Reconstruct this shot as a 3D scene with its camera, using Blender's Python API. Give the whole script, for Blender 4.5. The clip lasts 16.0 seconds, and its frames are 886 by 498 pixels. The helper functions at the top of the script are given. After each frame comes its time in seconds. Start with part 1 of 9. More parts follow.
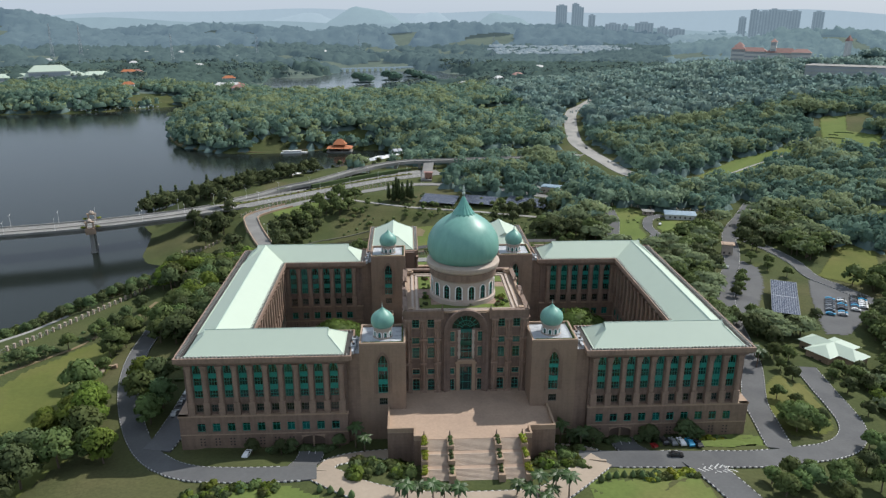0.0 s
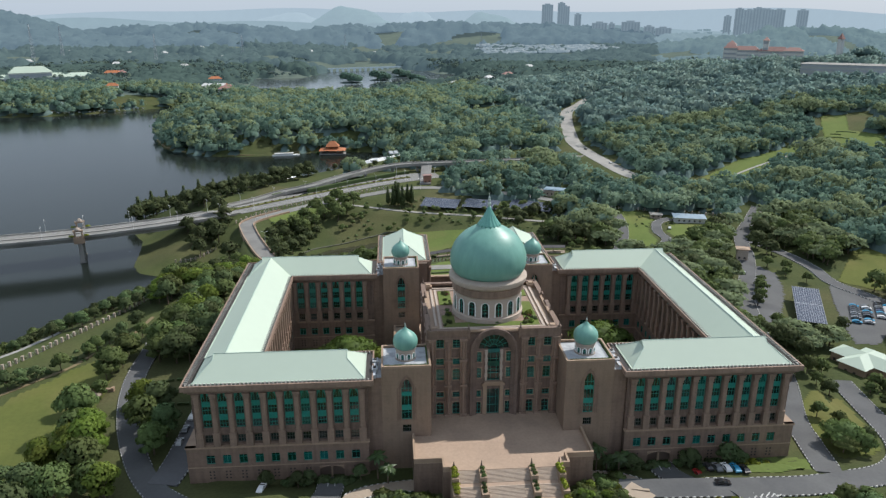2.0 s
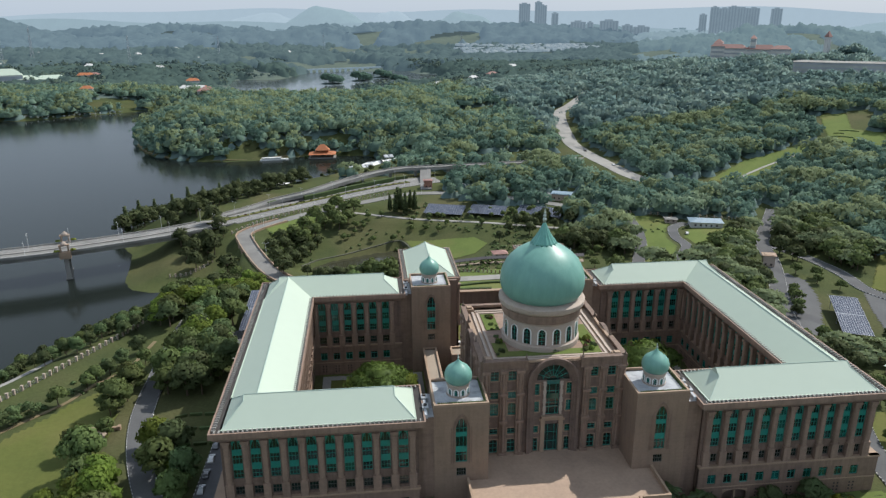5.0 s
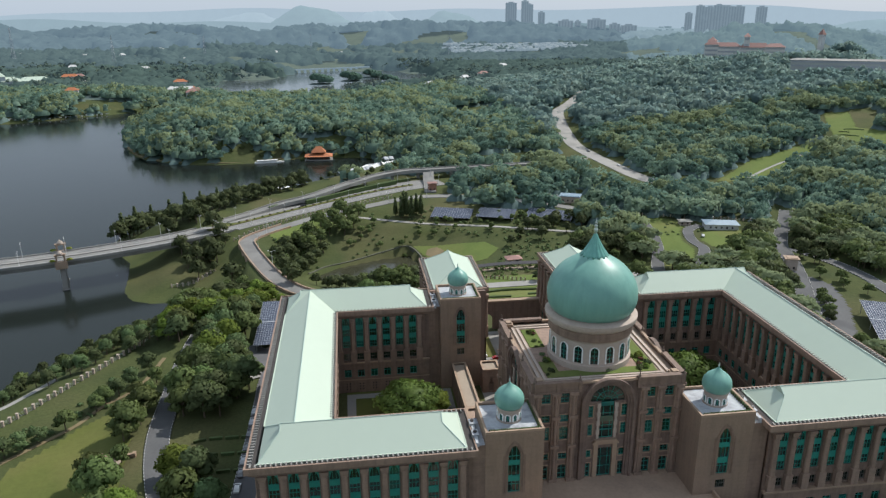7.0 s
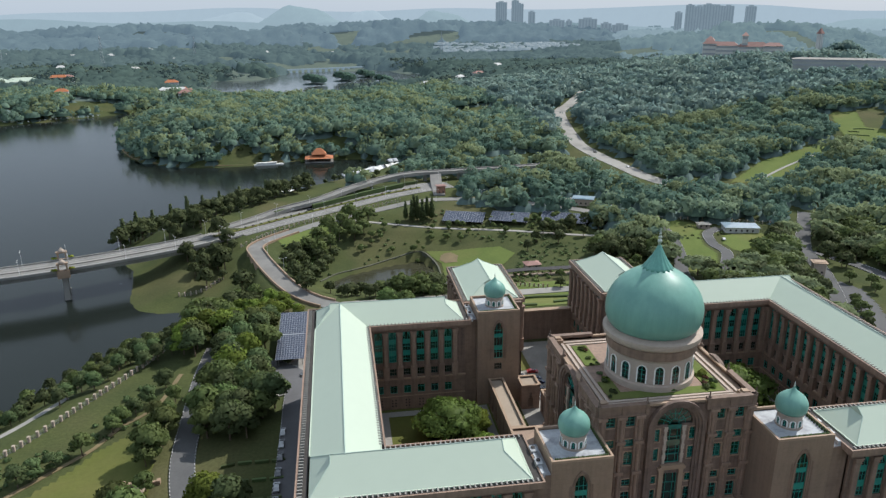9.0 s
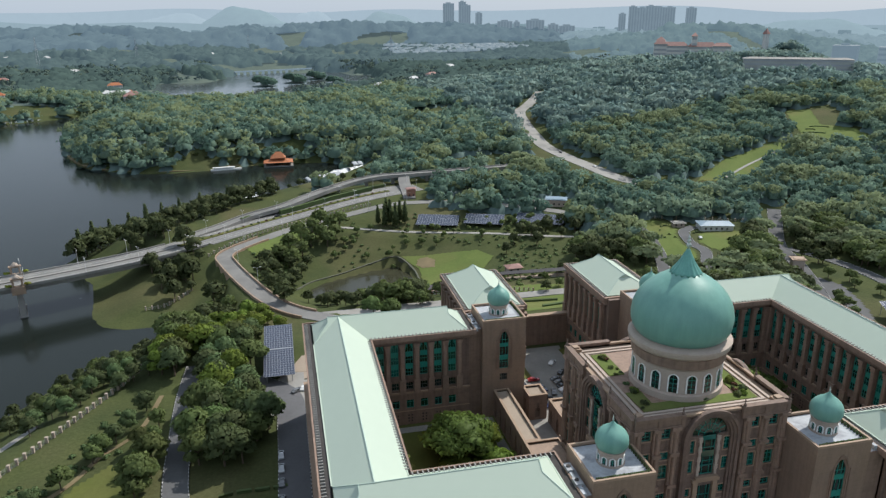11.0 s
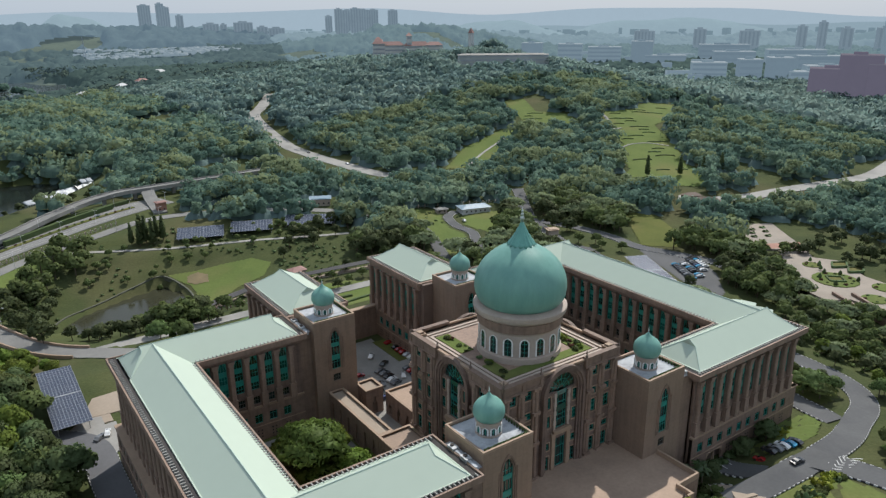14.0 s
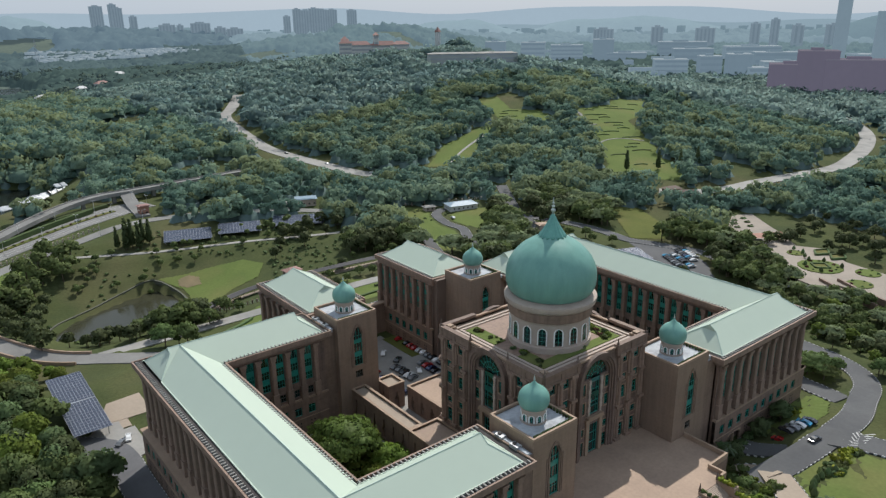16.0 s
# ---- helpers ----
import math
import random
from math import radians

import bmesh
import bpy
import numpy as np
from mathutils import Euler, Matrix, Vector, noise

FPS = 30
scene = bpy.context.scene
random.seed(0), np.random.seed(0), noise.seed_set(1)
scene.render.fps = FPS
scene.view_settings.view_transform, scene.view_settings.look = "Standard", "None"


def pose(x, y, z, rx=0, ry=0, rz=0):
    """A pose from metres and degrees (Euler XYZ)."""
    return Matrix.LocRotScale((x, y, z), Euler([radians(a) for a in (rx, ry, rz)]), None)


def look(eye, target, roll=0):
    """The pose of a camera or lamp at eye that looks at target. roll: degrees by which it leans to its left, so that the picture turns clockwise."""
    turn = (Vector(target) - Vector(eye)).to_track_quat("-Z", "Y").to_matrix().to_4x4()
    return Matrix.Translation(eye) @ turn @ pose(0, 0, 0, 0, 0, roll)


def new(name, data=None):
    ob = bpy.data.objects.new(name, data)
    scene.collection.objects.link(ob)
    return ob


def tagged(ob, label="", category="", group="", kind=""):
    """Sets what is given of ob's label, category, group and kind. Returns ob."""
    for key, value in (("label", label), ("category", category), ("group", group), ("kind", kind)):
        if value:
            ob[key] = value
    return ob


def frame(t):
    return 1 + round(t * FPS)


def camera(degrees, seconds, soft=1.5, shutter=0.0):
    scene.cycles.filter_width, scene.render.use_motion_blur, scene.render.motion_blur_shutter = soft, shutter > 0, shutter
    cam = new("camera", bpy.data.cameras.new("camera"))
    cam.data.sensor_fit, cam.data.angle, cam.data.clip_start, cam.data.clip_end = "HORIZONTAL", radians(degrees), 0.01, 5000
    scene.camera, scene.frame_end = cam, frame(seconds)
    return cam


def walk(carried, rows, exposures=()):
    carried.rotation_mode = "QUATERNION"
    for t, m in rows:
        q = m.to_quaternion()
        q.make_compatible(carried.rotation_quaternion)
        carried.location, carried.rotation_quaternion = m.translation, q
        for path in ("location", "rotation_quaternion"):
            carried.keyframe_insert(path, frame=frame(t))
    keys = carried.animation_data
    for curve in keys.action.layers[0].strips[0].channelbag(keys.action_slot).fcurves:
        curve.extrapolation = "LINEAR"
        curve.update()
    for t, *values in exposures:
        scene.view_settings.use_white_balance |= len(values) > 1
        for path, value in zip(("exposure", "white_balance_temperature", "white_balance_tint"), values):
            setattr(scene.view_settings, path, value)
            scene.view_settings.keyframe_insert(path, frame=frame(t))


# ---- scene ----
cam = camera(63.4, 16.0, soft=1.35)
METRES, EYE, TILT, LEAN, TURN = 160.6, 134.0, 0.0, 0.0, -3.0
ROWS = [
    (0.0, 0.0, 0.0, 0.0, 0.05, -18.15, -0.16),
    (0.5, -0.0178, 0.0259, -0.0007, -0.24, -18.16, -0.13),
    (1.0, -0.0367, 0.0516, -0.0018, -0.55, -18.17, -0.1),
    (1.5, -0.0559, 0.0768, -0.0026, -0.86, -18.17, -0.07),
    (2.0, -0.0755, 0.1017, -0.0032, -1.21, -18.19, -0.04),
    (2.5, -0.0959, 0.1263, -0.0043, -1.56, -18.19, -0.01),
    (3.0, -0.1165, 0.1512, -0.0053, -1.89, -18.18, 0.02),
    (3.5, -0.1378, 0.1754, -0.0061, -2.23, -18.19, 0.05),
    (4.0, -0.159, 0.1997, -0.0072, -2.57, -18.2, 0.09),
    (6.5, -0.2708, 0.3169, -0.0114, -4.26, -18.24, 0.28),
    (7.0, -0.2939, 0.3399, -0.0123, -4.54, -18.26, 0.33),
    (7.5, -0.3168, 0.3627, -0.0129, -4.8, -18.27, 0.35),
    (8.0, -0.3399, 0.3852, -0.0142, -5.07, -18.27, 0.37),
    (8.5, -0.363, 0.4074, -0.0151, -5.35, -18.28, 0.38),
    (11.0, -0.4848, 0.5084, -0.024, -9.79, -18.21, 0.33),
    (11.5, -0.5068, 0.5235, -0.0288, -13.89, -18.15, 0.31),
    (12.0, -0.5344, 0.5355, -0.0318, -17.67, -18.11, 0.26),
    (12.5, -0.5613, 0.5473, -0.0353, -21.24, -18.07, 0.27),
    (13.0, -0.5883, 0.5585, -0.0385, -25.01, -18.06, 0.32),
    (13.5, -0.6155, 0.5692, -0.0416, -28.82, -18.08, 0.37),
    (14.0, -0.6447, 0.5807, -0.0437, -32.22, -18.13, 0.41),
    (14.5, -0.6732, 0.5933, -0.0454, -33.17, -18.14, 0.47),
    (15.0, -0.6993, 0.6055, -0.0461, -33.4, -18.15, 0.55),
    (15.5, -0.7244, 0.6181, -0.047, -34.34, -18.17, 0.64),
    (16.0, -0.7503, 0.6315, -0.0474, -35.58, -18.19, 0.7),
]
walk(cam, [(t, pose(0, 0, EYE, TILT, LEAN, TURN) @ pose(METRES * x, METRES * y, METRES * z, 90 + pitch, roll, yaw)) for t, x, y, z, yaw, pitch, roll in ROWS],
     exposures=[(0.0, 0.05, 6390, 10), (9.0, 0.05, 6390, 10), (13.0, -0.06, 6390, 10), (16.0, -0.1, 6390, 10)])

# ---- light: a late-morning sun from the east-north-east and a hazy sky ----
SUN_FROM = Vector((0.78, 0.47, 1.0)).normalized()
elevation = math.asin(SUN_FROM.z)
azimuth = math.atan2(SUN_FROM.x, SUN_FROM.y)
world = bpy.data.worlds.new("hazy_sky")
scene.world = world
world.use_nodes = True
wn = world.node_tree.nodes
sky = wn.new("ShaderNodeTexSky")
sky.sky_type = 'NISHITA'
sky.sun_disc = False
sky.sun_elevation, sky.sun_rotation = elevation, azimuth
sky.air_density, sky.dust_density, sky.ozone_density = 1.0, 1.2, 2.0
wn["Background"].inputs["Strength"].default_value = 0.091
haze = wn.new("ShaderNodeMix")        # thin even haze over the whole sky
haze.data_type = 'RGBA'
haze.inputs[0].default_value = 0.75
haze.inputs[7].default_value = (6.45, 7.55, 8.9, 1)
world.node_tree.links.new(sky.outputs[0], haze.inputs[6])
world.node_tree.links.new(haze.outputs[2], wn["Background"].inputs["Color"])
sun_data = bpy.data.lights.new("sun", 'SUN')
sun_data.energy, sun_data.angle, sun_data.color = 4.5, radians(0.6), (1.0, 0.958, 0.89)
sun = new("sun", sun_data)
sun.matrix_world = look(SUN_FROM * 600, (0, 0, 0))


# ---- materials ----
def link(nt, a, b):
    nt.links.new(a, b)


def surf(name, c1, c2, scale=0.3, rough=0.8, bump=0.0, fine=4.0, metal=0.0, spec=0.5, rand=0.0, island=0.0, sheen=0.0, third=None, third_scale=0.02, through_light=0.0, coat=0.0, stretch=None, calm=0.14, weather=0.0):
    """A surface of two mixed tones at a coarse and a fine scale, in metres of the world."""
    m = bpy.data.materials.new(name)
    m.use_nodes = True
    nt = m.node_tree
    n = nt.nodes
    b = n["Principled BSDF"]
    geo = n.new("ShaderNodeNewGeometry")
    src = geo.outputs["Position"]
    if stretch:
        mp = n.new("ShaderNodeMapping")
        mp.inputs["Scale"].default_value = stretch
        link(nt, src, mp.inputs["Vector"])
        src = mp.outputs[0]

    def noise_tex(s, detail):
        t = n.new("ShaderNodeTexNoise")
        t.inputs["Scale"].default_value, t.inputs["Detail"].default_value = s, detail
        link(nt, src, t.inputs["Vector"])
        return t.outputs["Fac"]

    def ramp(fac, lo, hi):
        r = n.new("ShaderNodeMapRange")
        r.inputs["From Min"].default_value, r.inputs["From Max"].default_value = lo, hi
        link(nt, fac, r.inputs["Value"])
        return r.outputs[0]

    def mix(fac, a, c, kind='MIX'):
        x = n.new("ShaderNodeMix")
        x.data_type, x.blend_type = 'RGBA', kind
        if isinstance(fac, float):
            x.inputs[0].default_value = fac
        else:
            link(nt, fac, x.inputs[0])
        for socket, v in ((x.inputs[6], a), (x.inputs[7], c)):
            if isinstance(v, tuple):
                socket.default_value = (*v, 1)
            else:
                link(nt, v, socket)
        return x.outputs[2]

    col = mix(ramp(noise_tex(scale, 4), 0.3, 0.7), c1, c2)
    if third:
        col = mix(ramp(noise_tex(third_scale, 3), 0.5, 0.68), col, third)
    f = noise_tex(scale * fine, 3)
    shade = n.new("ShaderNodeMapRange")
    shade.inputs["To Min"].default_value, shade.inputs["To Max"].default_value = 1 - calm, 1 + calm
    link(nt, f, shade.inputs["Value"])
    hsv = n.new("ShaderNodeHueSaturation")
    link(nt, col, hsv.inputs["Color"])
    val = shade.outputs[0]
    for amount, kind in ((rand, "o"), (island, "i")):
        if amount:
            r = n.new("ShaderNodeObjectInfo").outputs["Random"] if kind == "o" else geo.outputs["Random Per Island"]
            rr = n.new("ShaderNodeMapRange")
            rr.inputs["To Min"].default_value, rr.inputs["To Max"].default_value = 1 - amount, 1 + amount
            link(nt, r, rr.inputs["Value"])
            mm = n.new("ShaderNodeMath")
            mm.operation = 'MULTIPLY'
            link(nt, val, mm.inputs[0])
            link(nt, rr.outputs[0], mm.inputs[1])
            val = mm.outputs[0]
            if kind == "o":
                hr = n.new("ShaderNodeMapRange")
                hr.inputs["To Min"].default_value, hr.inputs["To Max"].default_value = 0.5 - amount * 0.09, 0.5 + amount * 0.05
                link(nt, r, hr.inputs["Value"])
                link(nt, hr.outputs[0], hsv.inputs["Hue"])
    if weather:
        # rain streaks down the stone, blotches, and thin dark joints between the courses
        runs = n.new("ShaderNodeMapping")
        runs.inputs["Scale"].default_value = (1.0, 1.0, 0.07)
        link(nt, geo.outputs["Position"], runs.inputs["Vector"])
        src = runs.outputs[0]
        streak = ramp(noise_tex(1.1, 4), 0.42, 0.72)
        src = geo.outputs["Position"]
        blotch = ramp(noise_tex(0.55, 5), 0.48, 0.70)
        height = n.new("ShaderNodeSeparateXYZ")
        link(nt, geo.outputs["Position"], height.inputs[0])
        course = n.new("ShaderNodeMath")
        course.operation = 'PINGPONG'
        course.inputs[1].default_value = 0.6
        link(nt, height.outputs["Z"], course.inputs[0])
        joint = n.new("ShaderNodeMapRange")
        joint.inputs["From Min"].default_value, joint.inputs["From Max"].default_value = 0.03, 0.07
        joint.inputs["To Min"].default_value, joint.inputs["To Max"].default_value = 1 - weather * 0.6, 1.0
        link(nt, course.outputs[0], joint.inputs["Value"])
        worn = [joint.outputs[0]]
        for fac, deep in ((streak, weather), (blotch, weather * 0.7)):
            k = n.new("ShaderNodeMapRange")
            k.inputs["To Min"].default_value, k.inputs["To Max"].default_value = 1.0 + deep * 0.3, 1.0 - deep
            link(nt, fac, k.inputs["Value"])
            worn.append(k.outputs[0])
        for w in worn:
            mm = n.new("ShaderNodeMath")
            mm.operation = 'MULTIPLY'
            link(nt, val, mm.inputs[0])
            link(nt, w, mm.inputs[1])
            val = mm.outputs[0]
    link(nt, val, hsv.inputs["Value"])
    link(nt, hsv.outputs[0], b.inputs["Base Color"])
    b.inputs["Roughness"].default_value, b.inputs["Metallic"].default_value = rough, metal
    b.inputs["Specular IOR Level"].default_value = spec
    b.inputs["Sheen Weight"].default_value = sheen
    b.inputs["Coat Weight"].default_value = coat
    if bump:
        bp = n.new("ShaderNodeBump")
        bp.inputs["Strength"].default_value, bp.inputs["Distance"].default_value = 0.6, bump
        link(nt, f, bp.inputs["Height"])
        link(nt, bp.outputs[0], b.inputs["Normal"])
    if through_light:
        tr = n.new("ShaderNodeBsdfTranslucent")
        link(nt, hsv.outputs[0], tr.inputs["Color"])
        ms = n.new("ShaderNodeMixShader")
        ms.inputs[0].default_value = through_light
        link(nt, b.outputs[0], ms.inputs[1])
        link(nt, tr.outputs[0], ms.inputs[2])
        link(nt, ms.outputs[0], n["Material Output"].inputs["Surface"])
    return m


STONE = surf("brown_granite", (0.226, 0.152, 0.112), (0.186, 0.125, 0.092), 0.12, 0.75, 0.02, 12, third=(0.190, 0.130, 0.100), third_scale=0.05, weather=0.2)
STONE_TOWER = surf("smooth_tan_granite", (0.262, 0.182, 0.128), (0.226, 0.156, 0.110), 0.14, 0.75, 0.01, 12, third=(0.216, 0.152, 0.112), third_scale=0.06, weather=0.1)
# Lighter granite for pilasters and columns: relief light put into the colour.
STONE_PILASTER = surf("lit_toned_dressed_granite", (0.272, 0.186, 0.138), (0.230, 0.156, 0.116), 0.25, 0.75, 0.02, 10, third=(0.198, 0.136, 0.102), third_scale=0.09, weather=0.18)
FRAME_DARK = surf("bronze_window_frame", (0.12, 0.11, 0.095), (0.095, 0.088, 0.078), 1.0, 0.5)
# Darker granite puts recess shade into the block and the walls between pilasters.
STONE_BLOCK = surf("recess_shaded_weathered_granite", (0.186, 0.126, 0.097), (0.146, 0.099, 0.077), 0.2, 0.75, 0.03, 10, third=(0.142, 0.100, 0.081), third_scale=0.07, weather=0.3)
STONE_LIGHT = surf("pale_granite_trim", (0.340, 0.240, 0.166), (0.285, 0.200, 0.138), 0.3, 0.75, 0.02, 8)
# Darker granite copy: shade put into bodies behind windows; also dark stone finials.
STONE_DARK = surf("shaded_dark_granite", (0.172, 0.123, 0.096), (0.140, 0.100, 0.079), 0.2, 0.8, 0.02, 8)
CREAM = surf("cream_plaster", (0.42, 0.345, 0.285), (0.37, 0.30, 0.25), 0.25, 0.8, 0.01, 6)
WHITE = surf("white_paint", (0.78, 0.78, 0.75), (0.68, 0.68, 0.66), 0.3, 0.6, 0.005, 6)
ROOF = surf("mint_metal_roof", (0.440, 0.515, 0.425), (0.431, 0.505, 0.418), 0.03, 0.6, 0.0, 9, spec=0.25, calm=0.025)
ROOF_EDGE = surf("roof_flashing", (0.40, 0.50, 0.43), (0.36, 0.46, 0.40), 0.3, 0.6)
DOME = surf("teal_mosaic_dome", (0.176, 0.362, 0.300), (0.132, 0.298, 0.250), 0.5, 0.42, 0.01, 8, spec=0.4, coat=0.06, third=(0.15, 0.325, 0.272), third_scale=0.22, stretch=(1, 1, 0.14), calm=0.1)
DOME_RIB = surf("green_copper_cap", (0.150, 0.370, 0.305), (0.112, 0.300, 0.250), 0.5, 0.35, 0.01, 6, metal=0.3)
GOLD = surf("silver_finial", (0.55, 0.6, 0.55), (0.45, 0.5, 0.46), 2.0, 0.3, metal=0.7)
GLASS = surf("green_window_glass", (0.012, 0.108, 0.085), (0.006, 0.054, 0.045), 0.35, 0.08, 0.0, 3, spec=0.7, rand=0.5)
GLASS_DARK = surf("dark_window_glass", (0.012, 0.03, 0.028), (0.008, 0.025, 0.022), 0.4, 0.07, 0.0, 3, spec=0.7, rand=0.4)
FRAME = surf("green_window_frame", (0.018, 0.25, 0.20), (0.014, 0.21, 0.17), 1.0, 0.4)
MEMBRANE = surf("pale_roof_membrane", (0.44, 0.46, 0.48), (0.36, 0.38, 0.40), 0.4, 0.8, 0.01, 5, third=(0.27, 0.28, 0.30), third_scale=0.3, calm=0.25)
METAL = surf("grey_metal", (0.42, 0.43, 0.44), (0.36, 0.37, 0.38), 1.0, 0.4, metal=0.5)
# Near-black colour imitates the shade in recesses, gutters and interiors.
DARK = surf("recess_shade_black", (0.05, 0.045, 0.04), (0.035, 0.03, 0.03), 0.5, 0.9)
PAVING = surf("pink_paving", (0.372, 0.268, 0.194), (0.322, 0.230, 0.168), 0.12, 0.8, 0.01, 10, third=(0.282, 0.204, 0.152), third_scale=0.07, calm=0.2)
STEP = surf("pale_stone_step", (0.40, 0.32, 0.25), (0.34, 0.27, 0.215), 0.4, 0.8, 0.01, 6)
GRASS = surf("mown_grass", (0.116, 0.126, 0.036), (0.088, 0.104, 0.030), 0.05, 0.95, 0.15, 14, spec=0.1, third=(0.142, 0.132, 0.050), third_scale=0.02)
GROUND = surf("grassy_ground", (0.074, 0.086, 0.032), (0.048, 0.062, 0.025), 0.05, 0.95, 0.25, 18, spec=0.1, third=(0.090, 0.087, 0.041), third_scale=0.014, calm=0.34)
LAWN = surf("bright_lawn", (0.124, 0.158, 0.046), (0.096, 0.132, 0.038), 0.06, 0.95, 0.1, 14, spec=0.1, third=(0.140, 0.150, 0.052), third_scale=0.03, calm=0.2)
PLAZA = surf("tan_plaza_paving", (0.30, 0.255, 0.205), (0.25, 0.21, 0.17), 0.08, 0.85, 0.01, 12, third=(0.22, 0.19, 0.155), third_scale=0.05)
PLAZA_RED = surf("red_plaza_paving", (0.33, 0.17, 0.12), (0.28, 0.145, 0.105), 0.15, 0.85, 0.01, 10)
# Undergrowth fills the gaps; their shade and haze are put into its colour.
UNDERWOOD = surf("haze_toned_undergrowth", (0.122, 0.171, 0.158), (0.096, 0.139, 0.131), 0.15, 0.9, 0.3, 8, spec=0.05, third=(0.116, 0.168, 0.155), third_scale=0.03)
# Inner crown leaves coloured as hazy shade between the outer leaves.
WOODS_SHADE = surf("shade_toned_inner_leaves", (0.152, 0.228, 0.171), (0.121, 0.187, 0.146), 0.16, 0.95, 0.4, 5, spec=0.03, through_light=0.3, calm=0.4, third=(0.171, 0.230, 0.146), third_scale=0.02)
MOSSY = surf("mossy_stone", (0.105, 0.105, 0.075), (0.08, 0.085, 0.06), 0.4, 0.9, 0.03, 6)
EARTH = surf("bare_earth", (0.20, 0.15, 0.080), (0.155, 0.125, 0.064), 0.15, 0.95, 0.05, 6)
ASPHALT = surf("worn_asphalt", (0.118, 0.119, 0.120), (0.098, 0.099, 0.100), 0.08, 0.9, 0.01, 14, spec=0.2, third=(0.088, 0.089, 0.092), third_scale=0.06)
ASPHALT_DARK = surf("dark_asphalt", (0.12, 0.12, 0.125), (0.095, 0.095, 0.10), 0.1, 0.9, 0.01, 10)
CONCRETE = surf("pale_concrete", (0.29, 0.28, 0.255), (0.24, 0.23, 0.215), 0.1, 0.85, 0.01, 10, third=(0.20, 0.195, 0.18), third_scale=0.05)
DECK = surf("worn_grey_concrete", (0.205, 0.200, 0.186), (0.165, 0.161, 0.152), 0.1, 0.88, 0.01, 10, third=(0.145, 0.142, 0.134), third_scale=0.06)
BEIGE = surf("beige_paving", (0.34, 0.275, 0.21), (0.29, 0.235, 0.18), 0.1, 0.85, 0.01, 10)
KERB_WHITE = surf("white_kerb_paint", (0.52, 0.52, 0.50), (0.42, 0.42, 0.41), 1.0, 0.8)
KERB_BLACK = surf("black_kerb_paint", (0.03, 0.03, 0.03), (0.05, 0.05, 0.05), 1.0, 0.8)
BARK = surf("tree_bark", (0.14, 0.10, 0.07), (0.10, 0.075, 0.055), 0.8, 0.95, 0.02, 6)
LEAF_MID = surf("mid_green_leaves", (0.130, 0.172, 0.060), (0.100, 0.142, 0.052), 0.15, 0.7, 0, 6, spec=0.12, rand=0.36, island=0.18, through_light=0.38)
LEAF_DARK = surf("dark_green_leaves", (0.116, 0.160, 0.068), (0.092, 0.134, 0.059), 0.15, 0.7, 0, 6, spec=0.12, rand=0.36, island=0.18, through_light=0.38)
LEAF_BRIGHT = surf("bright_green_leaves", (0.160, 0.210, 0.040), (0.122, 0.176, 0.036), 0.15, 0.7, 0, 6, spec=0.12, rand=0.25, island=0.2, through_light=0.42)
LEAF_COURT = surf("fresh_green_leaves", (0.122, 0.176, 0.044), (0.094, 0.145, 0.038), 0.15, 0.6, 0, 6, spec=0.15, island=0.25, through_light=0.4)
LEAF_PALM = surf("palm_fronds", (0.045, 0.082, 0.022), (0.033, 0.065, 0.018), 0.5, 0.5, 0, 6, spec=0.4, rand=0.2, island=0.25, through_light=0.15)
LEAF_YELLOW = surf("yellow_green_shrub", (0.24, 0.26, 0.025), (0.18, 0.22, 0.025), 0.5, 0.6, 0, 6, spec=0.2, rand=0.2, island=0.3, through_light=0.2)
LEAF_RED = surf("reddish_leaves", (0.13, 0.06, 0.035), (0.10, 0.05, 0.03), 0.5, 0.6, 0, 6, spec=0.2, rand=0.2, island=0.3, through_light=0.2)
# Haze put into the woodland colours: paler and bluer than near leaves.
WOODS = surf("woodland_leaves", (0.195, 0.286, 0.208), (0.158, 0.241, 0.181), 0.05, 0.85, 0, 9, spec=0.06, island=0.14, through_light=0.5, third=(0.234, 0.300, 0.189), third_scale=0.008)
WOODS_DEEP = surf("deep_green_woodland_leaves", (0.136, 0.220, 0.169), (0.110, 0.184, 0.147), 0.05, 0.85, 0, 9, spec=0.06, island=0.14, through_light=0.5)
WOODS_WARM = surf("olive_woodland_leaves", (0.236, 0.286, 0.154), (0.193, 0.243, 0.139), 0.05, 0.85, 0, 9, spec=0.06, island=0.14, through_light=0.5)
WOODS_HAZY = surf("hazy_pale_green_woodland", (0.250, 0.331, 0.287), (0.211, 0.290, 0.260), 0.04, 0.85, 0, 12, spec=0.03, island=0.05, through_light=0.6, calm=0.18)
WOODS_DIM = surf("hazy_dim_woodland", (0.179, 0.264, 0.250), (0.147, 0.225, 0.218), 0.04, 0.85, 0, 12, spec=0.03, island=0.05, through_light=0.6, calm=0.18)
WOODS_FAR = surf("hazy_blue_green_woodland", (0.211, 0.304, 0.268), (0.175, 0.262, 0.237), 0.04, 0.85, 0, 12, spec=0.03, island=0.05, through_light=0.6, calm=0.18, third=(0.239, 0.326, 0.277), third_scale=0.006)
WATER = surf("lake_water", (0.014, 0.018, 0.015), (0.011, 0.015, 0.013), 0.01, 0.13, 0.05, 60, spec=0.12)
# Paler copy of the lake water, reflected sky put into its colour.
MERE_WATER = surf("sky_bright_far_water", (0.075, 0.085, 0.085), (0.062, 0.072, 0.074), 0.01, 0.12, 0.03, 60, spec=0.6)
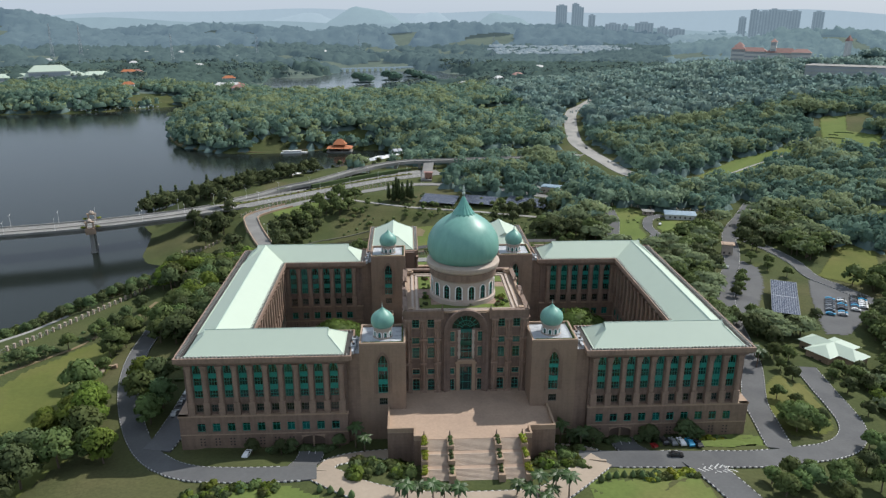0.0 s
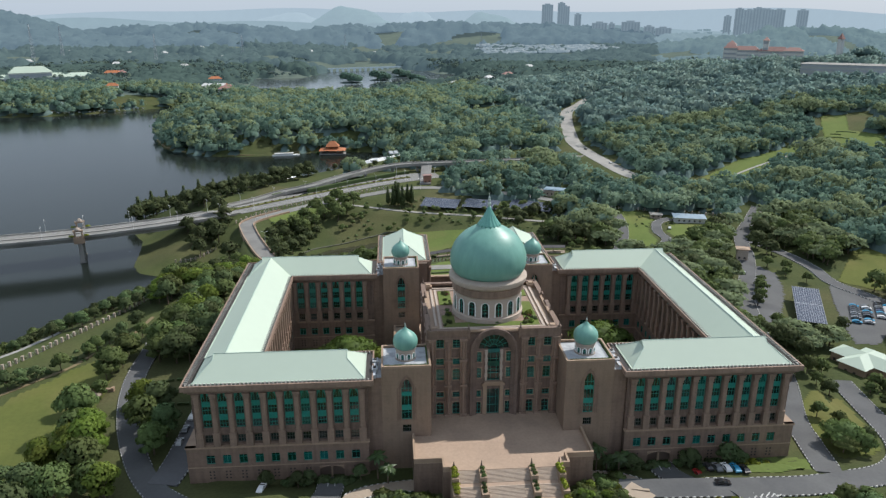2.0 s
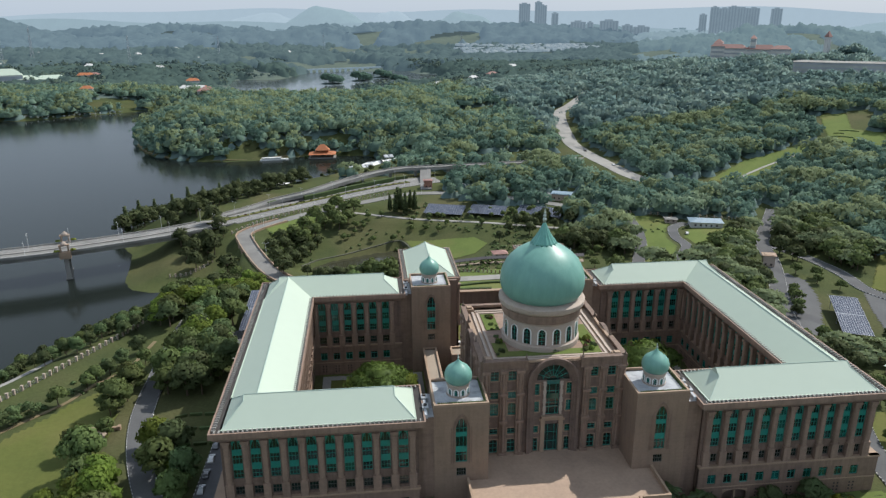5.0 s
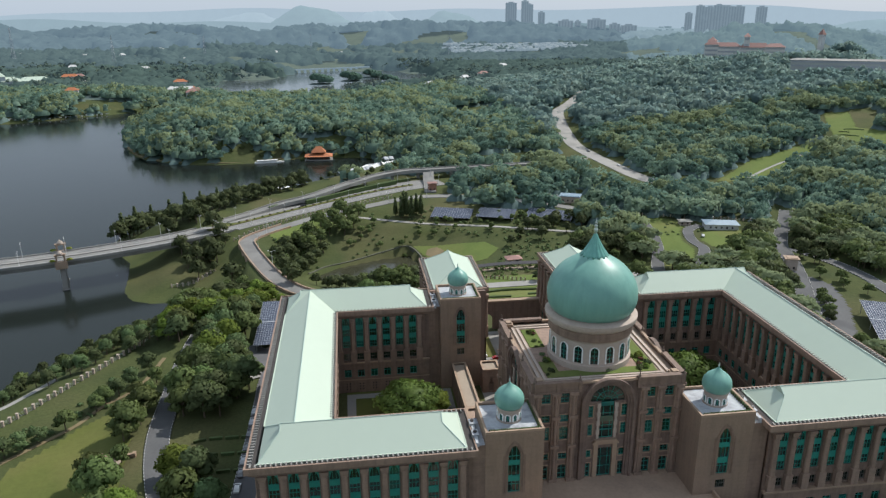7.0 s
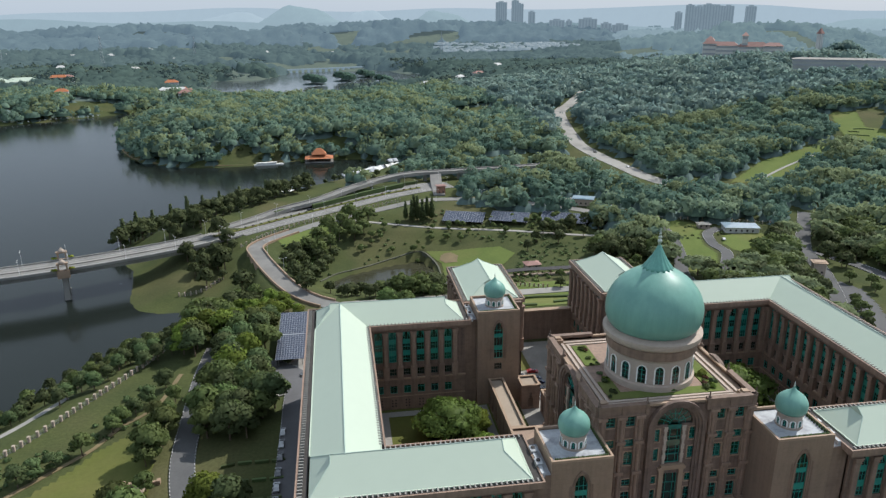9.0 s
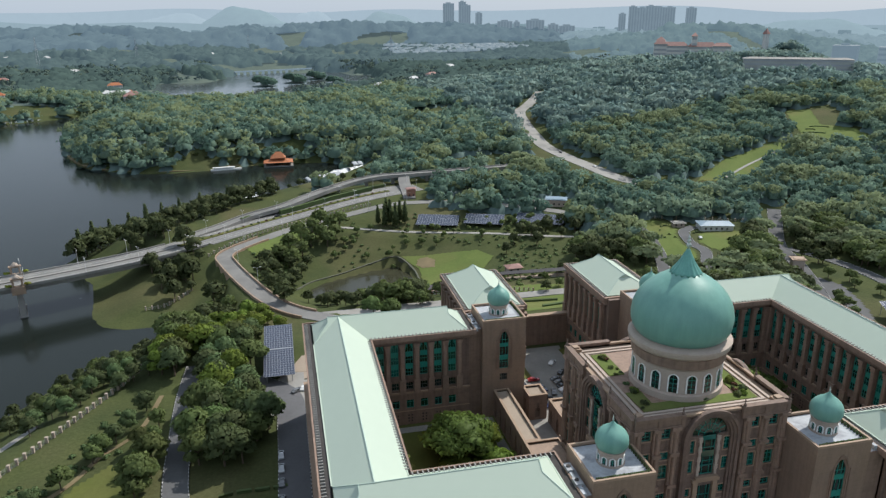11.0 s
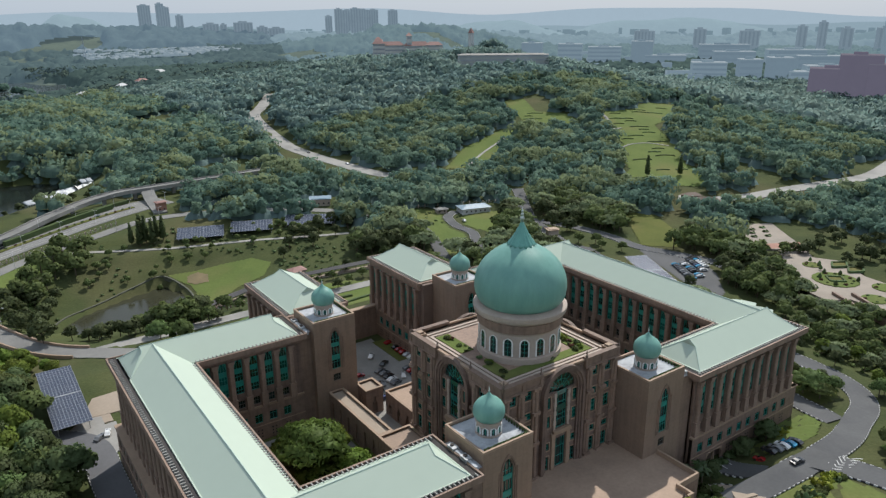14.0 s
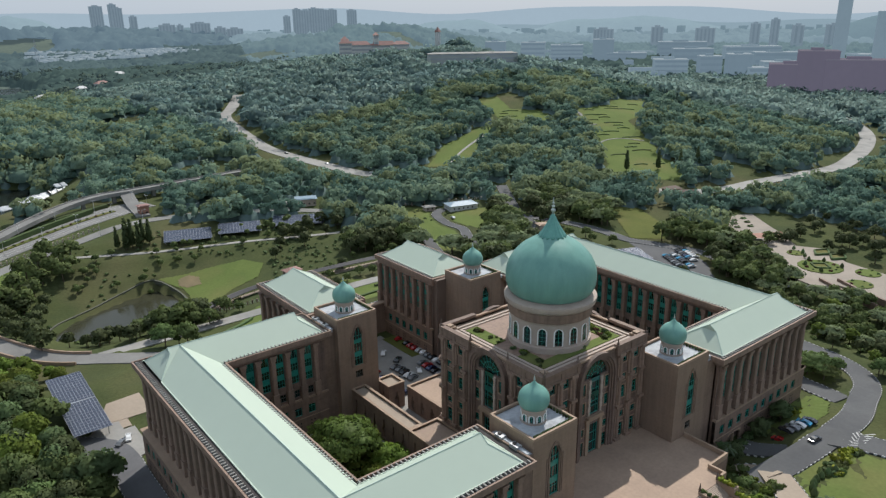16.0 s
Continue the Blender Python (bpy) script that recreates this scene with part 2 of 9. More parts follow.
POND = surf("murky_pond_water", (0.046, 0.046, 0.028), (0.036, 0.037, 0.024), 0.05, 0.12, 0.02, 40, spec=0.22)
SOLAR = surf("solar_cells", (0.055, 0.065, 0.095), (0.045, 0.055, 0.08), 0.5, 0.2, spec=0.5)
SOLAR_LINE = surf("panel_rails", (0.33, 0.34, 0.37), (0.28, 0.29, 0.32), 1, 0.4, metal=0.4)
ORANGE = surf("orange_roof_tiles", (0.42, 0.15, 0.06), (0.34, 0.12, 0.05), 0.5, 0.75)
RED = surf("red_roof_tiles", (0.30, 0.165, 0.14), (0.25, 0.14, 0.12), 0.2, 0.75)
BLUE_ROOF = surf("blue_sheet_roof", (0.22, 0.30, 0.36), (0.18, 0.25, 0.31), 0.5, 0.5)
FAR_WHITE = surf("pale_render", (0.60, 0.60, 0.58), (0.52, 0.52, 0.51), 0.05, 0.8)
# Pale render greyed: distance haze put into the school wall's colour.
SCHOOL_WALL = surf("haze_dulled_pale_render", (0.40, 0.42, 0.40), (0.34, 0.36, 0.35), 0.05, 0.8)
FAR_GREY = surf("grey_render", (0.36, 0.39, 0.42), (0.30, 0.33, 0.36), 0.03, 0.8)


SLATE = surf("dark_roof_slates", (0.075, 0.070, 0.070), (0.055, 0.052, 0.054), 0.4, 0.8, 0.02, 8)
RUBBER = surf("black_rubber", (0.03, 0.03, 0.03), (0.02, 0.02, 0.02), 2, 0.9)
CAR_GLASS = surf("car_glass", (0.015, 0.018, 0.02), (0.01, 0.012, 0.015), 2, 0.05)


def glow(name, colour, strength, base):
    """The far distance behind everything: its haze is imitated by making the surface glow."""
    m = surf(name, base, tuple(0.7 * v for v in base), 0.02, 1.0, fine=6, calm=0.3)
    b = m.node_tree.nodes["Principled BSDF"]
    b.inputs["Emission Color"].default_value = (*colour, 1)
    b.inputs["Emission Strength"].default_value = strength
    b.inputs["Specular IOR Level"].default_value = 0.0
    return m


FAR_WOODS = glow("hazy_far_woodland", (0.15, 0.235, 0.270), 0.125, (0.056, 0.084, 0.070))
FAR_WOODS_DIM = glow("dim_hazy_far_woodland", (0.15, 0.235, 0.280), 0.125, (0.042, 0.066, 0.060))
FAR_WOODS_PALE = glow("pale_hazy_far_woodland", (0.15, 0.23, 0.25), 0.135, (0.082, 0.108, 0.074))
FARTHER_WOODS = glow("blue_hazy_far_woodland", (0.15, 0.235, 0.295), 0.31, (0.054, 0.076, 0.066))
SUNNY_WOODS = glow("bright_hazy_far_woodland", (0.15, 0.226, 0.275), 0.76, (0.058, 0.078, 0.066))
FARTHEST_WOODS = glow("hazy_pale_blue_far_woodland", (0.15, 0.226, 0.295), 0.66, (0.052, 0.070, 0.066))
SUNNIEST_WOODS = glow("hazy_pale_sunward_woodland", (0.17, 0.238, 0.288), 1.15, (0.052, 0.066, 0.060))
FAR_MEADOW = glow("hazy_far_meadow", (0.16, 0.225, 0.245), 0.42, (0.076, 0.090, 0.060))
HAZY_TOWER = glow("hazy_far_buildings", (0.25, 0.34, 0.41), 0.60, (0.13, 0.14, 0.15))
# Town colours glow to imitate haze over the far buildings.
TOWN_PALE = glow("haze_glow_pale_render", (0.165, 0.230, 0.280), 1.0, (0.085, 0.090, 0.090))
TOWN_GREY = glow("haze_glow_grey_render", (0.150, 0.212, 0.262), 1.0, (0.055, 0.062, 0.066))
TOWN_BAND = glow("haze_glow_window_bands", (0.145, 0.205, 0.256), 1.0, (0.035, 0.042, 0.045))
TOWN_ROOF = glow("haze_glow_flat_roofs", (0.170, 0.230, 0.275), 1.0, (0.19, 0.19, 0.18))
FAR_PINK = glow("haze_glow_pink_stone", (0.112, 0.108, 0.150), 1.0, (0.050, 0.034, 0.040))
FAR_PINK_ROOF = glow("haze_glow_pink_roof", (0.122, 0.122, 0.160), 1.0, (0.075, 0.058, 0.060))
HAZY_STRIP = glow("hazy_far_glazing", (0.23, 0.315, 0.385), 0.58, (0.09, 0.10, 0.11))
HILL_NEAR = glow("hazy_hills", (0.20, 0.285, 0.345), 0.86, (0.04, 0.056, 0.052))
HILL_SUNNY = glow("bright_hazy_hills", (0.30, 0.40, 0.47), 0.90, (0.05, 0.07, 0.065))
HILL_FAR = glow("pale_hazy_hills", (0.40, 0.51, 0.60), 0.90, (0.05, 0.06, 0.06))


# ---- mesh helpers ----
def box(bm, x0, x1, y0, y1, z0, z1):
    v = [bm.verts.new(p) for p in ((x0, y0, z0), (x1, y0, z0), (x1, y1, z0), (x0, y1, z0), (x0, y0, z1), (x1, y0, z1), (x1, y1, z1), (x0, y1, z1))]
    for f in ((3, 2, 1, 0), (4, 5, 6, 7), (0, 1, 5, 4), (1, 2, 6, 5), (2, 3, 7, 6), (3, 0, 4, 7)):
        bm.faces.new([v[i] for i in f])
    return v


def boxes(*dims):
    bm = bmesh.new()
    for d in dims:
        box(bm, *d)
    return bm


def quad(bm, *pts):
    return bm.faces.new([bm.verts.new(p) for p in pts])


def solid(bm, pts, z0, z1):
    """An upright prism over a plan outline, counter-clockwise."""
    lo = [bm.verts.new((x, y, z0)) for x, y in pts]
    hi = [bm.verts.new((x, y, z1)) for x, y in pts]
    n = len(pts)
    bm.faces.new(lo[::-1])
    bm.faces.new(hi)
    for i in range(n):
        bm.faces.new((lo[i], lo[(i + 1) % n], hi[(i + 1) % n], hi[i]))


def extrude_profile(bm, pts, y0, y1):
    """A prism whose outline lies in x and z, counter-clockwise as seen from -y."""
    a = [bm.verts.new((x, y0, z)) for x, z in pts]
    c = [bm.verts.new((x, y1, z)) for x, z in pts]
    n = len(pts)
    bm.faces.new(a)
    bm.faces.new(c[::-1])
    for i in range(n):
        bm.faces.new((a[(i + 1) % n], a[i], c[i], c[(i + 1) % n]))


def revolve(profile, seg=24, wave=None, bm=None, centre=(0, 0, 0)):
    """A turned form from (radius, height) pairs, lowest first."""
    bm = bm or bmesh.new()
    rings = []
    cx, cy, cz = centre
    for r, z in profile:
        ring = []
        for i in range(seg):
            a = 2 * math.pi * i / seg
            k = r * (wave(a, z) if wave else 1)
            ring.append(bm.verts.new((cx + k * math.cos(a), cy + k * math.sin(a), cz + z)))
        rings.append(ring)
    for lo, hi in zip(rings, rings[1:]):
        for i in range(seg):
            bm.faces.new((lo[i], lo[(i + 1) % seg], hi[(i + 1) % seg], hi[i]))
    bm.faces.new(rings[0][::-1])
    bm.faces.new(rings[-1])
    return bm


def tube(bm, p, q, r0, r1, seg=6):
    p, q = Vector(p), Vector(q)
    axis = (q - p).normalized()
    side = axis.orthogonal().normalized()
    other = axis.cross(side)
    rings = []
    for c, r in ((p, r0), (q, r1)):
        rings.append([bm.verts.new(c + r * (math.cos(2 * math.pi * i / seg) * side + math.sin(2 * math.pi * i / seg) * other)) for i in range(seg)])
    for i in range(seg):
        bm.faces.new((rings[0][i], rings[0][(i + 1) % seg], rings[1][(i + 1) % seg], rings[1][i]))
    bm.faces.new(rings[0][::-1])
    bm.faces.new(rings[1])


def mesh_of(name, bm, material, smooth=False):
    me = bpy.data.meshes.new(name)
    bm.to_mesh(me)
    bm.free()
    me.materials.append(material)
    if smooth:
        me.polygons.foreach_set("use_smooth", [True] * len(me.polygons))
    return me


def mesh_from(name, verts, faces, materials, slots=None):
    """A mesh from arrays: verts n x 3, faces m x k of one size."""
    me = bpy.data.meshes.new(name)
    verts, faces = np.asarray(verts, np.float32), np.asarray(faces, np.int32)
    k = faces.shape[1]
    me.vertices.add(len(verts))
    me.vertices.foreach_set("co", verts.ravel())
    me.loops.add(faces.size)
    me.loops.foreach_set("vertex_index", faces.ravel())
    me.polygons.add(len(faces))
    me.polygons.foreach_set("loop_start", np.arange(len(faces), dtype=np.int32) * k)
    for m in materials:
        me.materials.append(m)
    if slots is not None:
        me.polygons.foreach_set("material_index", np.asarray(slots, np.int32))
    me.update(calc_edges=True)
    return me


def thing(name, label, category, at=(0, 0, 0), group="", kind="", turn=0.0):
    ob = new(name)
    ob.matrix_basis = pose(*at, 0, 0, turn)
    return tagged(ob, label, category, group, kind)


def under(ob, parent):
    ob.parent = parent
    return ob


def part(name, bm, material, parent, label="", smooth=False):
    """One mesh under a thing or a part, in its parent's own axes."""
    me = bm if isinstance(bm, bpy.types.Mesh) else mesh_of(name, bm, material, smooth)
    ob = under(new(name, me), parent)
    return tagged(ob, label) if label else ob


def placed(name, me, parent, m, label=""):
    """A piece that shares its mesh with others, at the pose m in its parent's axes."""
    ob = under(new(name, me), parent)
    ob.matrix_basis = m
    return tagged(ob, label) if label else ob


def structure(name, me, label, category):
    return tagged(new(name, me), label, category, kind="structure")


# ---- the land ----
LAKE = [(-330, 225), (-255, 285), (-205, 333), (-190, 362), (-180, 381), (-163, 404), (-140, 424), (-134, 437), (-144, 446), (-158, 446), (-170, 452), (-178, 468), (-181, 486), (-188, 518), (-214, 560), (-206, 592), (-170, 634), (-110, 690), (-54, 738), (-18, 790), (-12, 842), (-40, 856), (-82, 862), (-132, 846), (-182, 834), (-231, 849), (-278, 888), (-303, 935), (-330, 1026), (-345, 1085), (-338, 1190), (-325, 1330), (-337, 1367), (-390, 1306), (-486, 1233), (-540, 1199), (-650, 1194), (-950, 1180), (-1500, 1150), (-1900, 600), (-1300, 60), (-600, 60)]
MERE = [(-345, 1880), (-310, 1560), (-270, 1475), (-215, 1450), (-120, 1435), (-70, 1500), (-10, 1560), (70, 1620), (150, 1700), (185, 1850), (170, 1960), (90, 2100), (-60, 2200), (-165, 2190), (-185, 2075), (-205, 1960), (-250, 1895)]
POND_LINE = [(-60, 480), (-40, 491), (-24, 499), (-9, 502), (-3, 487), (-3, 470), (-4, 464), (-20, 460), (-45, 453), (-62, 452), (-70, 465)]
def poly_dist(px, py, poly):
    """Signed distance to a closed outline, negative inside."""
    d = np.full(px.shape, 1e9); inside = np.zeros(px.shape, bool)
    n = len(poly)
    for i in range(n):
        x0, y0 = poly[i]; x1, y1 = poly[(i + 1) % n]
        ex, ey = x1 - x0, y1 - y0
        t = np.clip(((px - x0) * ex + (py - y0) * ey) / (ex * ex + ey * ey), 0, 1)
        d = np.minimum(d, np.hypot(px - x0 - t * ex, py - y0 - t * ey))
        if y0 != y1:
            cross = ((y0 > py) != (y1 > py)) & (px < ex * (py - y0) / ey + x0)
            inside ^= cross
    return np.where(inside, -d, d)
def smooth(a, b, v):
    t = np.clip((v - a) / (b - a), 0, 1); return t * t * (3 - 2 * t)
def bump(px, py, x, y, sx, sy): return np.exp(-((px - x) / sx) ** 2 - ((py - y) / sy) ** 2)
def land(px, py):
    px = np.asarray(px, float); py = np.asarray(py, float)
    pad = (1 - smooth(0, 45, np.maximum(np.maximum(-96 - px, px - 135), np.maximum(150 - py, py - 352))))
    h = -2.5 + 5.0 * pad
    h = h + 6.5 * smooth(200, 172, py) * (1 - smooth(60, 150, np.abs(px - 19)))
    h = h + 62 * bump(px, py, 620, 1050, np.where(px > 620, 190, 330), 420) + 14 * bump(px, py, 470, 640, 150, 190)
    h = h - 18 * bump(px, py, -30, 472, 80, 55) - 8 * bump(px, py, -136, 482, 22, 36) + 34 * bump(px, py, 748, 1140, 42, 38) + 42 * bump(px, py, 950, 2930, 420, 180) + 84 * bump(px, py, 60, 3000, 520, 170) + 70 * bump(px, py, 1320, 2280, 430, 170) + 116 * bump(px, py, -1560, 3050, 380, 260) + 66 * bump(px, py, -700, 3500, 800, 200) + 60 * bump(px, py, 640, 3700, 500, 160)
    h = h + 5 * bump(px, py, -200, 980, 90, 90) - 18 * bump(px, py, -90, 1560, 380, 300)
    far = smooth(1500, 3200, py)
    h = h + far * (6 + 22 * np.sin(px / 420.0 + 1) * np.sin(py / 510.0) + 12 * np.sin(px / 190.0 + py / 260.0))
    d = np.minimum(poly_dist(px, py, LAKE), poly_dist(px, py, MERE))
    s = smooth(0, 52, d)
    h = np.where(d < 0, -21.5 - 3 * smooth(0, 12, -d), -21.3 + (h + 21.3) * s)
    dp = poly_dist(px, py, POND_LINE)
    h = np.where(dp < 0, -21.2, h + (np.maximum(h, -18.9) - h) * (1 - smooth(6, 25, dp)))
    return h


# Roads: centre lines as (x, y, height or None for the height of the land), with a width.
ROADS = {
    "bridge": ([(-520, 415, -4), (-400, 436, -4), (-269, 468, -4), (-216, 484, -4), (-160, 511, -4), (-126, 538, -4), (-97, 563, -4), (-60, 589, -3), (-26, 611, -2), (5, 625, -1), (30, 632, -1)], 20, "deck"),
    "causeway": ([(-128, 536.4, -4), (-97, 563, -4), (-60, 589, -3), (-26, 611, -2), (5, 625, -1), (20, 629.5, -1)], 27, "deck"),
    "flyover": ([(-132, 548, -3.8), (-116, 564, -3.4), (-98, 580, -1.5), (-76, 592, 0.5), (-57, 609, 2.5), (-38, 626, 4), (-16, 643, 5), (5, 652, 5.5), (21, 653, 5.5), (122, 664, 5.5), (150, 671, 4.5), (170, 692, 2.8), (178, 722, 1.2)], 8, "deck"),
    "link": ([(21, 652, 5.4), (19, 630, 1), (17, 600, -1)], 9, "deck"),
    "ring": ([(-40, 372, 0), (-58, 392, -2.5), (-75, 412, -5), (-87, 431, -5), (-99, 461, -5), (-108, 488, -5), (-111, 503, -5), (-104, 517, -5), (-85, 538, -5), (-67, 551, -4), (-31, 570, -2.5), (6, 589, -2), (50, 583, -2), (83, 564, -2), (112, 540, -2), (130, 512, -2), (144, 490, -2)], 9, "deck"),
    "path_north": ([(-52, 553, None), (-38, 547, None), (4, 532, None), (50, 514, None), (83, 494, None), (110, 480, None)], 3.5, "concrete"),
    "parkway": ([(240, 560, None), (198, 597, None), (186, 668, None), (181, 745, None), (188, 800, None), (202, 875, None), (222, 955, None), (250, 1000, None), (300, 1090, None)], 15, "concrete"),
    "east": ([(251, 498, None), (234, 473, None), (209, 436, None), (196, 402, None), (184, 376, None), (164, 338, None), (148, 296, None), (136, 252, None), (124, 222, None), (121, 208, None), (117, 190, None)], 8, "asphalt"),
    "east_loop": ([(210, 428, None), (219, 402, None), (222, 378, None), (220, 356, None), (226, 338, None), (232, 312, None), (222, 285, None)], 7, "asphalt"),
    "curve": ([(147, 496, None), (143, 470, None), (134, 440, None), (121, 410, None), (110, 375, None), (60, 362, None), (0, 360, None), (-50, 366, None)], 6.5, "asphalt"),
    "curve_b": ([(180, 480, None), (168, 472, None), (161, 452, None), (161, 437, None), (153, 422, None), (130, 384, None)], 6, "asphalt"),
    "rear_drive": ([(-60, 405, None), (-30, 408, None), (0, 406, None), (37, 402, None), (65, 400, None), (90, 398, None), (120, 405, None)], 7, "concrete"),
    "front": ([(-112, 350, None), (-113, 325, None), (-112, 298, None), (-110, 268, None), (-103, 240, None), (-92, 214, None), (-81, 197, None), (-67, 184, None), (-52, 178.5, None), (-38, 177.5, None), (-27, 178.5, None)], 7, "asphalt"),
    "front_east": ([(50, 183.5, None), (62, 182, None), (76, 180.8, None), (92, 180, None), (106, 181.2, None), (120, 185, None), (133, 188.5, None), (143, 195, None), (150, 205, None), (153, 217, None), (155, 232, None), (158, 250, None)], 8.2, "asphalt"),
    "south_east": ([(85, 180, None), (88, 170, None), (91, 160, None), (95, 148, None)], 9, "asphalt"),
    "forecourt": ([(-28, 180, None), (-13, 168, None), (2, 163, None), (19, 162, None), (36, 163, None), (45, 169, None), (58, 183, None)], 8, "beige"),
    "forecourt_west": ([(-25, 179, None), (-24, 185, None), (-20, 189.5, None), (-13, 192, None), (-6, 193, None)], 5, "beige"),
    "forecourt_east": ([(56, 181, None), (57, 187, None), (54, 191, None), (48, 193.5, None), (43, 194, None)], 5, "beige"),
    "service": ([(-90, 330, None), (-78, 316, None), (-77, 294, None), (-77, 262, None), (-78, 215, None), (-80, 200, None)], 9, "dark"),
    "garage_west": ([(-30.7, 200, None), (-31, 190, None), (-33, 180, None)], 7.5, "asphalt"),
    "garage_east": ([(68.5, 200, None), (69, 194, None), (71, 186, None)], 7.5, "asphalt"),
    "far_east": ([(880, 560, None), (798, 490, None), (750, 453, None), (676, 410, None), (603, 382, None), (529, 364, None), (490, 360, None), (439, 368, None), (400, 375, None), (368, 380, None), (338, 392, None), (325, 409, None)], 14, "concrete"),
}


def spline(points, step=3.0):
    """Evenly spaced points on a smooth line through the given ones."""
    p = [np.array(q, float) for q in points]
    p = [2 * p[0] - p[1]] + p + [2 * p[-1] - p[-2]]
    out = []
    for a, b, c, d in zip(p, p[1:], p[2:], p[3:]):
        n = max(2, int(np.linalg.norm((c - b)[:2]) / step))
        for i in range(n):
            t = i / n
            out.append(0.5 * (2 * b + (c - a) * t + (2 * a - 5 * b + 4 * c - d) * t * t + (3 * b - a - 3 * c + d) * t ** 3))
    out.append(p[-2])
    return np.array(out)


ROAD_LINES = {}
for key, (pts, width, kind) in ROADS.items():
    full = [(x, y, float(land(x, y)) if z is None else z) for x, y, z in pts]
    ROAD_LINES[key] = (spline(full), width, kind)


def road_near(px, py, skip=()):
    """The distance to the nearest road's edge, and that road's height."""
    best = np.full(px.shape, 1e9)
    level = np.zeros(px.shape)
    for key, (line, width, kind) in ROAD_LINES.items():
        if key in skip:
            continue
        x0, x1, y0, y1 = line[:, 0].min() - 40, line[:, 0].max() + 40, line[:, 1].min() - 40, line[:, 1].max() + 40
        idx = np.nonzero((px > x0) & (px < x1) & (py > y0) & (py < y1))[0]
        for part_idx in np.array_split(idx, max(1, len(idx) // 4000)):
            if not len(part_idx):
                continue
            d = np.hypot(px[part_idx, None] - line[None, :, 0], py[part_idx, None] - line[None, :, 1])
            k = d.argmin(1)
            edge = d[np.arange(len(part_idx)), k] - width / 2
            better = edge < best[part_idx]
            chosen = part_idx[better]
            best[chosen] = edge[better]
            level[chosen] = line[k[better], 2]
    return best, level


def ground_height(px, py):
    """The land with its roads laid into it."""
    px, py = np.asarray(px, float), np.asarray(py, float)
    h = land(px, py)
    d, level = road_near(px.ravel(), py.ravel(), skip=("flyover", "link"))
    d, level = d.reshape(px.shape), level.reshape(px.shape)
    w = 1 - smooth(1.5, 16, d)
    bend = (px < -109) & (py > 450) & (py < 528)        # the ramp's bend stands on a wall
    w = np.where(bend, 1 - smooth(0.2, 2.5, d), w)
    w = np.where((px < -122) & (py > 430) & (py < 545), 0.0, w)        # the bridge stands clear of the headland
    over_water = h < -20.9
    return np.where(over_water, h, h + (level - 0.25 - h) * w)


def axis_points(lo, fine_lo, fine_hi, hi, step, grow=1.09):
    mid = list(np.arange(fine_lo, fine_hi + step, step))
    up, s, v = [], step, mid[-1]
    while v < hi:
        s *= grow
        v += s
        up.append(min(v, hi))
    down, s, v = [], step, mid[0]
    while v > lo:
        s *= grow
        v -= s
        down.append(max(v, lo))
    return np.array(down[::-1] + mid + up)


gx, gy = axis_points(-5200, -250, 330, 5200, 3.5), axis_points(-900, 140, 680, 5200, 3.5)
GX, GY = np.meshgrid(gx, gy)
GZ = ground_height(GX, GY)
cols, rows_n = len(gx), len(gy)
index = np.arange(cols * rows_n).reshape(rows_n, cols)
gfaces = np.stack([index[:-1, :-1], index[:-1, 1:], index[1:, 1:], index[1:, :-1]], -1).reshape(-1, 4)
# Beyond 1400 m the ground takes the glowing meadow colour, imitating haze.
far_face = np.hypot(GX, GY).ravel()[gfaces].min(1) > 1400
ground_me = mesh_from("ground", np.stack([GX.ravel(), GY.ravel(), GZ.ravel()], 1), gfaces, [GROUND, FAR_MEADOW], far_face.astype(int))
ground_me.polygons.foreach_set("use_smooth", [True] * len(ground_me.polygons))
structure("ground", ground_me, "rolling grassy ground falling to the lake", "ground")


def sheet(name, x0, x1, y0, y1, z, material, label, category):
    bm = bmesh.new()
    quad(bm, (x0, y0, z), (x1, y0, z), (x1, y1, z), (x0, y1, z))
    return structure(name, mesh_of(name, bm, material), label, category)


sheet("water", -2200, -5, 40, 1420, -21.5, WATER, "calm grey lake under a hazy sky", "lake")
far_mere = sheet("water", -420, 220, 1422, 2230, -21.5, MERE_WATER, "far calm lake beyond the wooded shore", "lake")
pond_bm = bmesh.new()
solid(pond_bm, [(-33 + (p[0] + 33) * 1.05, 477 + (p[1] - 477) * 1.06) for p in spline([(x, y, 0) for x, y in POND_LINE + POND_LINE[:1]], 5)[:-1]][::-1], -20.2, -19.6)
structure("pond", mesh_of("pond", pond_bm, POND), "murky green pond in the lawn below the ring road", "pond")

ROAD_MAT = {"asphalt": ASPHALT, "concrete": CONCRETE, "deck": DECK, "beige": BEIGE, "dark": ASPHALT_DARK}
ROAD_TEXT = {"asphalt": "worn grey asphalt road with pale edges", "concrete": "pale sun-bleached concrete road", "deck": "grey worn concrete carriageway", "beige": "beige paved curving driveway", "dark": "dark asphalt service road beside the building"}


def frame_of(line):
    t = np.gradient(line[:, :2], axis=0)
    t /= np.linalg.norm(t, axis=1)[:, None] + 1e-9
    return t, np.stack([-t[:, 1], t[:, 0]], 1)


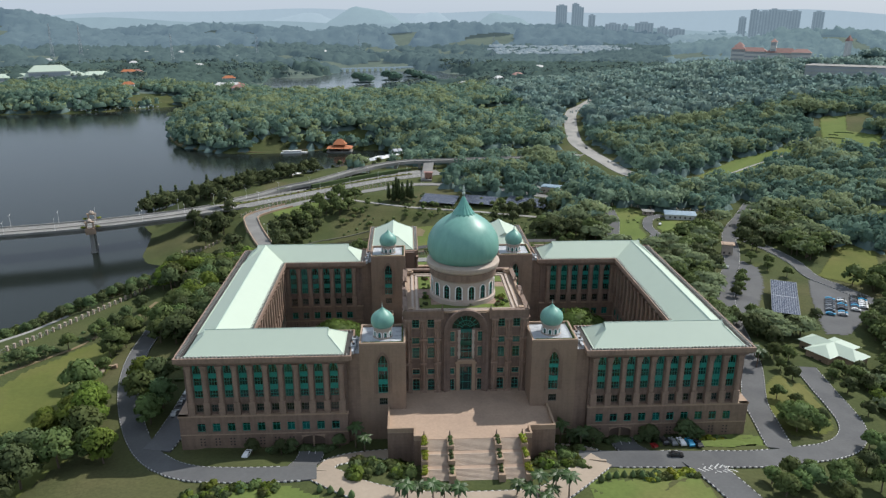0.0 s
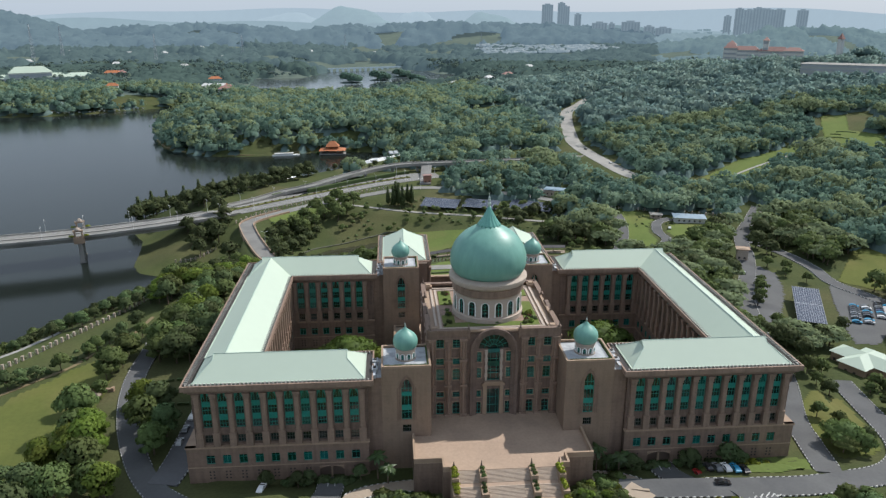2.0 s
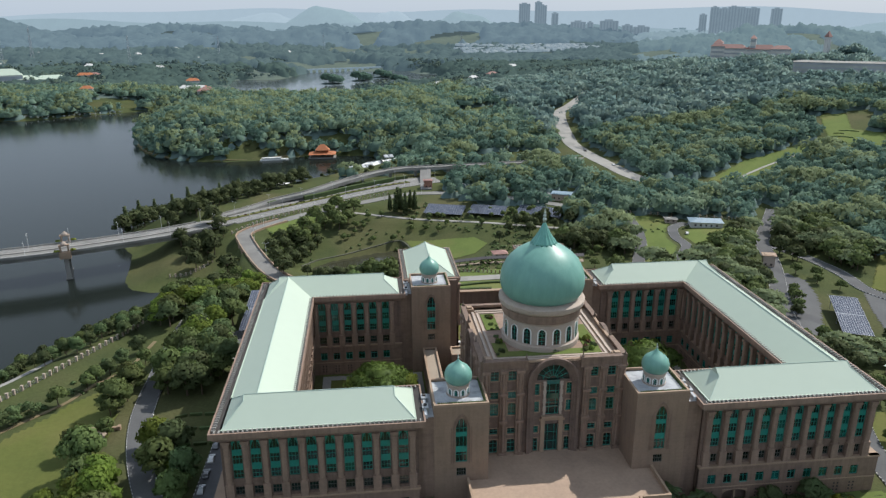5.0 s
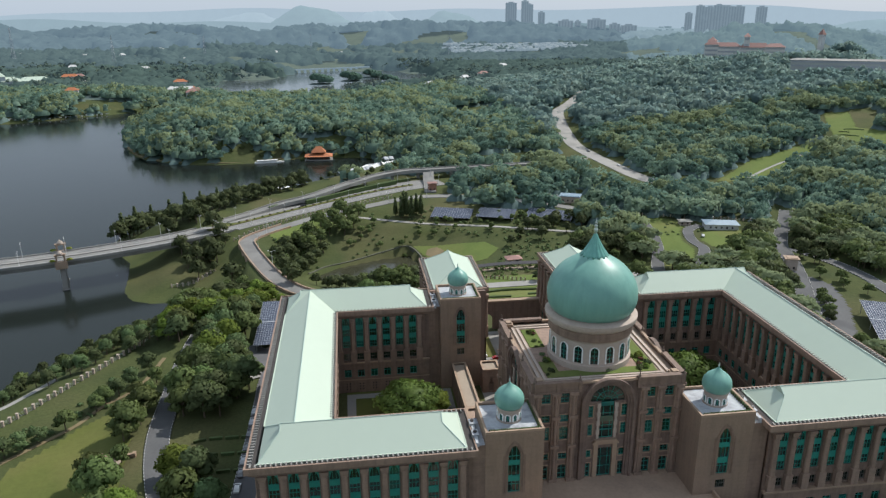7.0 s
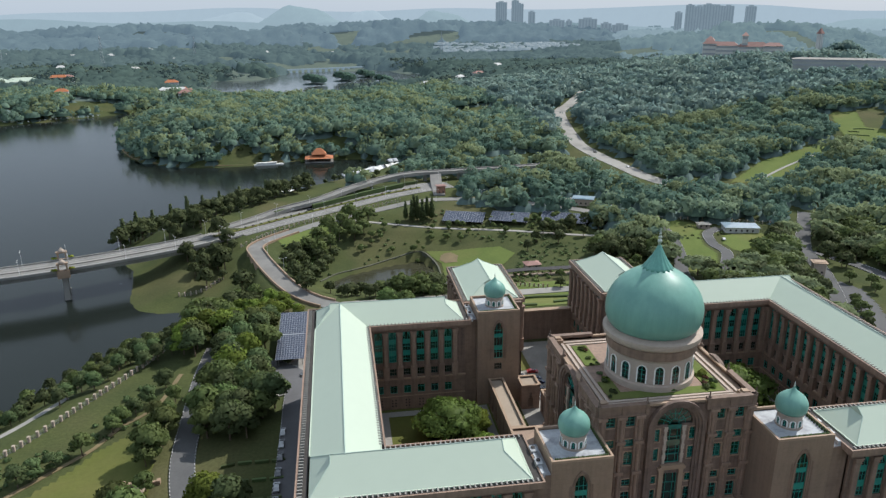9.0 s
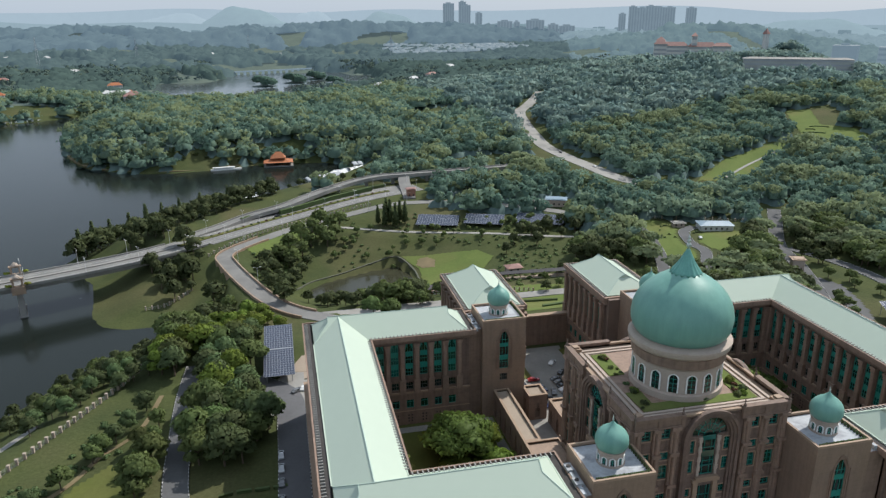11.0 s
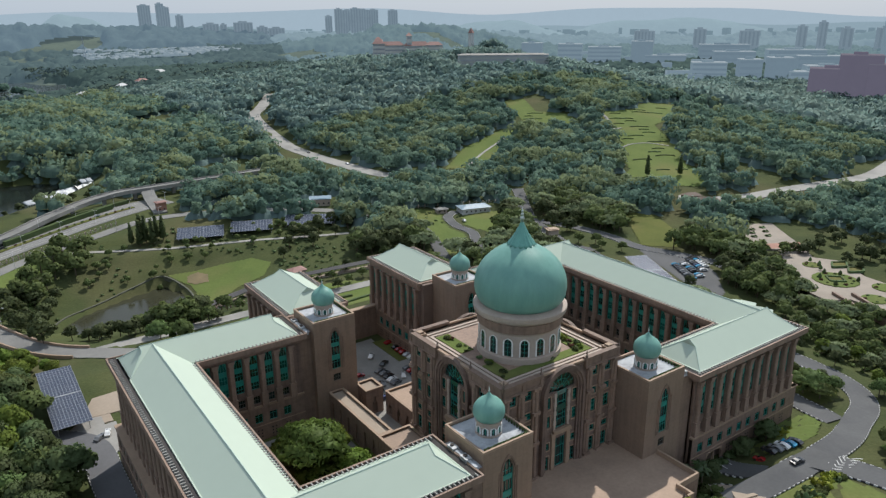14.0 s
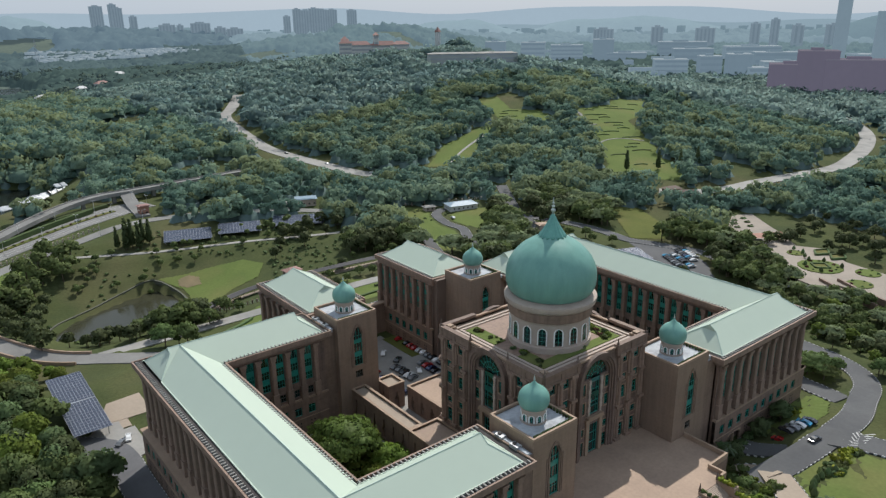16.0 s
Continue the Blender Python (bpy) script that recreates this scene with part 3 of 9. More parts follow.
def ribbon(line, inner, outer, z_off, thick, bm):
    """A band along a line between two offsets to its left."""
    t, n = frame_of(line)
    prev = None
    for p, nn in zip(line, n):
        a = (p[0] + nn[0] * inner, p[1] + nn[1] * inner)
        b = (p[0] + nn[0] * outer, p[1] + nn[1] * outer)
        z = p[2] + z_off
        cur = [bm.verts.new((*a, z)), bm.verts.new((*b, z)), bm.verts.new((*b, z - thick)), bm.verts.new((*a, z - thick))]
        if prev:
            for i in range(4):
                j = (i + 1) % 4
                bm.faces.new((prev[i], cur[i], cur[j], prev[j]))
        else:
            bm.faces.new(cur[::-1])
        prev = cur
    bm.faces.new(prev)


for level, (key, (line, width, kind)) in enumerate(ROAD_LINES.items()):
    bm = bmesh.new()
    ribbon(line, -width / 2, width / 2, 0.02 + 0.012 * level, 1.2 if key in ("bridge", "flyover", "link") else 0.5, bm)
    bmesh.ops.recalc_face_normals(bm, faces=bm.faces)
    structure("road", mesh_of("road", bm, ROAD_MAT[kind]), ROAD_TEXT[kind], "road")


# ---- the building: two C-shaped wings, a domed central block, four towers ----
AX = 18.9                      # the axis of symmetry
GROUND_Z, LEDGE_Z, EAVE_Z, RIDGE_Z = 2.2, 14.2, 34.3, 40.0


def wall_panel(length, z0, z1, openings, depth=0.7):
    """A wall face with real openings; x along the wall, y into it."""
    bm = bmesh.new()
    xs = sorted({0.0, length, *(o[0] for o in openings), *(o[1] for o in openings)})
    zs = sorted({z0, z1, *(o[2] for o in openings), *(o[3] for o in openings)})
    for a, b in zip(xs, xs[1:]):
        if b - a < 1e-6:
            continue
        start = None
        for lo, hi in zip(zs, zs[1:]):
            hole = any(o[0] - 1e-6 <= a and b <= o[1] + 1e-6 and o[2] - 1e-6 <= lo and hi <= o[3] + 1e-6 for o in openings)
            if not hole:
                quad(bm, (a, 0, lo), (b, 0, lo), (b, 0, hi), (a, 0, hi))
    for x0, x1, lo, hi in openings:
        quad(bm, (x0, 0, lo), (x0, 0, hi), (x0, depth, hi), (x0, depth, lo))
        quad(bm, (x1, 0, hi), (x1, 0, lo), (x1, depth, lo), (x1, depth, hi))
        quad(bm, (x0, 0, hi), (x1, 0, hi), (x1, depth, hi), (x0, depth, hi))
        quad(bm, (x1, 0, lo), (x0, 0, lo), (x0, depth, lo), (x1, depth, lo))
    return bm


def arch_points(w, h, steps=8, pointed=1.25):
    """The left and right flanks of a pointed arch of width w and rise h, from the left spring to the right one."""
    pts = []
    for i in range(steps + 1):
        s = i / steps
        pts.append((-w / 2 * (1 - s ** pointed) ** (1 / 1.6), h * s ** 0.9))
    return pts + [(-x, z) for x, z in pts[-2::-1]]


def arch_head(w, h, y0, y1, pointed=1.25):
    """What fills the corners over a pointed arch inside a rectangular opening; origin at the middle of the spring line."""
    bm = bmesh.new()
    pts = arch_points(w, h, 8, pointed)
    half = len(pts) // 2
    for seq, corner in ((pts[:half + 1], (-w / 2, h)), (pts[half:], (w / 2, h))):
        for p, q in zip(seq, seq[1:]):
            extrude = [(p[0], p[1]), (q[0], q[1]), corner]
            if abs((q[0] - p[0]) * (corner[1] - p[1]) - (corner[0] - p[0]) * (q[1] - p[1])) < 1e-5:
                continue
            extrude_profile(bm, extrude, y0, y1)
    bmesh.ops.recalc_face_normals(bm, faces=bm.faces)
    return bm


def framed(w, h, mullions, transoms, bands=(), bar=0.09, d0=0.30, d1=0.48):
    """A window's bars: x from -w/2, z from 0, set back into the wall."""
    bm = boxes((-w / 2, -w / 2 + 0.12, d0, d1, 0, h), (w / 2 - 0.12, w / 2, d0, d1, 0, h), (-w / 2 + 0.12, w / 2 - 0.12, d0, d1, 0, 0.12), (-w / 2 + 0.12, w / 2 - 0.12, d0, d1, h - 0.12, h))
    for m in mullions:
        box(bm, m - bar / 2, m + bar / 2, d0 + 0.02, d1, 0.12, h - 0.12)
    for t in transoms:
        box(bm, -w / 2 + 0.12, w / 2 - 0.12, d0 + 0.03, d1, t - bar / 2, t + bar / 2)
    for lo, hi in bands:
        box(bm, -w / 2 + 0.12, w / 2 - 0.12, d0 + 0.05, d1, lo, hi)
    return bm


def pane_mesh(name, w, h, material, d=0.5):
    return mesh_of(name, boxes((-w / 2 + 0.05, w / 2 - 0.05, d, d + 0.06, 0.05, h - 0.05)), material)


TALL_W, TALL_H = 2.5, 11.1
tall_frame = mesh_of("window", framed(TALL_W, TALL_H, (-0.42, 0.42), (1.2, 5.6), ((2.3, 4.2), (6.6, 8.3))), FRAME)
tall_pane = pane_mesh("pane", TALL_W, TALL_H, GLASS)
tall_pane_dark = pane_mesh("pane", TALL_W, TALL_H, GLASS_DARK)
tall_arch = mesh_of("arch_head", arch_head(TALL_W - 0.3, 2.4, 0.36, 0.5, 1.1), FRAME)
small_frame = mesh_of("window", framed(2.4, 2.6, (-0.4, 0.4), (1.3,)), FRAME_DARK)
small_pane = pane_mesh("pane", 2.4, 2.6, GLASS_DARK)
base_frame = mesh_of("window", framed(2.4, 3.0, (0.0,), (2.1,)), FRAME)
base_pane = pane_mesh("pane", 2.4, 3.0, GLASS)


def pilaster_mesh(z0, z1, w=1.5, out=1.05):
    bm = bmesh.new()
    box(bm, -w * 0.66, w * 0.66, -out - 0.12, 0.0, z0, z0 + 4.4)
    box(bm, -w * 0.7, w * 0.7, -out - 0.2, 0.0, z0 + 4.4, z0 + 4.75)
    c = 0.28
    solid(bm, [(-w / 2, 0.0), (-w / 2, -out + c), (-w / 2 + c, -out), (w / 2 - c, -out), (w / 2, -out + c), (w / 2, 0.0)], z0 + 4.75, z1 - 1.7)
    box(bm, -w * 0.55, w * 0.55, -out - 0.1, 0.0, z1 - 1.7, z1 - 1.35)
    box(bm, -w * 0.5, w * 0.5, -out, 0.0, z1 - 1.35, z1 - 0.9)
    box(bm, -w * 0.62, w * 0.62, -out - 0.18, 0.0, z1 - 0.9, z1 - 0.45)
    box(bm, -w * 0.7, w * 0.7, -out - 0.3, 0.0, z1 - 0.45, z1)
    bmesh.ops.recalc_face_normals(bm, faces=bm.faces)
    return bm


PILASTER = mesh_of("pilaster", pilaster_mesh(LEDGE_Z, 31.6), STONE_PILASTER)
vent_grille = mesh_of("vent", boxes(*[(x - 0.22, x + 0.22, -0.04, 0.1, z - 0.25, z + 0.25) for x in (-0.55, 0.55) for z in (0.3, 1.35, 2.4)]), DARK)


def upright(p0, p1):
    """The pose of a wall that runs from p0 to p1, left to right as seen from outside."""
    a = math.atan2(p1[1] - p0[1], p1[0] - p0[0])
    return pose(p0[0], p0[1], 0, 0, 0, math.degrees(a)), math.hypot(p1[0] - p0[0], p1[1] - p0[1])


def facade(owner, p0, p1, centres, base_out, rng, base_extra=(0.0, 0.0), garage=None, ends=True, base=True):
    """One front of a wing: base storey, ledge, bays of tall windows between half-round pilasters."""
    m, length = upright(p0, p1)
    holes = []
    for c in centres:
        holes.append((c - TALL_W / 2, c + TALL_W / 2, 20.1, 20.1 + TALL_H))
        holes.append((c - 1.2, c + 1.2, 15.1, 17.7))
    # wall between the pilasters: recess shade comes from the darker stone colour
    wall = part("wall", wall_panel(length, LEDGE_Z, 31.6, holes), STONE_BLOCK, owner)
    wall.matrix_basis = m
    for c in centres:
        w = placed("window", tall_frame, owner, m @ pose(c, 0, 20.1))
        placed("pane", tall_pane if rng.random() < 0.45 else tall_pane_dark, w, pose(0, 0, 0))
        placed("arch_head", tall_arch, w, pose(0, 0, TALL_H - 2.4))
        w = placed("window", small_frame, owner, m @ pose(c, 0, 15.1))
        placed("pane", small_pane, w, pose(0, 0, 0))
    if len(centres) > 1:
        pitch = centres[1] - centres[0]
        for k in range(len(centres) + 1):
            placed("pilaster", PILASTER, owner, m @ pose(centres[0] + (k - 0.5) * pitch, 0, 0))
    if base:
        mb = m @ pose(-base_extra[0], -base_out, 0)
        lb = length + base_extra[0] + base_extra[1]
        holes = []
        for c in centres:
            cb = c + base_extra[0]
            holes.append((cb - 1.2, cb + 1.2, 8.6, 11.6))
        if garage is not None:
            g = garage + base_extra[0]
            holes.append((g - 3.6, g + 3.6, GROUND_Z, 6.6))
        holes = [h for h in holes if h[0] > 0 and h[1] < lb]
        wall = part("base_wall", wall_panel(lb, GROUND_Z - 3, LEDGE_Z - 0.25, holes, 0.6), STONE, owner)
        wall.matrix_basis = mb
        ledge = part("ledge", boxes((-0.25, lb + 0.25, -0.3, base_out, LEDGE_Z - 0.25, LEDGE_Z + 0.25), (-0.1, lb + 0.1, -0.12, 0.0, 7.4, 7.75)), STONE_LIGHT, owner)
        ledge.matrix_basis = mb
        for c in centres:
            cb = c + base_extra[0]
            w = placed("window", base_frame, owner, mb @ pose(cb, 0, 8.6))
            placed("pane", base_pane if rng.random() < 0.6 else small_pane, w, pose(0, 0, 0) if True else None)
            if garage is None or abs(c - garage) > 5:
                placed("vent", vent_grille, owner, mb @ pose(cb, 0, 3.6))
        if garage is not None:
            arch = part("garage_arch", arch_head(7.2, 1.6, -0.15, 0.6, 2.0), STONE_LIGHT, owner, "shallow arched garage entrance surround")
            arch.matrix_basis = mb @ pose(g, 0, 5.0)
            post = part("garage_post", boxes((-0.25, 0.25, 0.0, 0.6, GROUND_Z, 6.0)), STONE_LIGHT, owner)
            post.matrix_basis = mb @ pose(g, 0, 0)


def hip_roof(owner, x0, x1, y0, y1, run0, run1, z0=34.6, z1=RIDGE_Z, w=2.3, w0=None, w1=None):
    """A long roof along x with small upright gablets; run0 and run1: how far each ridge end stands in from the eave."""
    ym = (y0 + y1) / 2
    w0, w1 = w0 or w, w1 or w
    zl0, zl1 = [z1 - q / ((y1 - y0) / 2) * (z1 - z0) for q in (w0, w1)]
    bm = bmesh.new()
    a, b, c, d = [(x0, y0, z0), (x1, y0, z0), (x1, y1, z0), (x0, y1, z0)]
    r0, r1 = (x0 + run0, ym, z1), (x1 - run1, ym, z1)
    g0a, g0b = (x0 + run0, ym - w0, zl0), (x0 + run0, ym + w0, zl0)
    g1a, g1b = (x1 - run1, ym - w1, zl1), (x1 - run1, ym + w1, zl1)
    quad(bm, a, b, g1a, r1, r0, g0a)
    quad(bm, c, d, g0b, r0, r1, g1b)
    quad(bm, b, c, g1b, g1a)
    quad(bm, d, a, g0a, g0b)
    quad(bm, g1a, g1b, r1)
    quad(bm, g0b, g0a, r0)
    quad(bm, d, c, b, a)
    bmesh.ops.remove_doubles(bm, verts=bm.verts, dist=0.001)
    bmesh.ops.recalc_face_normals(bm, faces=bm.faces)
    roof = part("roof", bm, ROOF, owner, "mint-green metal hipped roof")
    trim = bmesh.new()
    for p, q in ((a, g0a), (g0a, r0), (b, g1a), (g1a, r1), (c, g1b), (g1b, r1), (d, g0b), (g0b, r0), (r0, r1)):
        tube(trim, (p[0], p[1], p[2] + 0.03), (q[0], q[1], q[2] + 0.03), 0.11, 0.11, 5)
    part("ridge_cap", trim, ROOF_EDGE, roof)
    eave = bmesh.new()
    for u0, u1, v0, v1 in ((x0 - 0.3, x1 + 0.3, y0 - 0.3, y0), (x0 - 0.3, x1 + 0.3, y1, y1 + 0.3), (x0 - 0.3, x0, y0, y1), (x1, x1 + 0.3, y0, y1)):
        box(eave, u0, u1, v0, v1, z0 - 0.25, z0 + 0.1)
    part("gutter", eave, ROOF, roof)
    return roof


def eave_comb(segs, out):
    """Rows of small upright fins along the gutter walk: (p0, p1) pairs."""
    bm = bmesh.new()
    for (xa, ya), (xb, yb) in segs:
        n = max(1, int(math.hypot(xb - xa, yb - ya) / 1.15))
        along = abs(xb - xa) > abs(yb - ya)
        for i in range(n + 1):
            x, y = xa + (xb - xa) * i / n, ya + (yb - ya) * i / n
            if along:
                box(bm, x - 0.16, x + 0.16, y - 0.55, y + 0.55, EAVE_Z, EAVE_Z + 0.55)
            else:
                box(bm, x - 0.55, x + 0.55, y - 0.16, y + 0.16, EAVE_Z, EAVE_Z + 0.55)
    return bm


def wing(name, flip, label):
    rng = random.Random(5 + flip)
    mx = (lambda x: 2 * AX - x) if flip else (lambda x: x)
    ob = thing(name, label, "office wing", group="office wings")

    def span(x0, x1):
        return tuple(sorted((mx(x0), mx(x1))))

    def run(p0, p1, centres, out, extra=(0, 0), garage=None, base=True):
        if flip:
            length = math.hypot(p1[0] - p0[0], p1[1] - p0[1])
            p0, p1 = (mx(p1[0]), p1[1]), (mx(p0[0]), p0[1])
            centres = [length - c for c in centres][::-1]
            extra = extra[::-1]
            garage = None if garage is None else length - garage
        facade(ob, p0, p1, centres, out, rng, extra, garage, base=base)

    xo, xi, xe = -69.2, -52.6, -19.4
    yf, yfi, yri, yr = 201.3, 216.5, 288.2, 302.2
    # bodies behind the fronts
    body = bmesh.new()
    for (a, b), c, d in ((span(xo + 0.7, xe), yf + 0.7, yfi - 0.7), (span(xo + 0.7, xi - 0.7), yfi - 0.7, yri + 0.7), (span(xo + 0.7, xe), yri + 0.7, yr - 0.1)):
        box(body, a, b, c, d, GROUND_Z - 3, 34.0)
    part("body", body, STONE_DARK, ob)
    pitch = 4.66
    run((xo, yf), (xe, yf), [3.9 + pitch * i for i in range(10)], 1.0, (2.8, 0.0), garage=3.9 + pitch * 7.45)
    run((xo, yr), (xo, yf), [4.3 + pitch * i for i in range(20)], 2.8, (0, 1.0))
    run((xe, yfi), (xi, yfi), [4.7 + pitch * i for i in range(6)], 0.35)
    run((xi, yfi), (xi, yri), [3.2 + pitch * i for i in range(15)], 0.35)
    run((xi, yri), (xe, yri), [4.2 + pitch * i for i in range(6)], 0.35)
    end_a = part("wall", wall_panel(yfi - yf, GROUND_Z - 3, 31.6, []), STONE, ob)
    end_a.matrix_basis = upright((mx(xe), yf), (mx(xe), yfi))[0] if not flip else upright((mx(xe), yfi), (mx(xe), yf))[0]
    end_b = part("wall", wall_panel(yr - yri, GROUND_Z - 3, 31.6, []), STONE, ob)
    end_b.matrix_basis = upright((mx(xe), yri), (mx(xe), yr))[0] if not flip else upright((mx(xe), yr), (mx(xe), yri))[0]
    back = part("wall", wall_panel(xe - xo, GROUND_Z - 3, 31.6, []), STONE, ob)
    back.matrix_basis = upright((max(mx(xe), mx(xo)), yr), (min(mx(xe), mx(xo)), yr))[0]
    # cornice in three stepped courses, then the gutter edge
    for inset, z0, z1, mat in ((1.5, 31.6, 32.3, STONE), (0.8, 32.3, 33.1, STONE), (0.0, 33.1, EAVE_Z, STONE_PILASTER)):
        bm = bmesh.new()
        for (a, b), c, d in ((span(-71.4 + inset, -17.6 - inset), 199 + inset, 218.4 - inset), (span(-71.4 + inset, -50.8 - inset), 218.4 - inset, 286.2 + inset), (span(-71.4 + inset, -17.6 - inset), 286.2 + inset, 304.4 - inset)):
            box(bm, a, b, c, d, z0, z1)
        part("cornice", bm, mat, ob)
    edge = bmesh.new()
    for (a, b), c, d in ((span(-71.4, -17.6), 199, 199.45), (span(-71.4, -70.95), 199.45, 303.95), (span(-71.4, -17.6), 303.95, 304.4), (span(-50.8, -17.6), 217.95, 218.4), (span(-51.25, -50.8), 217.95, 286.65), (span(-50.8, -17.6), 286.2, 286.65), (span(-18.05, -17.6), 199.45, 217.95), (span(-18.05, -17.6), 286.65, 303.95)):
        box(edge, a, b, c, d, EAVE_Z, EAVE_Z + 0.4)
    part("parapet", edge, STONE_PILASTER, ob)
    floor_bm = bmesh.new()
    for (a, b), c, d in ((span(-70.95, -18.05), 199.45, 217.95), (span(-70.95, -51.25), 217.95, 286.65), (span(-70.95, -18.05), 286.65, 303.95)):
        box(floor_bm, a, b, c, d, EAVE_Z - 0.1, EAVE_Z + 0.02)
    # dark sheet imitates the shade between the gutter fins
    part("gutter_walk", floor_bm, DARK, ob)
    comb = eave_comb([((mx(-70), 200.1), (mx(-19), 200.1)), ((mx(-70.3), 201), (mx(-70.3), 302.5)), ((mx(-51.9), 219.2), (mx(-51.9), 285.5)), ((mx(-51), 217.3), (mx(-19), 217.3)), ((mx(-51), 287.3), (mx(-19), 287.3))], 0)
    tagged(part("gutter_fin", comb, CONCRETE, ob), "row of small pale fins along the gutter", kind="stuff")
    # roofs
    a, b = span(-68.4, -20.2)
    runs = (5.0, 4.8) if flip else (4.8, 5.0)
    slim = {"w1" if flip else "w0": 1.7}
    hip_roof(ob, a, b, 201.0, 216.6, *runs, **slim)
    hip_roof(ob, a, b, 287.6, 302.6, *runs, **slim)
    a, b = span(-68.4, -52.1)
    xm = (a + b) / 2
    bm = bmesh.new()
    ya, yb = 208.6, 295.2
    z0, z1 = 34.6, RIDGE_Z - 0.12
    quad(bm, (a, yb, z0), (a, ya, z0), (xm, ya, z1), (xm, yb, z1))
    quad(bm, (b, ya, z0), (b, yb, z0), (xm, yb, z1), (xm, ya, z1))
    quad(bm, (a, ya, z0), (b, ya, z0), (xm, ya, z1))
    quad(bm, (b, yb, z0), (a, yb, z0), (xm, yb, z1))
    bmesh.ops.remove_doubles(bm, verts=bm.verts, dist=0.001)
    bmesh.ops.recalc_face_normals(bm, faces=bm.faces)
    roof = part("roof", bm, ROOF, ob, "long mint-green metal ridge roof")
    cap = bmesh.new()
    tube(cap, (xm, ya, z1 + 0.04), (xm, yb, z1 + 0.04), 0.16, 0.16, 5)
    part("ridge_cap", cap, ROOF_EDGE, roof)
    gut = boxes((a - 0.3, a, 201, 302.5, z0 - 0.25, z0 + 0.1), (b, b + 0.3, 216, 288.6, z0 - 0.25, z0 + 0.1))
    part("gutter", gut, ROOF, roof)
    # recessed stair bay between wing and tower
    for c, d in ((202.5, 215.0), (288.6, 300.0)):
        a, b = span(xe, -15.3)
        link_bay = part("stair_bay", boxes((a, b, c, d, GROUND_Z - 3, 33.6)), STONE, ob)
        part("bay_roof", boxes((a, b, c + 0.3, d - 0.3, 33.6, 33.75)), MEMBRANE, link_bay)
    # rear projecting arm
    a, b = span(-16.6, 3.6)
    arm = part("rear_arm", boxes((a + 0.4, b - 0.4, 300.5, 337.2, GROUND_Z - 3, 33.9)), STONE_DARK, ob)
    for side in (0, 1):
        x = a if side == 0 else b
        p0, p1 = ((x, 337.5), (x, 302.5)) if side == 0 else ((x, 302.5), (x, 337.5))
        facade(ob, p0, p1, [2.6 + pitch * i for i in range(7)], 0.6, rng)
    facade(ob, (b, 337.5), (a, 337.5), [3.1, 7.8, 12.4, 17.1], 0.6, rng)
    a2, b2 = span(-17.8, 4.8)
    part("arm_cornice", boxes((a2 + 0.8, b2 - 0.8, 302.2, 338.2, 31.6, 33.1), (a2, b2, 302.0, 339.2, 33.1, EAVE_Z), (a2, a2 + 0.4, 302, 339.2, EAVE_Z, EAVE_Z + 0.4), (b2 - 0.4, b2, 302, 339.2, EAVE_Z, EAVE_Z + 0.4), (a2, b2, 338.8, 339.2, EAVE_Z + 0.001, EAVE_Z + 0.41)), STONE_PILASTER, arm)
    # its roof runs along y, with a gablet at each end
    arm_roof = hip_roof(ob, 303.5, 337.0, -b2 + 2.4, -a2 - 2.4, 5.5, 5.0)
    arm_roof.matrix_basis = pose(0, 0, 0, 0, 0, 90)
    arm_comb = eave_comb([((a2 + 1.1, 303.5), (a2 + 1.1, 338.2)), ((b2 - 1.1, 303.5), (b2 - 1.1, 338.2)), ((a2 + 1.1, 338.2), (b2 - 1.1, 338.2))], 0)
    tagged(part("gutter_fin", arm_comb, CONCRETE, ob), "row of small pale fins along the gutter", kind="stuff")
    return ob


wing("west_wing", 0, "brown granite office wing with mint-green metal roofs round a court")
wing("east_wing", 1, "brown granite office wing with mint-green metal roofs round a court")


# ---- onion domes and towers ----
def dome_profile(r, h):
    """An onion form of greatest radius r and height h, from its foot to the point."""
    return [(r * a, h * b) for a, b in ((0.83, 0.0), (0.90, 0.05), (0.965, 0.12), (0.995, 0.20), (1.0, 0.26), (0.99, 0.34), (0.96, 0.42), (0.90, 0.50), (0.80, 0.58), (0.67, 0.655), (0.52, 0.72), (0.385, 0.77), (0.27, 0.82), (0.185, 0.87), (0.11, 0.92), (0.045, 0.97), (0.03, 1.0))]


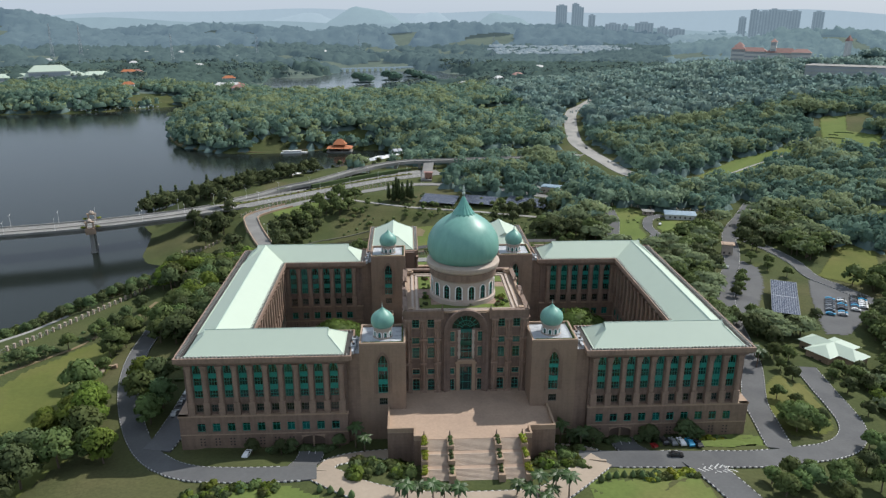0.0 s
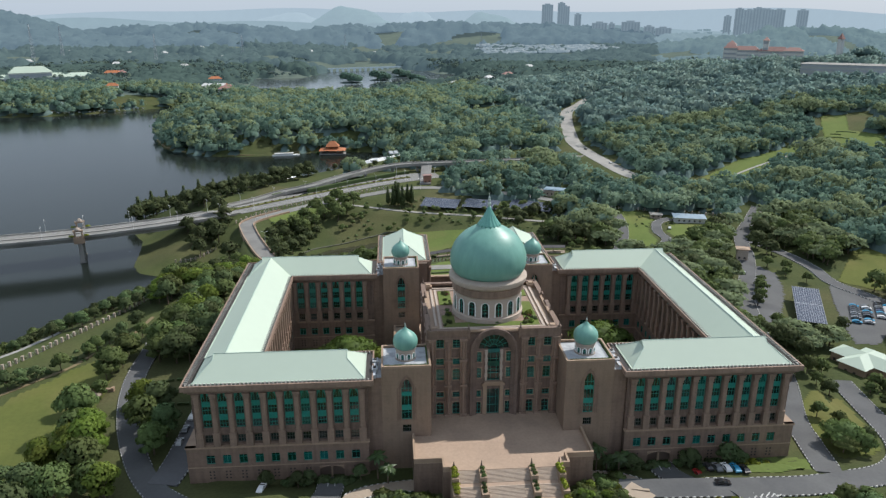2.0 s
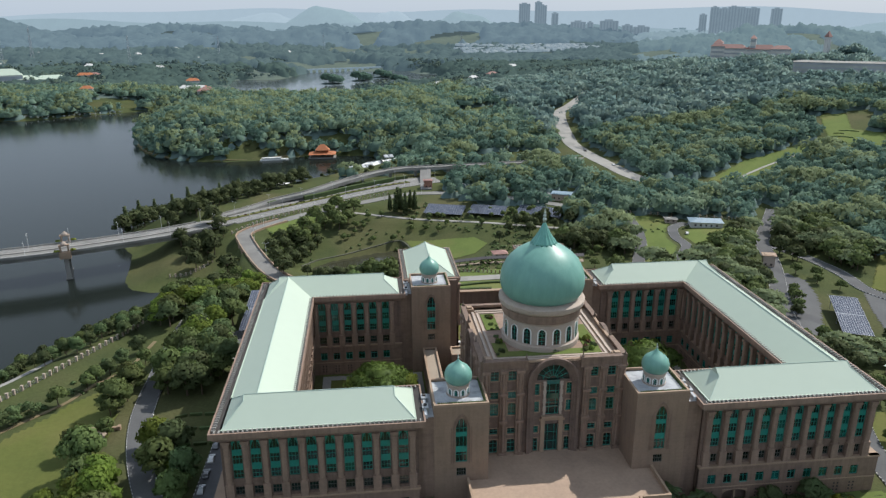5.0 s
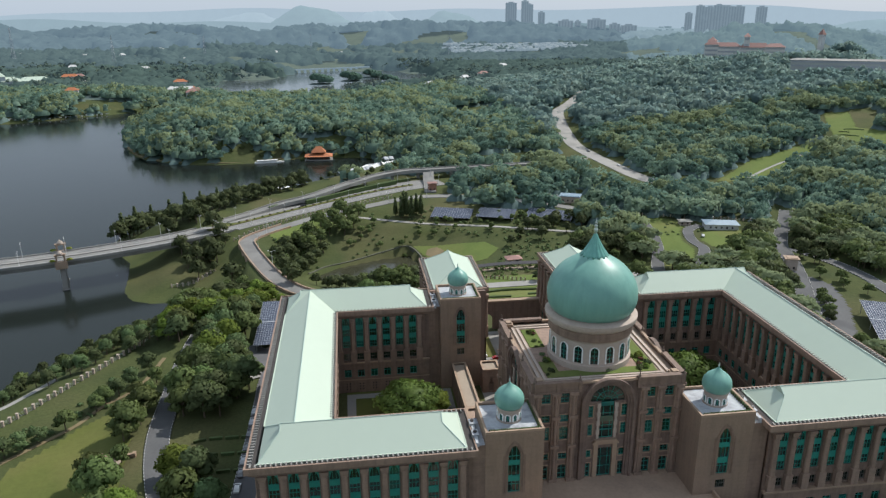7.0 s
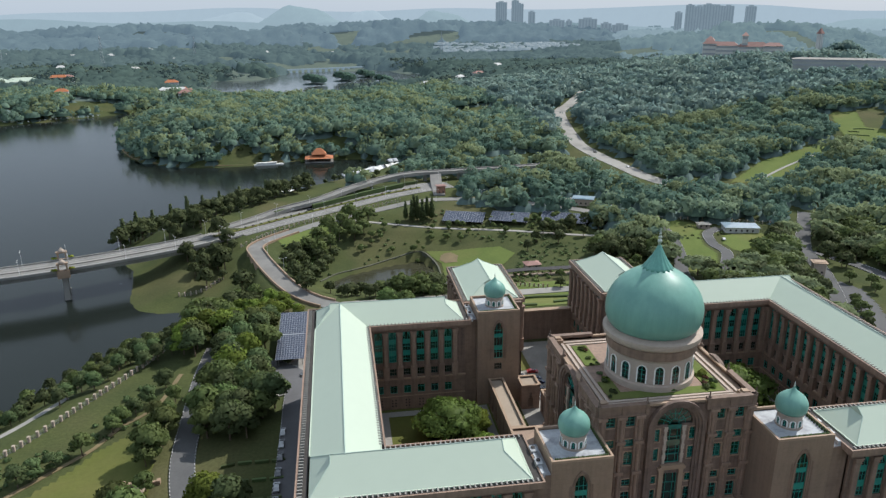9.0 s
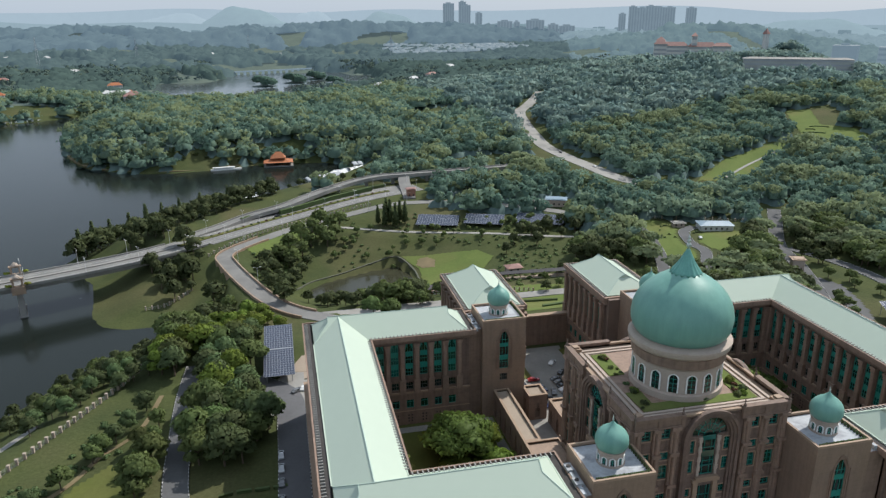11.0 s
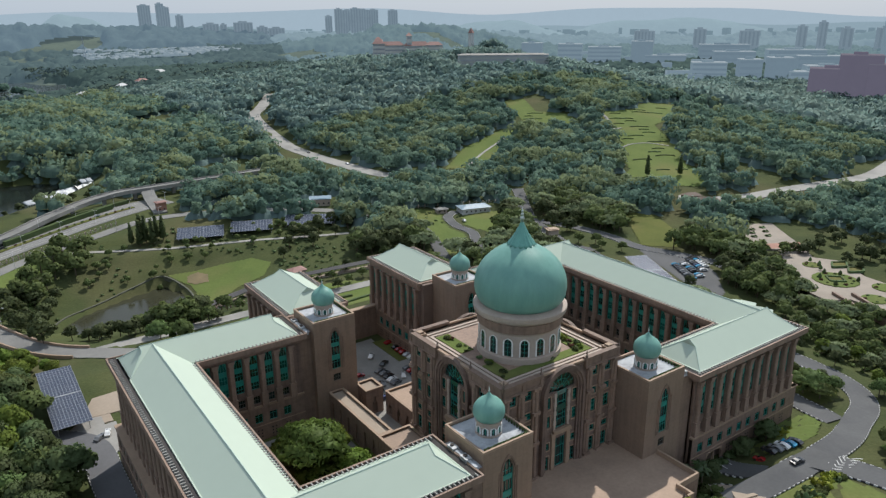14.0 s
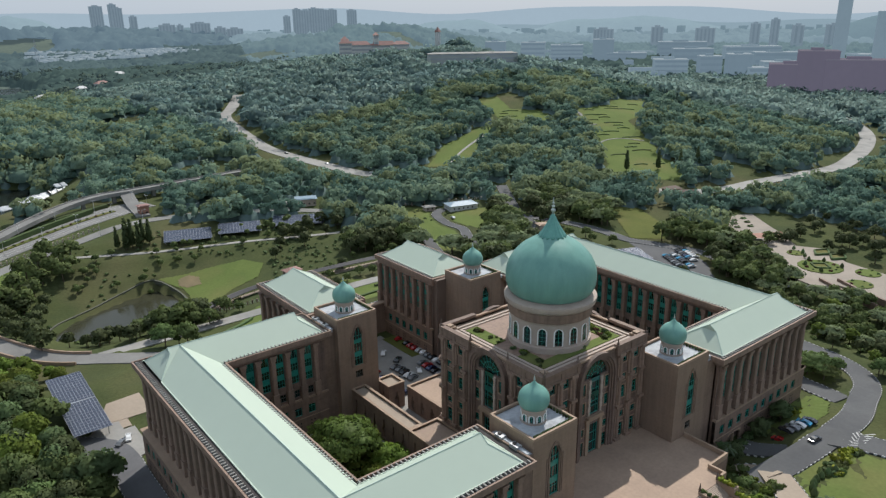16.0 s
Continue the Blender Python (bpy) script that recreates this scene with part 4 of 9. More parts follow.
def drum_windows(owner, radius, count, w, h, z, start=0.0):
    surround = bmesh.new()
    pts = [(-w / 2 - 0.32, 0)] + [(x * (w + 0.64) / w, h + zz * 1.1) for x, zz in arch_points(w, w * 0.62, 6, 2.0)] + [(w / 2 + 0.32, 0)]
    inner = [(-w / 2, 0)] + [(x, h + zz) for x, zz in arch_points(w, w * 0.62, 6, 2.0)] + [(w / 2, 0)]
    for a, b, c, d in zip(pts, pts[1:], inner, inner[1:]):
        v = [surround.verts.new((p[0], y, p[1])) for y in (-0.14, 0.05) for p in (a, b, d, c)]
        for f in ((0, 1, 2, 3), (7, 6, 5, 4), (0, 4, 5, 1), (1, 5, 6, 2), (2, 6, 7, 3), (3, 7, 4, 0)):
            surround.faces.new([v[i] for i in f])
    bmesh.ops.recalc_face_normals(surround, faces=surround.faces)
    sm = mesh_of("window", surround, WHITE)
    glass = bmesh.new()
    extrude_profile(glass, [p for p in inner[::-1]], -0.04, 0.05)
    bmesh.ops.recalc_face_normals(glass, faces=glass.faces)
    gm = mesh_of("pane", glass, GLASS_DARK)
    bars = boxes((-0.05, 0.05, -0.09, -0.03, 0, h + w * 0.6), *[(-w / 2, w / 2, -0.08, -0.03, k * h / 3, k * h / 3 + 0.07) for k in (1, 2, 3)])
    bmm = mesh_of("glazing_bar", bars, FRAME)
    for i in range(count):
        a = start + 360 * i / count
        m = pose(0, 0, z, 0, 0, a) @ pose(0, -radius, 0)
        wdw = placed("window", sm, owner, m)
        placed("pane", gm, wdw, pose(0, 0, 0))
        placed("glazing_bar", bmm, wdw, pose(0, 0, 0))


def finial(owner, z, s):
    bm = revolve([(k * s, h * s) for k, h in ((0.32, 0), (0.16, 0.3), (0.36, 0.45), (0.5, 0.75), (0.36, 1.05), (0.14, 1.2), (0.3, 1.35), (0.38, 1.55), (0.3, 1.75), (0.12, 1.9), (0.22, 2.05), (0.26, 2.2), (0.2, 2.35), (0.07, 2.5), (0.03, 3.4))], 12)
    ob = part("finial", bm, GOLD, owner, "slender metal finial", smooth=True)
    ob.matrix_basis = pose(0, 0, z)


TOWER_TOP = 37.2


def tower(cx, y0, label):
    ob = thing("tower", label, "tower", (cx, y0 + 7.2, 0), "corner towers")
    h = 7.2
    zf = 33.2
    for k, turn in enumerate((0, 90, 180, 270)):
        m = pose(0, 0, 0, 0, 0, turn) @ pose(-h, -h, 0)
        wl = part("wall", wall_panel(2 * h, GROUND_Z - 3, TOWER_TOP - 0.6, [(h - 1.5, h + 1.5, 19.8, 32.9), (h - 1.3, h + 1.3, 15.5, 18.0)] if turn % 180 == 0 else [], 0.7), STONE_TOWER, ob)
        wl.matrix_basis = m
        if turn % 180:
            continue
        mw = pose(0, 0, 0, 0, 0, turn) @ pose(0, -h, 0)
        w = placed("window", TOWER_WIN, ob, mw @ pose(0, 0, 19.8))
        placed("pane", TOWER_PANE, w, pose(0, 0, 0))
        placed("arch_head", TOWER_ARCH, w, pose(0, 0, 10.1))
        placed("surround", TOWER_SURROUND, ob, mw @ pose(0, 0, 19.8))
        w = placed("window", TOWER_SMALL, ob, mw @ pose(0, 0, 15.5))
        placed("pane", TOWER_SMALL_PANE, w, pose(0, 0, 0))
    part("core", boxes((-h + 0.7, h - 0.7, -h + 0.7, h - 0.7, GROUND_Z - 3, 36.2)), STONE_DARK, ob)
    part("parapet", boxes((-h, h, -h, -h + 0.55, TOWER_TOP - 0.6, TOWER_TOP), (-h, h, h - 0.55, h, TOWER_TOP - 0.6, TOWER_TOP), (-h, -h + 0.55, -h + 0.55, h - 0.55, TOWER_TOP - 0.6, TOWER_TOP), (h - 0.55, h, -h + 0.55, h - 0.55, TOWER_TOP - 0.6, TOWER_TOP)), STONE_LIGHT, ob)
    part("terrace", boxes((-h + 0.55, h - 0.55, -h + 0.55, h - 0.55, 36.2, 36.4)), MEMBRANE, ob, "pale rooftop membrane with grey stains")
    drum = part("drum", revolve([(3.15, 36.4), (3.15, 36.8), (2.85, 36.85), (2.85, 39.3), (3.05, 39.4), (3.2, 39.75), (3.2, 40.0)], 32), CREAM, ob, "cream arcaded drum")
    drum_windows(drum, 2.87, 10, 0.85, 1.2, 36.95, 18)
    dome = part("dome", revolve([(r, 40.0 + z) for r, z in dome_profile(3.68, 6.6)], 32), DOME, ob, "glossy teal onion dome", smooth=True)
    finial(dome, 46.4, 0.5)
    rng = random.Random(int(cx * 7 + y0))
    for i in range(26):
        a = -h + 1.2 + (2 * h - 2.4) * i / 25
        placed("plant_pot", POT, ob, pose(a, -h + 0.95 + rng.uniform(-.1, .1), 36.4))
        if i % 2:
            placed("plant_pot", POT, ob, pose(h - 0.95, a, 36.4))
    return ob


TOWER_WIN = mesh_of("window", framed(3.0, 13.1, (-0.55, 0.55), (2.2, 4.6, 7.6, 10.1), ((2.9, 4.5), (7.7, 8.9))), FRAME)
TOWER_PANE = pane_mesh("pane", 3.0, 13.1, GLASS_DARK)
TOWER_ARCH = mesh_of("arch_head", arch_head(3.0, 3.0, 0.12, 0.55), STONE)
TOWER_SMALL = mesh_of("window", framed(2.6, 2.5, (-0.62, 0.0, 0.62), (1.25,)), FRAME_DARK)
TOWER_SMALL_PANE = pane_mesh("pane", 2.6, 2.5, GLASS_DARK)
sur = bmesh.new()
for s in (-1, 1):
    box(sur, s * 2.05 - 0.18, s * 2.05 + 0.18, -0.2, 0.0, -0.2, 10.6)
    box(sur, s * 2.65 - 0.14, s * 2.65 + 0.14, -0.13, 0.0, -0.2, 10.6)
out_pts, in_pts = [(x * 1.5, z * 1.42 + 10.2) for x, z in arch_points(3.0, 3.0, 8)], [(x * 1.24, z * 1.22 + 10.2) for x, z in arch_points(3.0, 3.0, 8)]
for a, b, c, d in zip(out_pts, out_pts[1:], in_pts, in_pts[1:]):
    v = [sur.verts.new((p[0], y, p[1])) for y in (-0.18, 0.0) for p in (a, b, d, c)]
    for f in ((0, 1, 2, 3), (7, 6, 5, 4), (0, 4, 5, 1), (1, 5, 6, 2), (2, 6, 7, 3), (3, 7, 4, 0)):
        sur.faces.new([v[i] for i in f])
bmesh.ops.recalc_face_normals(sur, faces=sur.faces)
TOWER_SURROUND = mesh_of("surround", sur, STONE)
pot = revolve([(0.18, 0), (0.24, 0.4), (0.2, 0.42)], 6)
revolve([(0.1, 0.42), (0.3, 0.6), (0.22, 0.85), (0.05, 1.0)], 6, None, pot)
POT = mesh_of("plant_pot", pot, LEAF_DARK)
for cx, y0, text in ((-8.15, 202.4, "front"), (45.95, 202.4, "front"), (-8.15, 286.6, "rear"), (45.95, 286.6, "rear")):
    tower(cx, y0, "square brown granite tower with a small teal onion dome")


# ---- the central block ----
CB_X0, CB_X1, CB_Y0, CB_Y1, CB_TOP, PLAZA_Z = -0.7, 38.5, 213.7, 252.8, 42.2, 13.9
block = thing("central_block", "brown granite central block with arched portals and a great dome", "main building", (AX, 233.2, 0))
CW, CD = (CB_X1 - CB_X0) / 2, (CB_Y1 - CB_Y0) / 2
win_mesh = {}


def block_window(owner, m, w, h, dark, arched=False):
    key = (w, h, dark, arched)
    if key not in win_mesh:
        bars = (0.0,) if w < 2.6 else (-w / 4, w / 4)
        win_mesh[key] = (mesh_of("window", framed(w, h, bars, tuple(h * k / 3 for k in (1, 2)) if h > 2.4 else (h / 2,)), FRAME), pane_mesh("pane", w, h, GLASS_DARK if dark else GLASS), mesh_of("arch_head", arch_head(w, w * 0.5, 0.12, 0.55, 2.0), STONE) if arched else None)
    f, p, a = win_mesh[key]
    ob = placed("window", f, owner, m)
    placed("pane", p, ob, pose(0, 0, 0))
    if a:
        placed("arch_head", a, ob, pose(0, 0, h - w * 0.5))


SIDE_ROWS = ((14.2, 4.3, True, False), (20.2, 1.9, True, False), (26.2, 3.8, False, False), (31.4, 2.1, False, False), (37.0, 2.9, True, False))


def cluster(z0, z1):
    """A bundle of three thin half columns with collars."""
    bm = bmesh.new()
    for dx, r, out in ((-0.72, 0.33, 0.70), (0, 0.50, 1.15), (0.72, 0.33, 0.70)):
        pts = [(dx + r * math.cos(a), -out * 0.5 - out * 0.5 * math.sin(a)) for a in (math.pi * i / 5 for i in range(6))]
        solid(bm, [(dx - r, 0.0), (dx + r, 0.0)] + pts, z0, z1)
    for z in (z0, z0 + 10.2, z0 + 18.8, z1 - 0.7):
        box(bm, -1.15, 1.15, -1.3, 0.0, z, z + 0.8)
    bmesh.ops.recalc_face_normals(bm, faces=bm.faces)
    return bm


CLUSTER = mesh_of("triple_column", cluster(PLAZA_Z, 40.2), STONE_PILASTER)
for turn, half_w, half_d, low in ((0, CW, CD, PLAZA_Z), (-90, CD, CW, GROUND_Z - 1), (180, CW, CD, GROUND_Z - 1), (90, CD, CW, GROUND_Z - 1)):
    m = pose(0, 0, 0, 0, 0, turn) @ pose(-half_w, -half_d, 0)
    L = 2 * half_w
    holes, wins = [], []
    for s in (0, 1):
        for cxw in (3.1, 8.1):
            c = cxw if s == 0 else L - cxw
            for z, hh, dark, arched in SIDE_ROWS:
                holes.append((c - 1.15, c + 1.15, z, z + hh))
                wins.append((c, z, 2.3, hh, dark, z < 15 or (z > 26 and z < 27 and cxw > 5)))
    mid = L / 2
    for dx in (-4.75, 4.75):
        for z, hh, dark in ((14.0, 4.2, True), (20.0, 2.2, False), (26.6, 3.4, False), (32.0, 3.4, False)):
            holes.append((mid + dx - 0.95, mid + dx + 0.95, z, z + hh))
            wins.append((mid + dx, z, 1.9, hh, dark, False))
    wide = 1.85
    holes += [(mid - wide, mid + wide, PLAZA_Z + 0.05, 22.6), (mid - wide, mid + wide, 25.6, 36.4), (mid - 4.6, mid + 4.6, 36.4, 41.0)]
    wl = part("wall", wall_panel(L, low - 2, 42.0, holes, 0.8), STONE_BLOCK, block)
    wl.matrix_basis = m
    for c, z, w, hh, dark, arched in wins:
        block_window(block, m @ pose(c, 0, z), w, hh, dark, arched)
    block_window(block, m @ pose(mid, 0, PLAZA_Z + 0.05), 2 * wide, 22.6 - PLAZA_Z - 0.05, True)
    block_window(block, m @ pose(mid, 0, 25.6), 2 * wide, 10.8, True)
    for z, hh in ((27.9, 0.35), (30.4, 1.7), (35.0, 1.3)):
        band = part("spandrel", boxes((-wide + 0.1, wide - 0.1, 0.12, 0.3, z, z + hh)), GLASS, block, "green spandrel band across the dark window")
        band.matrix_basis = m @ pose(mid, 0, 0)
    # the half-round fan light
    fan = bmesh.new()
    extrude_profile(fan, [(4.5 * math.cos(a), 4.5 * math.sin(a)) for a in (math.pi * i / 16 for i in range(17))], 0.5, 0.6)
    bmesh.ops.recalc_face_normals(fan, faces=fan.faces)
    fan_ob = part("fan_light", fan, GLASS_DARK, block, "half-round dark fan light with green bars")
    fan_ob.matrix_basis = m @ pose(mid, 0, 36.4)
    bars = bmesh.new()
    for k in range(1, 8):
        a = math.pi * k / 8
        tube(bars, (1.2 * math.cos(a), 0.45, 1.2 * math.sin(a)), (4.5 * math.cos(a), 0.45, 4.5 * math.sin(a)), 0.07, 0.07, 4)
    for r in (1.2, 2.8):
        for k in range(16):
            a, b = math.pi * k / 16, math.pi * (k + 1) / 16
            tube(bars, (r * math.cos(a), 0.45, r * math.sin(a)), (r * math.cos(b), 0.45, r * math.sin(b)), 0.07, 0.07, 4)
    part("glazing_bar", bars, FRAME, fan_ob)
    head = bmesh.new()
    for k in range(16):
        a, b = math.pi * k / 16, math.pi * (k + 1) / 16
        corner = (4.6 if k < 8 else -4.6, 4.6)
        extrude_profile(head, [(4.6 * math.cos(a), 4.6 * math.sin(a)), corner, (4.6 * math.cos(b), 4.6 * math.sin(b))] if k < 8 else [(4.6 * math.cos(a), 4.6 * math.sin(a)), corner, (4.6 * math.cos(b), 4.6 * math.sin(b))], 0.1, 0.7)
    bmesh.ops.recalc_face_normals(head, faces=head.faces)
    hd = part("arch_head", head, STONE_BLOCK, block)
    hd.matrix_basis = m @ pose(mid, 0, 36.4)
    # stepped arch mouldings with their jambs
    for r0, r1, out in ((6.5, 7.3, 1.2), (5.8, 6.5, 0.85), (5.2, 5.8, 0.5)):
        am = bmesh.new()
        for k in range(20):
            a, b = math.pi * k / 20, math.pi * (k + 1) / 20
            v = [am.verts.new((r * math.cos(t), y, r * math.sin(t))) for y in (-out, 0.0) for r, t in ((r0, a), (r1, a), (r1, b), (r0, b))]
            for f in ((0, 1, 2, 3), (7, 6, 5, 4), (0, 4, 5, 1), (1, 5, 6, 2), (2, 6, 7, 3), (3, 7, 4, 0)):
                am.faces.new([v[i] for i in f])
        for s in (-1, 1):
            a, b = sorted((s * r0, s * r1))
            box(am, a, b, -out, 0.0, PLAZA_Z - 36.0, 0.0)
        bmesh.ops.recalc_face_normals(am, faces=am.faces)
        mo = part("arch_moulding", am, STONE_BLOCK, block)
        mo.matrix_basis = m @ pose(mid, 0, 36.0)
    # door surround and the wavy screens beside the tall window
    ds = boxes((-3.2, -2.0, -0.5, 0, PLAZA_Z, 24.0), (2.0, 3.2, -0.5, 0, PLAZA_Z, 24.0), (-3.6, 3.6, -0.7, 0, 24.0, 24.7), (-3.0, 3.0, -0.9, 0, 24.7, 25.4))
    so = part("door_surround", ds, STONE_LIGHT, block)
    so.matrix_basis = m @ pose(mid, 0, 0)
    sc = bmesh.new()
    for s in (-1, 1):
        for k in range(8):
            box(sc, s * 2.35 - 0.3 - 0.16 * (k % 2), s * 2.35 + 0.3 + 0.16 * (k % 2), -0.35, 0, 25.6 + k * 1.3, 25.6 + k * 1.3 + 1.28)
    so = part("side_screen", sc, CREAM, block)
    so.matrix_basis = m @ pose(mid, 0, 0)
    for c in (0.75, 5.6, 10.2, L - 10.2, L - 5.6, L - 0.75):
        placed("triple_column", CLUSTER, block, m @ pose(c, 0, 0))
    for a, b in ((-0.3, 12.2), (L - 12.2, L + 0.3)):
        crown = boxes((a, b, -0.95, 0, 40.2, 40.7), (a + 0.2, b - 0.2, -0.7, 0, 40.7, 42.5), (a, a + 0.9, -0.9, 0, 40.7, 42.5), (b - 0.9, b, -0.9, 0, 40.7, 42.5), ((a + b) / 2 - 0.5, (a + b) / 2 + 0.5, -0.9, 0, 40.7, 42.5), (a, b, -1.0, 0.5, 42.5, 43.2))
        co = part("crown", crown, STONE, block)
        co.matrix_basis = m
    mid_par = part("parapet", boxes((12.2, L - 12.2, -0.3, 0.5, 42.2, 42.7)), STONE_LIGHT, block)
    mid_par.matrix_basis = m
    trims = bmesh.new()
    for c, z, w, hh, dark, arched in wins:
        for q in ((c - w / 2 - 0.25, c - w / 2, z - 0.2, z + hh + 0.2), (c + w / 2, c + w / 2 + 0.25, z - 0.2, z + hh + 0.2), (c - w / 2, c + w / 2, z + hh, z + hh + 0.25), (c - w / 2 - 0.1, c + w / 2 + 0.1, z - 0.3, z)):
            box(trims, q[0], q[1], -0.14, 0.0, q[2], q[3])
    trim_ob = tagged(part("window_trim", trims, STONE_LIGHT, block), kind="stuff")
    trim_ob.matrix_basis = m
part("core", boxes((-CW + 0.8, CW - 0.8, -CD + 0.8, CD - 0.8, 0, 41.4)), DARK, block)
part("terrace", boxes((-CW, CW, -CD, CD, 41.4, 41.6)), PAVING, block, "tan paved roof terrace")
curb = []
for inset, z in ((1.9, 42.1), (3.3, 42.0)):
    a, b = CW - inset, CD - inset
    curb += [(-a, a, -b, -b + 0.75, 41.6, z), (-a, a, b - 0.75, b, 41.6, z), (-a, -a + 0.75, -b + 0.75, b - 0.75, 41.6, z), (a - 0.75, a, -b + 0.75, b - 0.75, 41.6, z)]
for q in curb:
    part("curb", boxes(q), CREAM, block)
a, b = CW - 4.1, CD - 4.1
for x0, x1, y0, y1 in ((-a + 0.6, a - 0.6, -b + 0.4, -11.9), (-a + 0.4, -a + 4.3, -11.9, -6), (-a + 0.4, -a + 4.6, 3, b - 0.6), (a - 4.6, a - 0.4, -11.9, 4), (a - 4.6, a - 0.4, 9, b - 0.6)):
    part("roof_lawn", boxes((x0, x1, y0, y1, 41.6, 41.9)), LAWN, block, "strip of bright mown rooftop lawn")
part("deck", boxes((-a, a, -b, b, 41.6, 41.72)), STONE_PILASTER, block)
for sx in (-1, 1):
    for sy in (-1, 1):
        part("corner_block", boxes((sx * (CW - 1.5) - 1.3, sx * (CW - 1.5) + 1.3, sy * (CD - 1.5) - 1.3, sy * (CD - 1.5) + 1.3, 41.6, 42.9), (sx * (CW - 1.5) - 0.8, sx * (CW - 1.5) + 0.8, sy * (CD - 1.5) - 0.8, sy * (CD - 1.5) + 0.8, 42.9, 43.4)), STONE_LIGHT, block)
drum = part("drum", revolve([(11.3, 41.7), (11.3, 43.3), (10.7, 43.5), (10.7, 49.6), (11.1, 50.0), (11.2, 52.6), (11.7, 52.9), (12.2, 53.4), (12.4, 54.2), (12.4, 54.8), (11.6, 55.2), (10.4, 55.5)], 72), CREAM, block, "cream drum ringed with arched windows")
part("drum_band", revolve([(11.25, 50.2), (11.35, 50.4), (11.4, 52.4), (11.3, 52.6)], 72), STONE, drum)
drum.matrix_basis = pose(0, -2.6, 0)
drum_windows(drum, 10.72, 16, 1.95, 3.5, 43.9, 11.25)


def gores(a, z):
    return 1 - 0.006 * abs(math.sin(a * 20))


big = part("dome", revolve([(r, 55.2 + z) for r, z in ((10.1, 0), (10.9, 0.7), (11.55, 1.7), (11.95, 3.0), (12.1, 4.4), (12.05, 5.8), (11.8, 7.2), (11.3, 8.6), (10.55, 10.0), (9.5, 11.4), (8.2, 12.7), (6.7, 13.8), (5.2, 14.7), (3.9, 15.4), (3.3, 15.8))], 80, gores), DOME, block, "great glossy teal onion dome", smooth=True)
part("ribbed_cap", revolve([(3.75, 70.6), (3.4, 71.2), (2.6, 72.3), (1.8, 73.6), (1.1, 75.0), (0.55, 76.2), (0.3, 76.8)], 64, lambda a, z: 1 + 0.05 * math.cos(16 * a)), DOME_RIB, big, "ribbed green cap", smooth=True)
finial(big, 76.6, 1.3)
big.matrix_basis = pose(0, -2.6, 0)


# ---- terrace and stairs in front ----
terrace = thing("entrance_terrace", "pink paved entrance terrace with granite retaining walls", "terrace", (AX, 195, 0))
part("paving", boxes((-25.6, 25.6, -6.0, 18.6, PLAZA_Z - 0.3, PLAZA_Z), (-17.7, 17.7, -10.3, -6.0, PLAZA_Z - 0.3, PLAZA_Z)), PAVING, terrace)
part("retaining_wall", boxes((-25.6, 25.6, -6.0, 6.0, 0, PLAZA_Z - 0.3), (-17.7, 17.7, -10.3, -6.0, 0, PLAZA_Z - 0.3)), STONE, terrace)
par = []
for s in (-1, 1):
    a, b = sorted((s * 25.6, s * 25.0))
    par.append((a, b, -6.0, 7.0, PLAZA_Z, PLAZA_Z + 1.3))
    a, b = sorted((s * 25.0, s * 17.1))
    par.append((a, b, -6.0, -5.4, PLAZA_Z, PLAZA_Z + 1.3))
    a, b = sorted((s * 17.7, s * 17.1))
    par.append((a, b, -10.3, -6.0, PLAZA_Z, PLAZA_Z + 1.3))
    a, b = sorted((s * 17.1, s * 15.6))
    par.append((a, b, -10.3, -9.7, PLAZA_Z, PLAZA_Z + 1.3))
part("parapet", boxes(*par), STONE_LIGHT, terrace)
stairs = thing("grand_staircase", "broad pale stone staircase in three flights with planter walls", "staircase", (AX, 184.7, 0))
z, y = PLAZA_Z - 0.17, 0.0
step_i = 0
for flight in range(3):
    for k in range(10):
        st = boxes((-15.6, 15.6, y - 0.34, y, 5.0, z))
        part("step", st, STEP, stairs)
        y -= 0.34
        z -= 0.165
    if flight < 2:
        part("landing", boxes((-15.6, 15.6, y - 1.5, y, 5.0, z + 0.0)), PAVING, stairs)
        y -= 1.5
STAIR_END, STAIR_Z = y, z
for cxs in (-14.7, -7.0, 7.0, 14.7):
    pl = bmesh.new()
    zz, yy = PLAZA_Z + 0.6, 0.3
    for k in range(3):
        box(pl, cxs - 0.95, cxs + 0.95, yy - 4.9, yy, 5.0, zz)
        yy -= 4.9
        zz -= 1.65
    part("planter_wall", pl, STONE_LIGHT, stairs)


# ---- plants ----
GARDEN_A = [(242, 581), (294, 625), (345, 642), (385, 645), (409, 692), (431, 733), (453, 721), (422, 666), (437, 640), (425, 600), (378, 626), (328, 608), (276, 562)]
GARDEN_B = [(312, 460), (354, 480), (392, 527), (425, 560), (455, 610), (474, 620), (510, 614), (566, 641), (591, 622), (526, 569), (477, 555), (438, 497), (400, 458), (400, 439), (362, 413)]
PARK_LAWN = [(264, 406), (282, 398), (257, 352), (238, 341), (224, 357)]
PLAZA_LINE = [(275, 325), (311, 343), (323, 336), (304, 313), (295, 301), (279, 285), (285, 273), (271, 254), (267, 233), (258, 214), (226, 208), (233, 227), (234, 243), (224, 248), (227, 258), (249, 278), (260, 290), (277, 304), (269, 312)]
CAR_PARK = [(216, 352), (229, 347), (230, 322), (219, 303), (197, 283), (187, 284), (194, 305), (204, 328)]
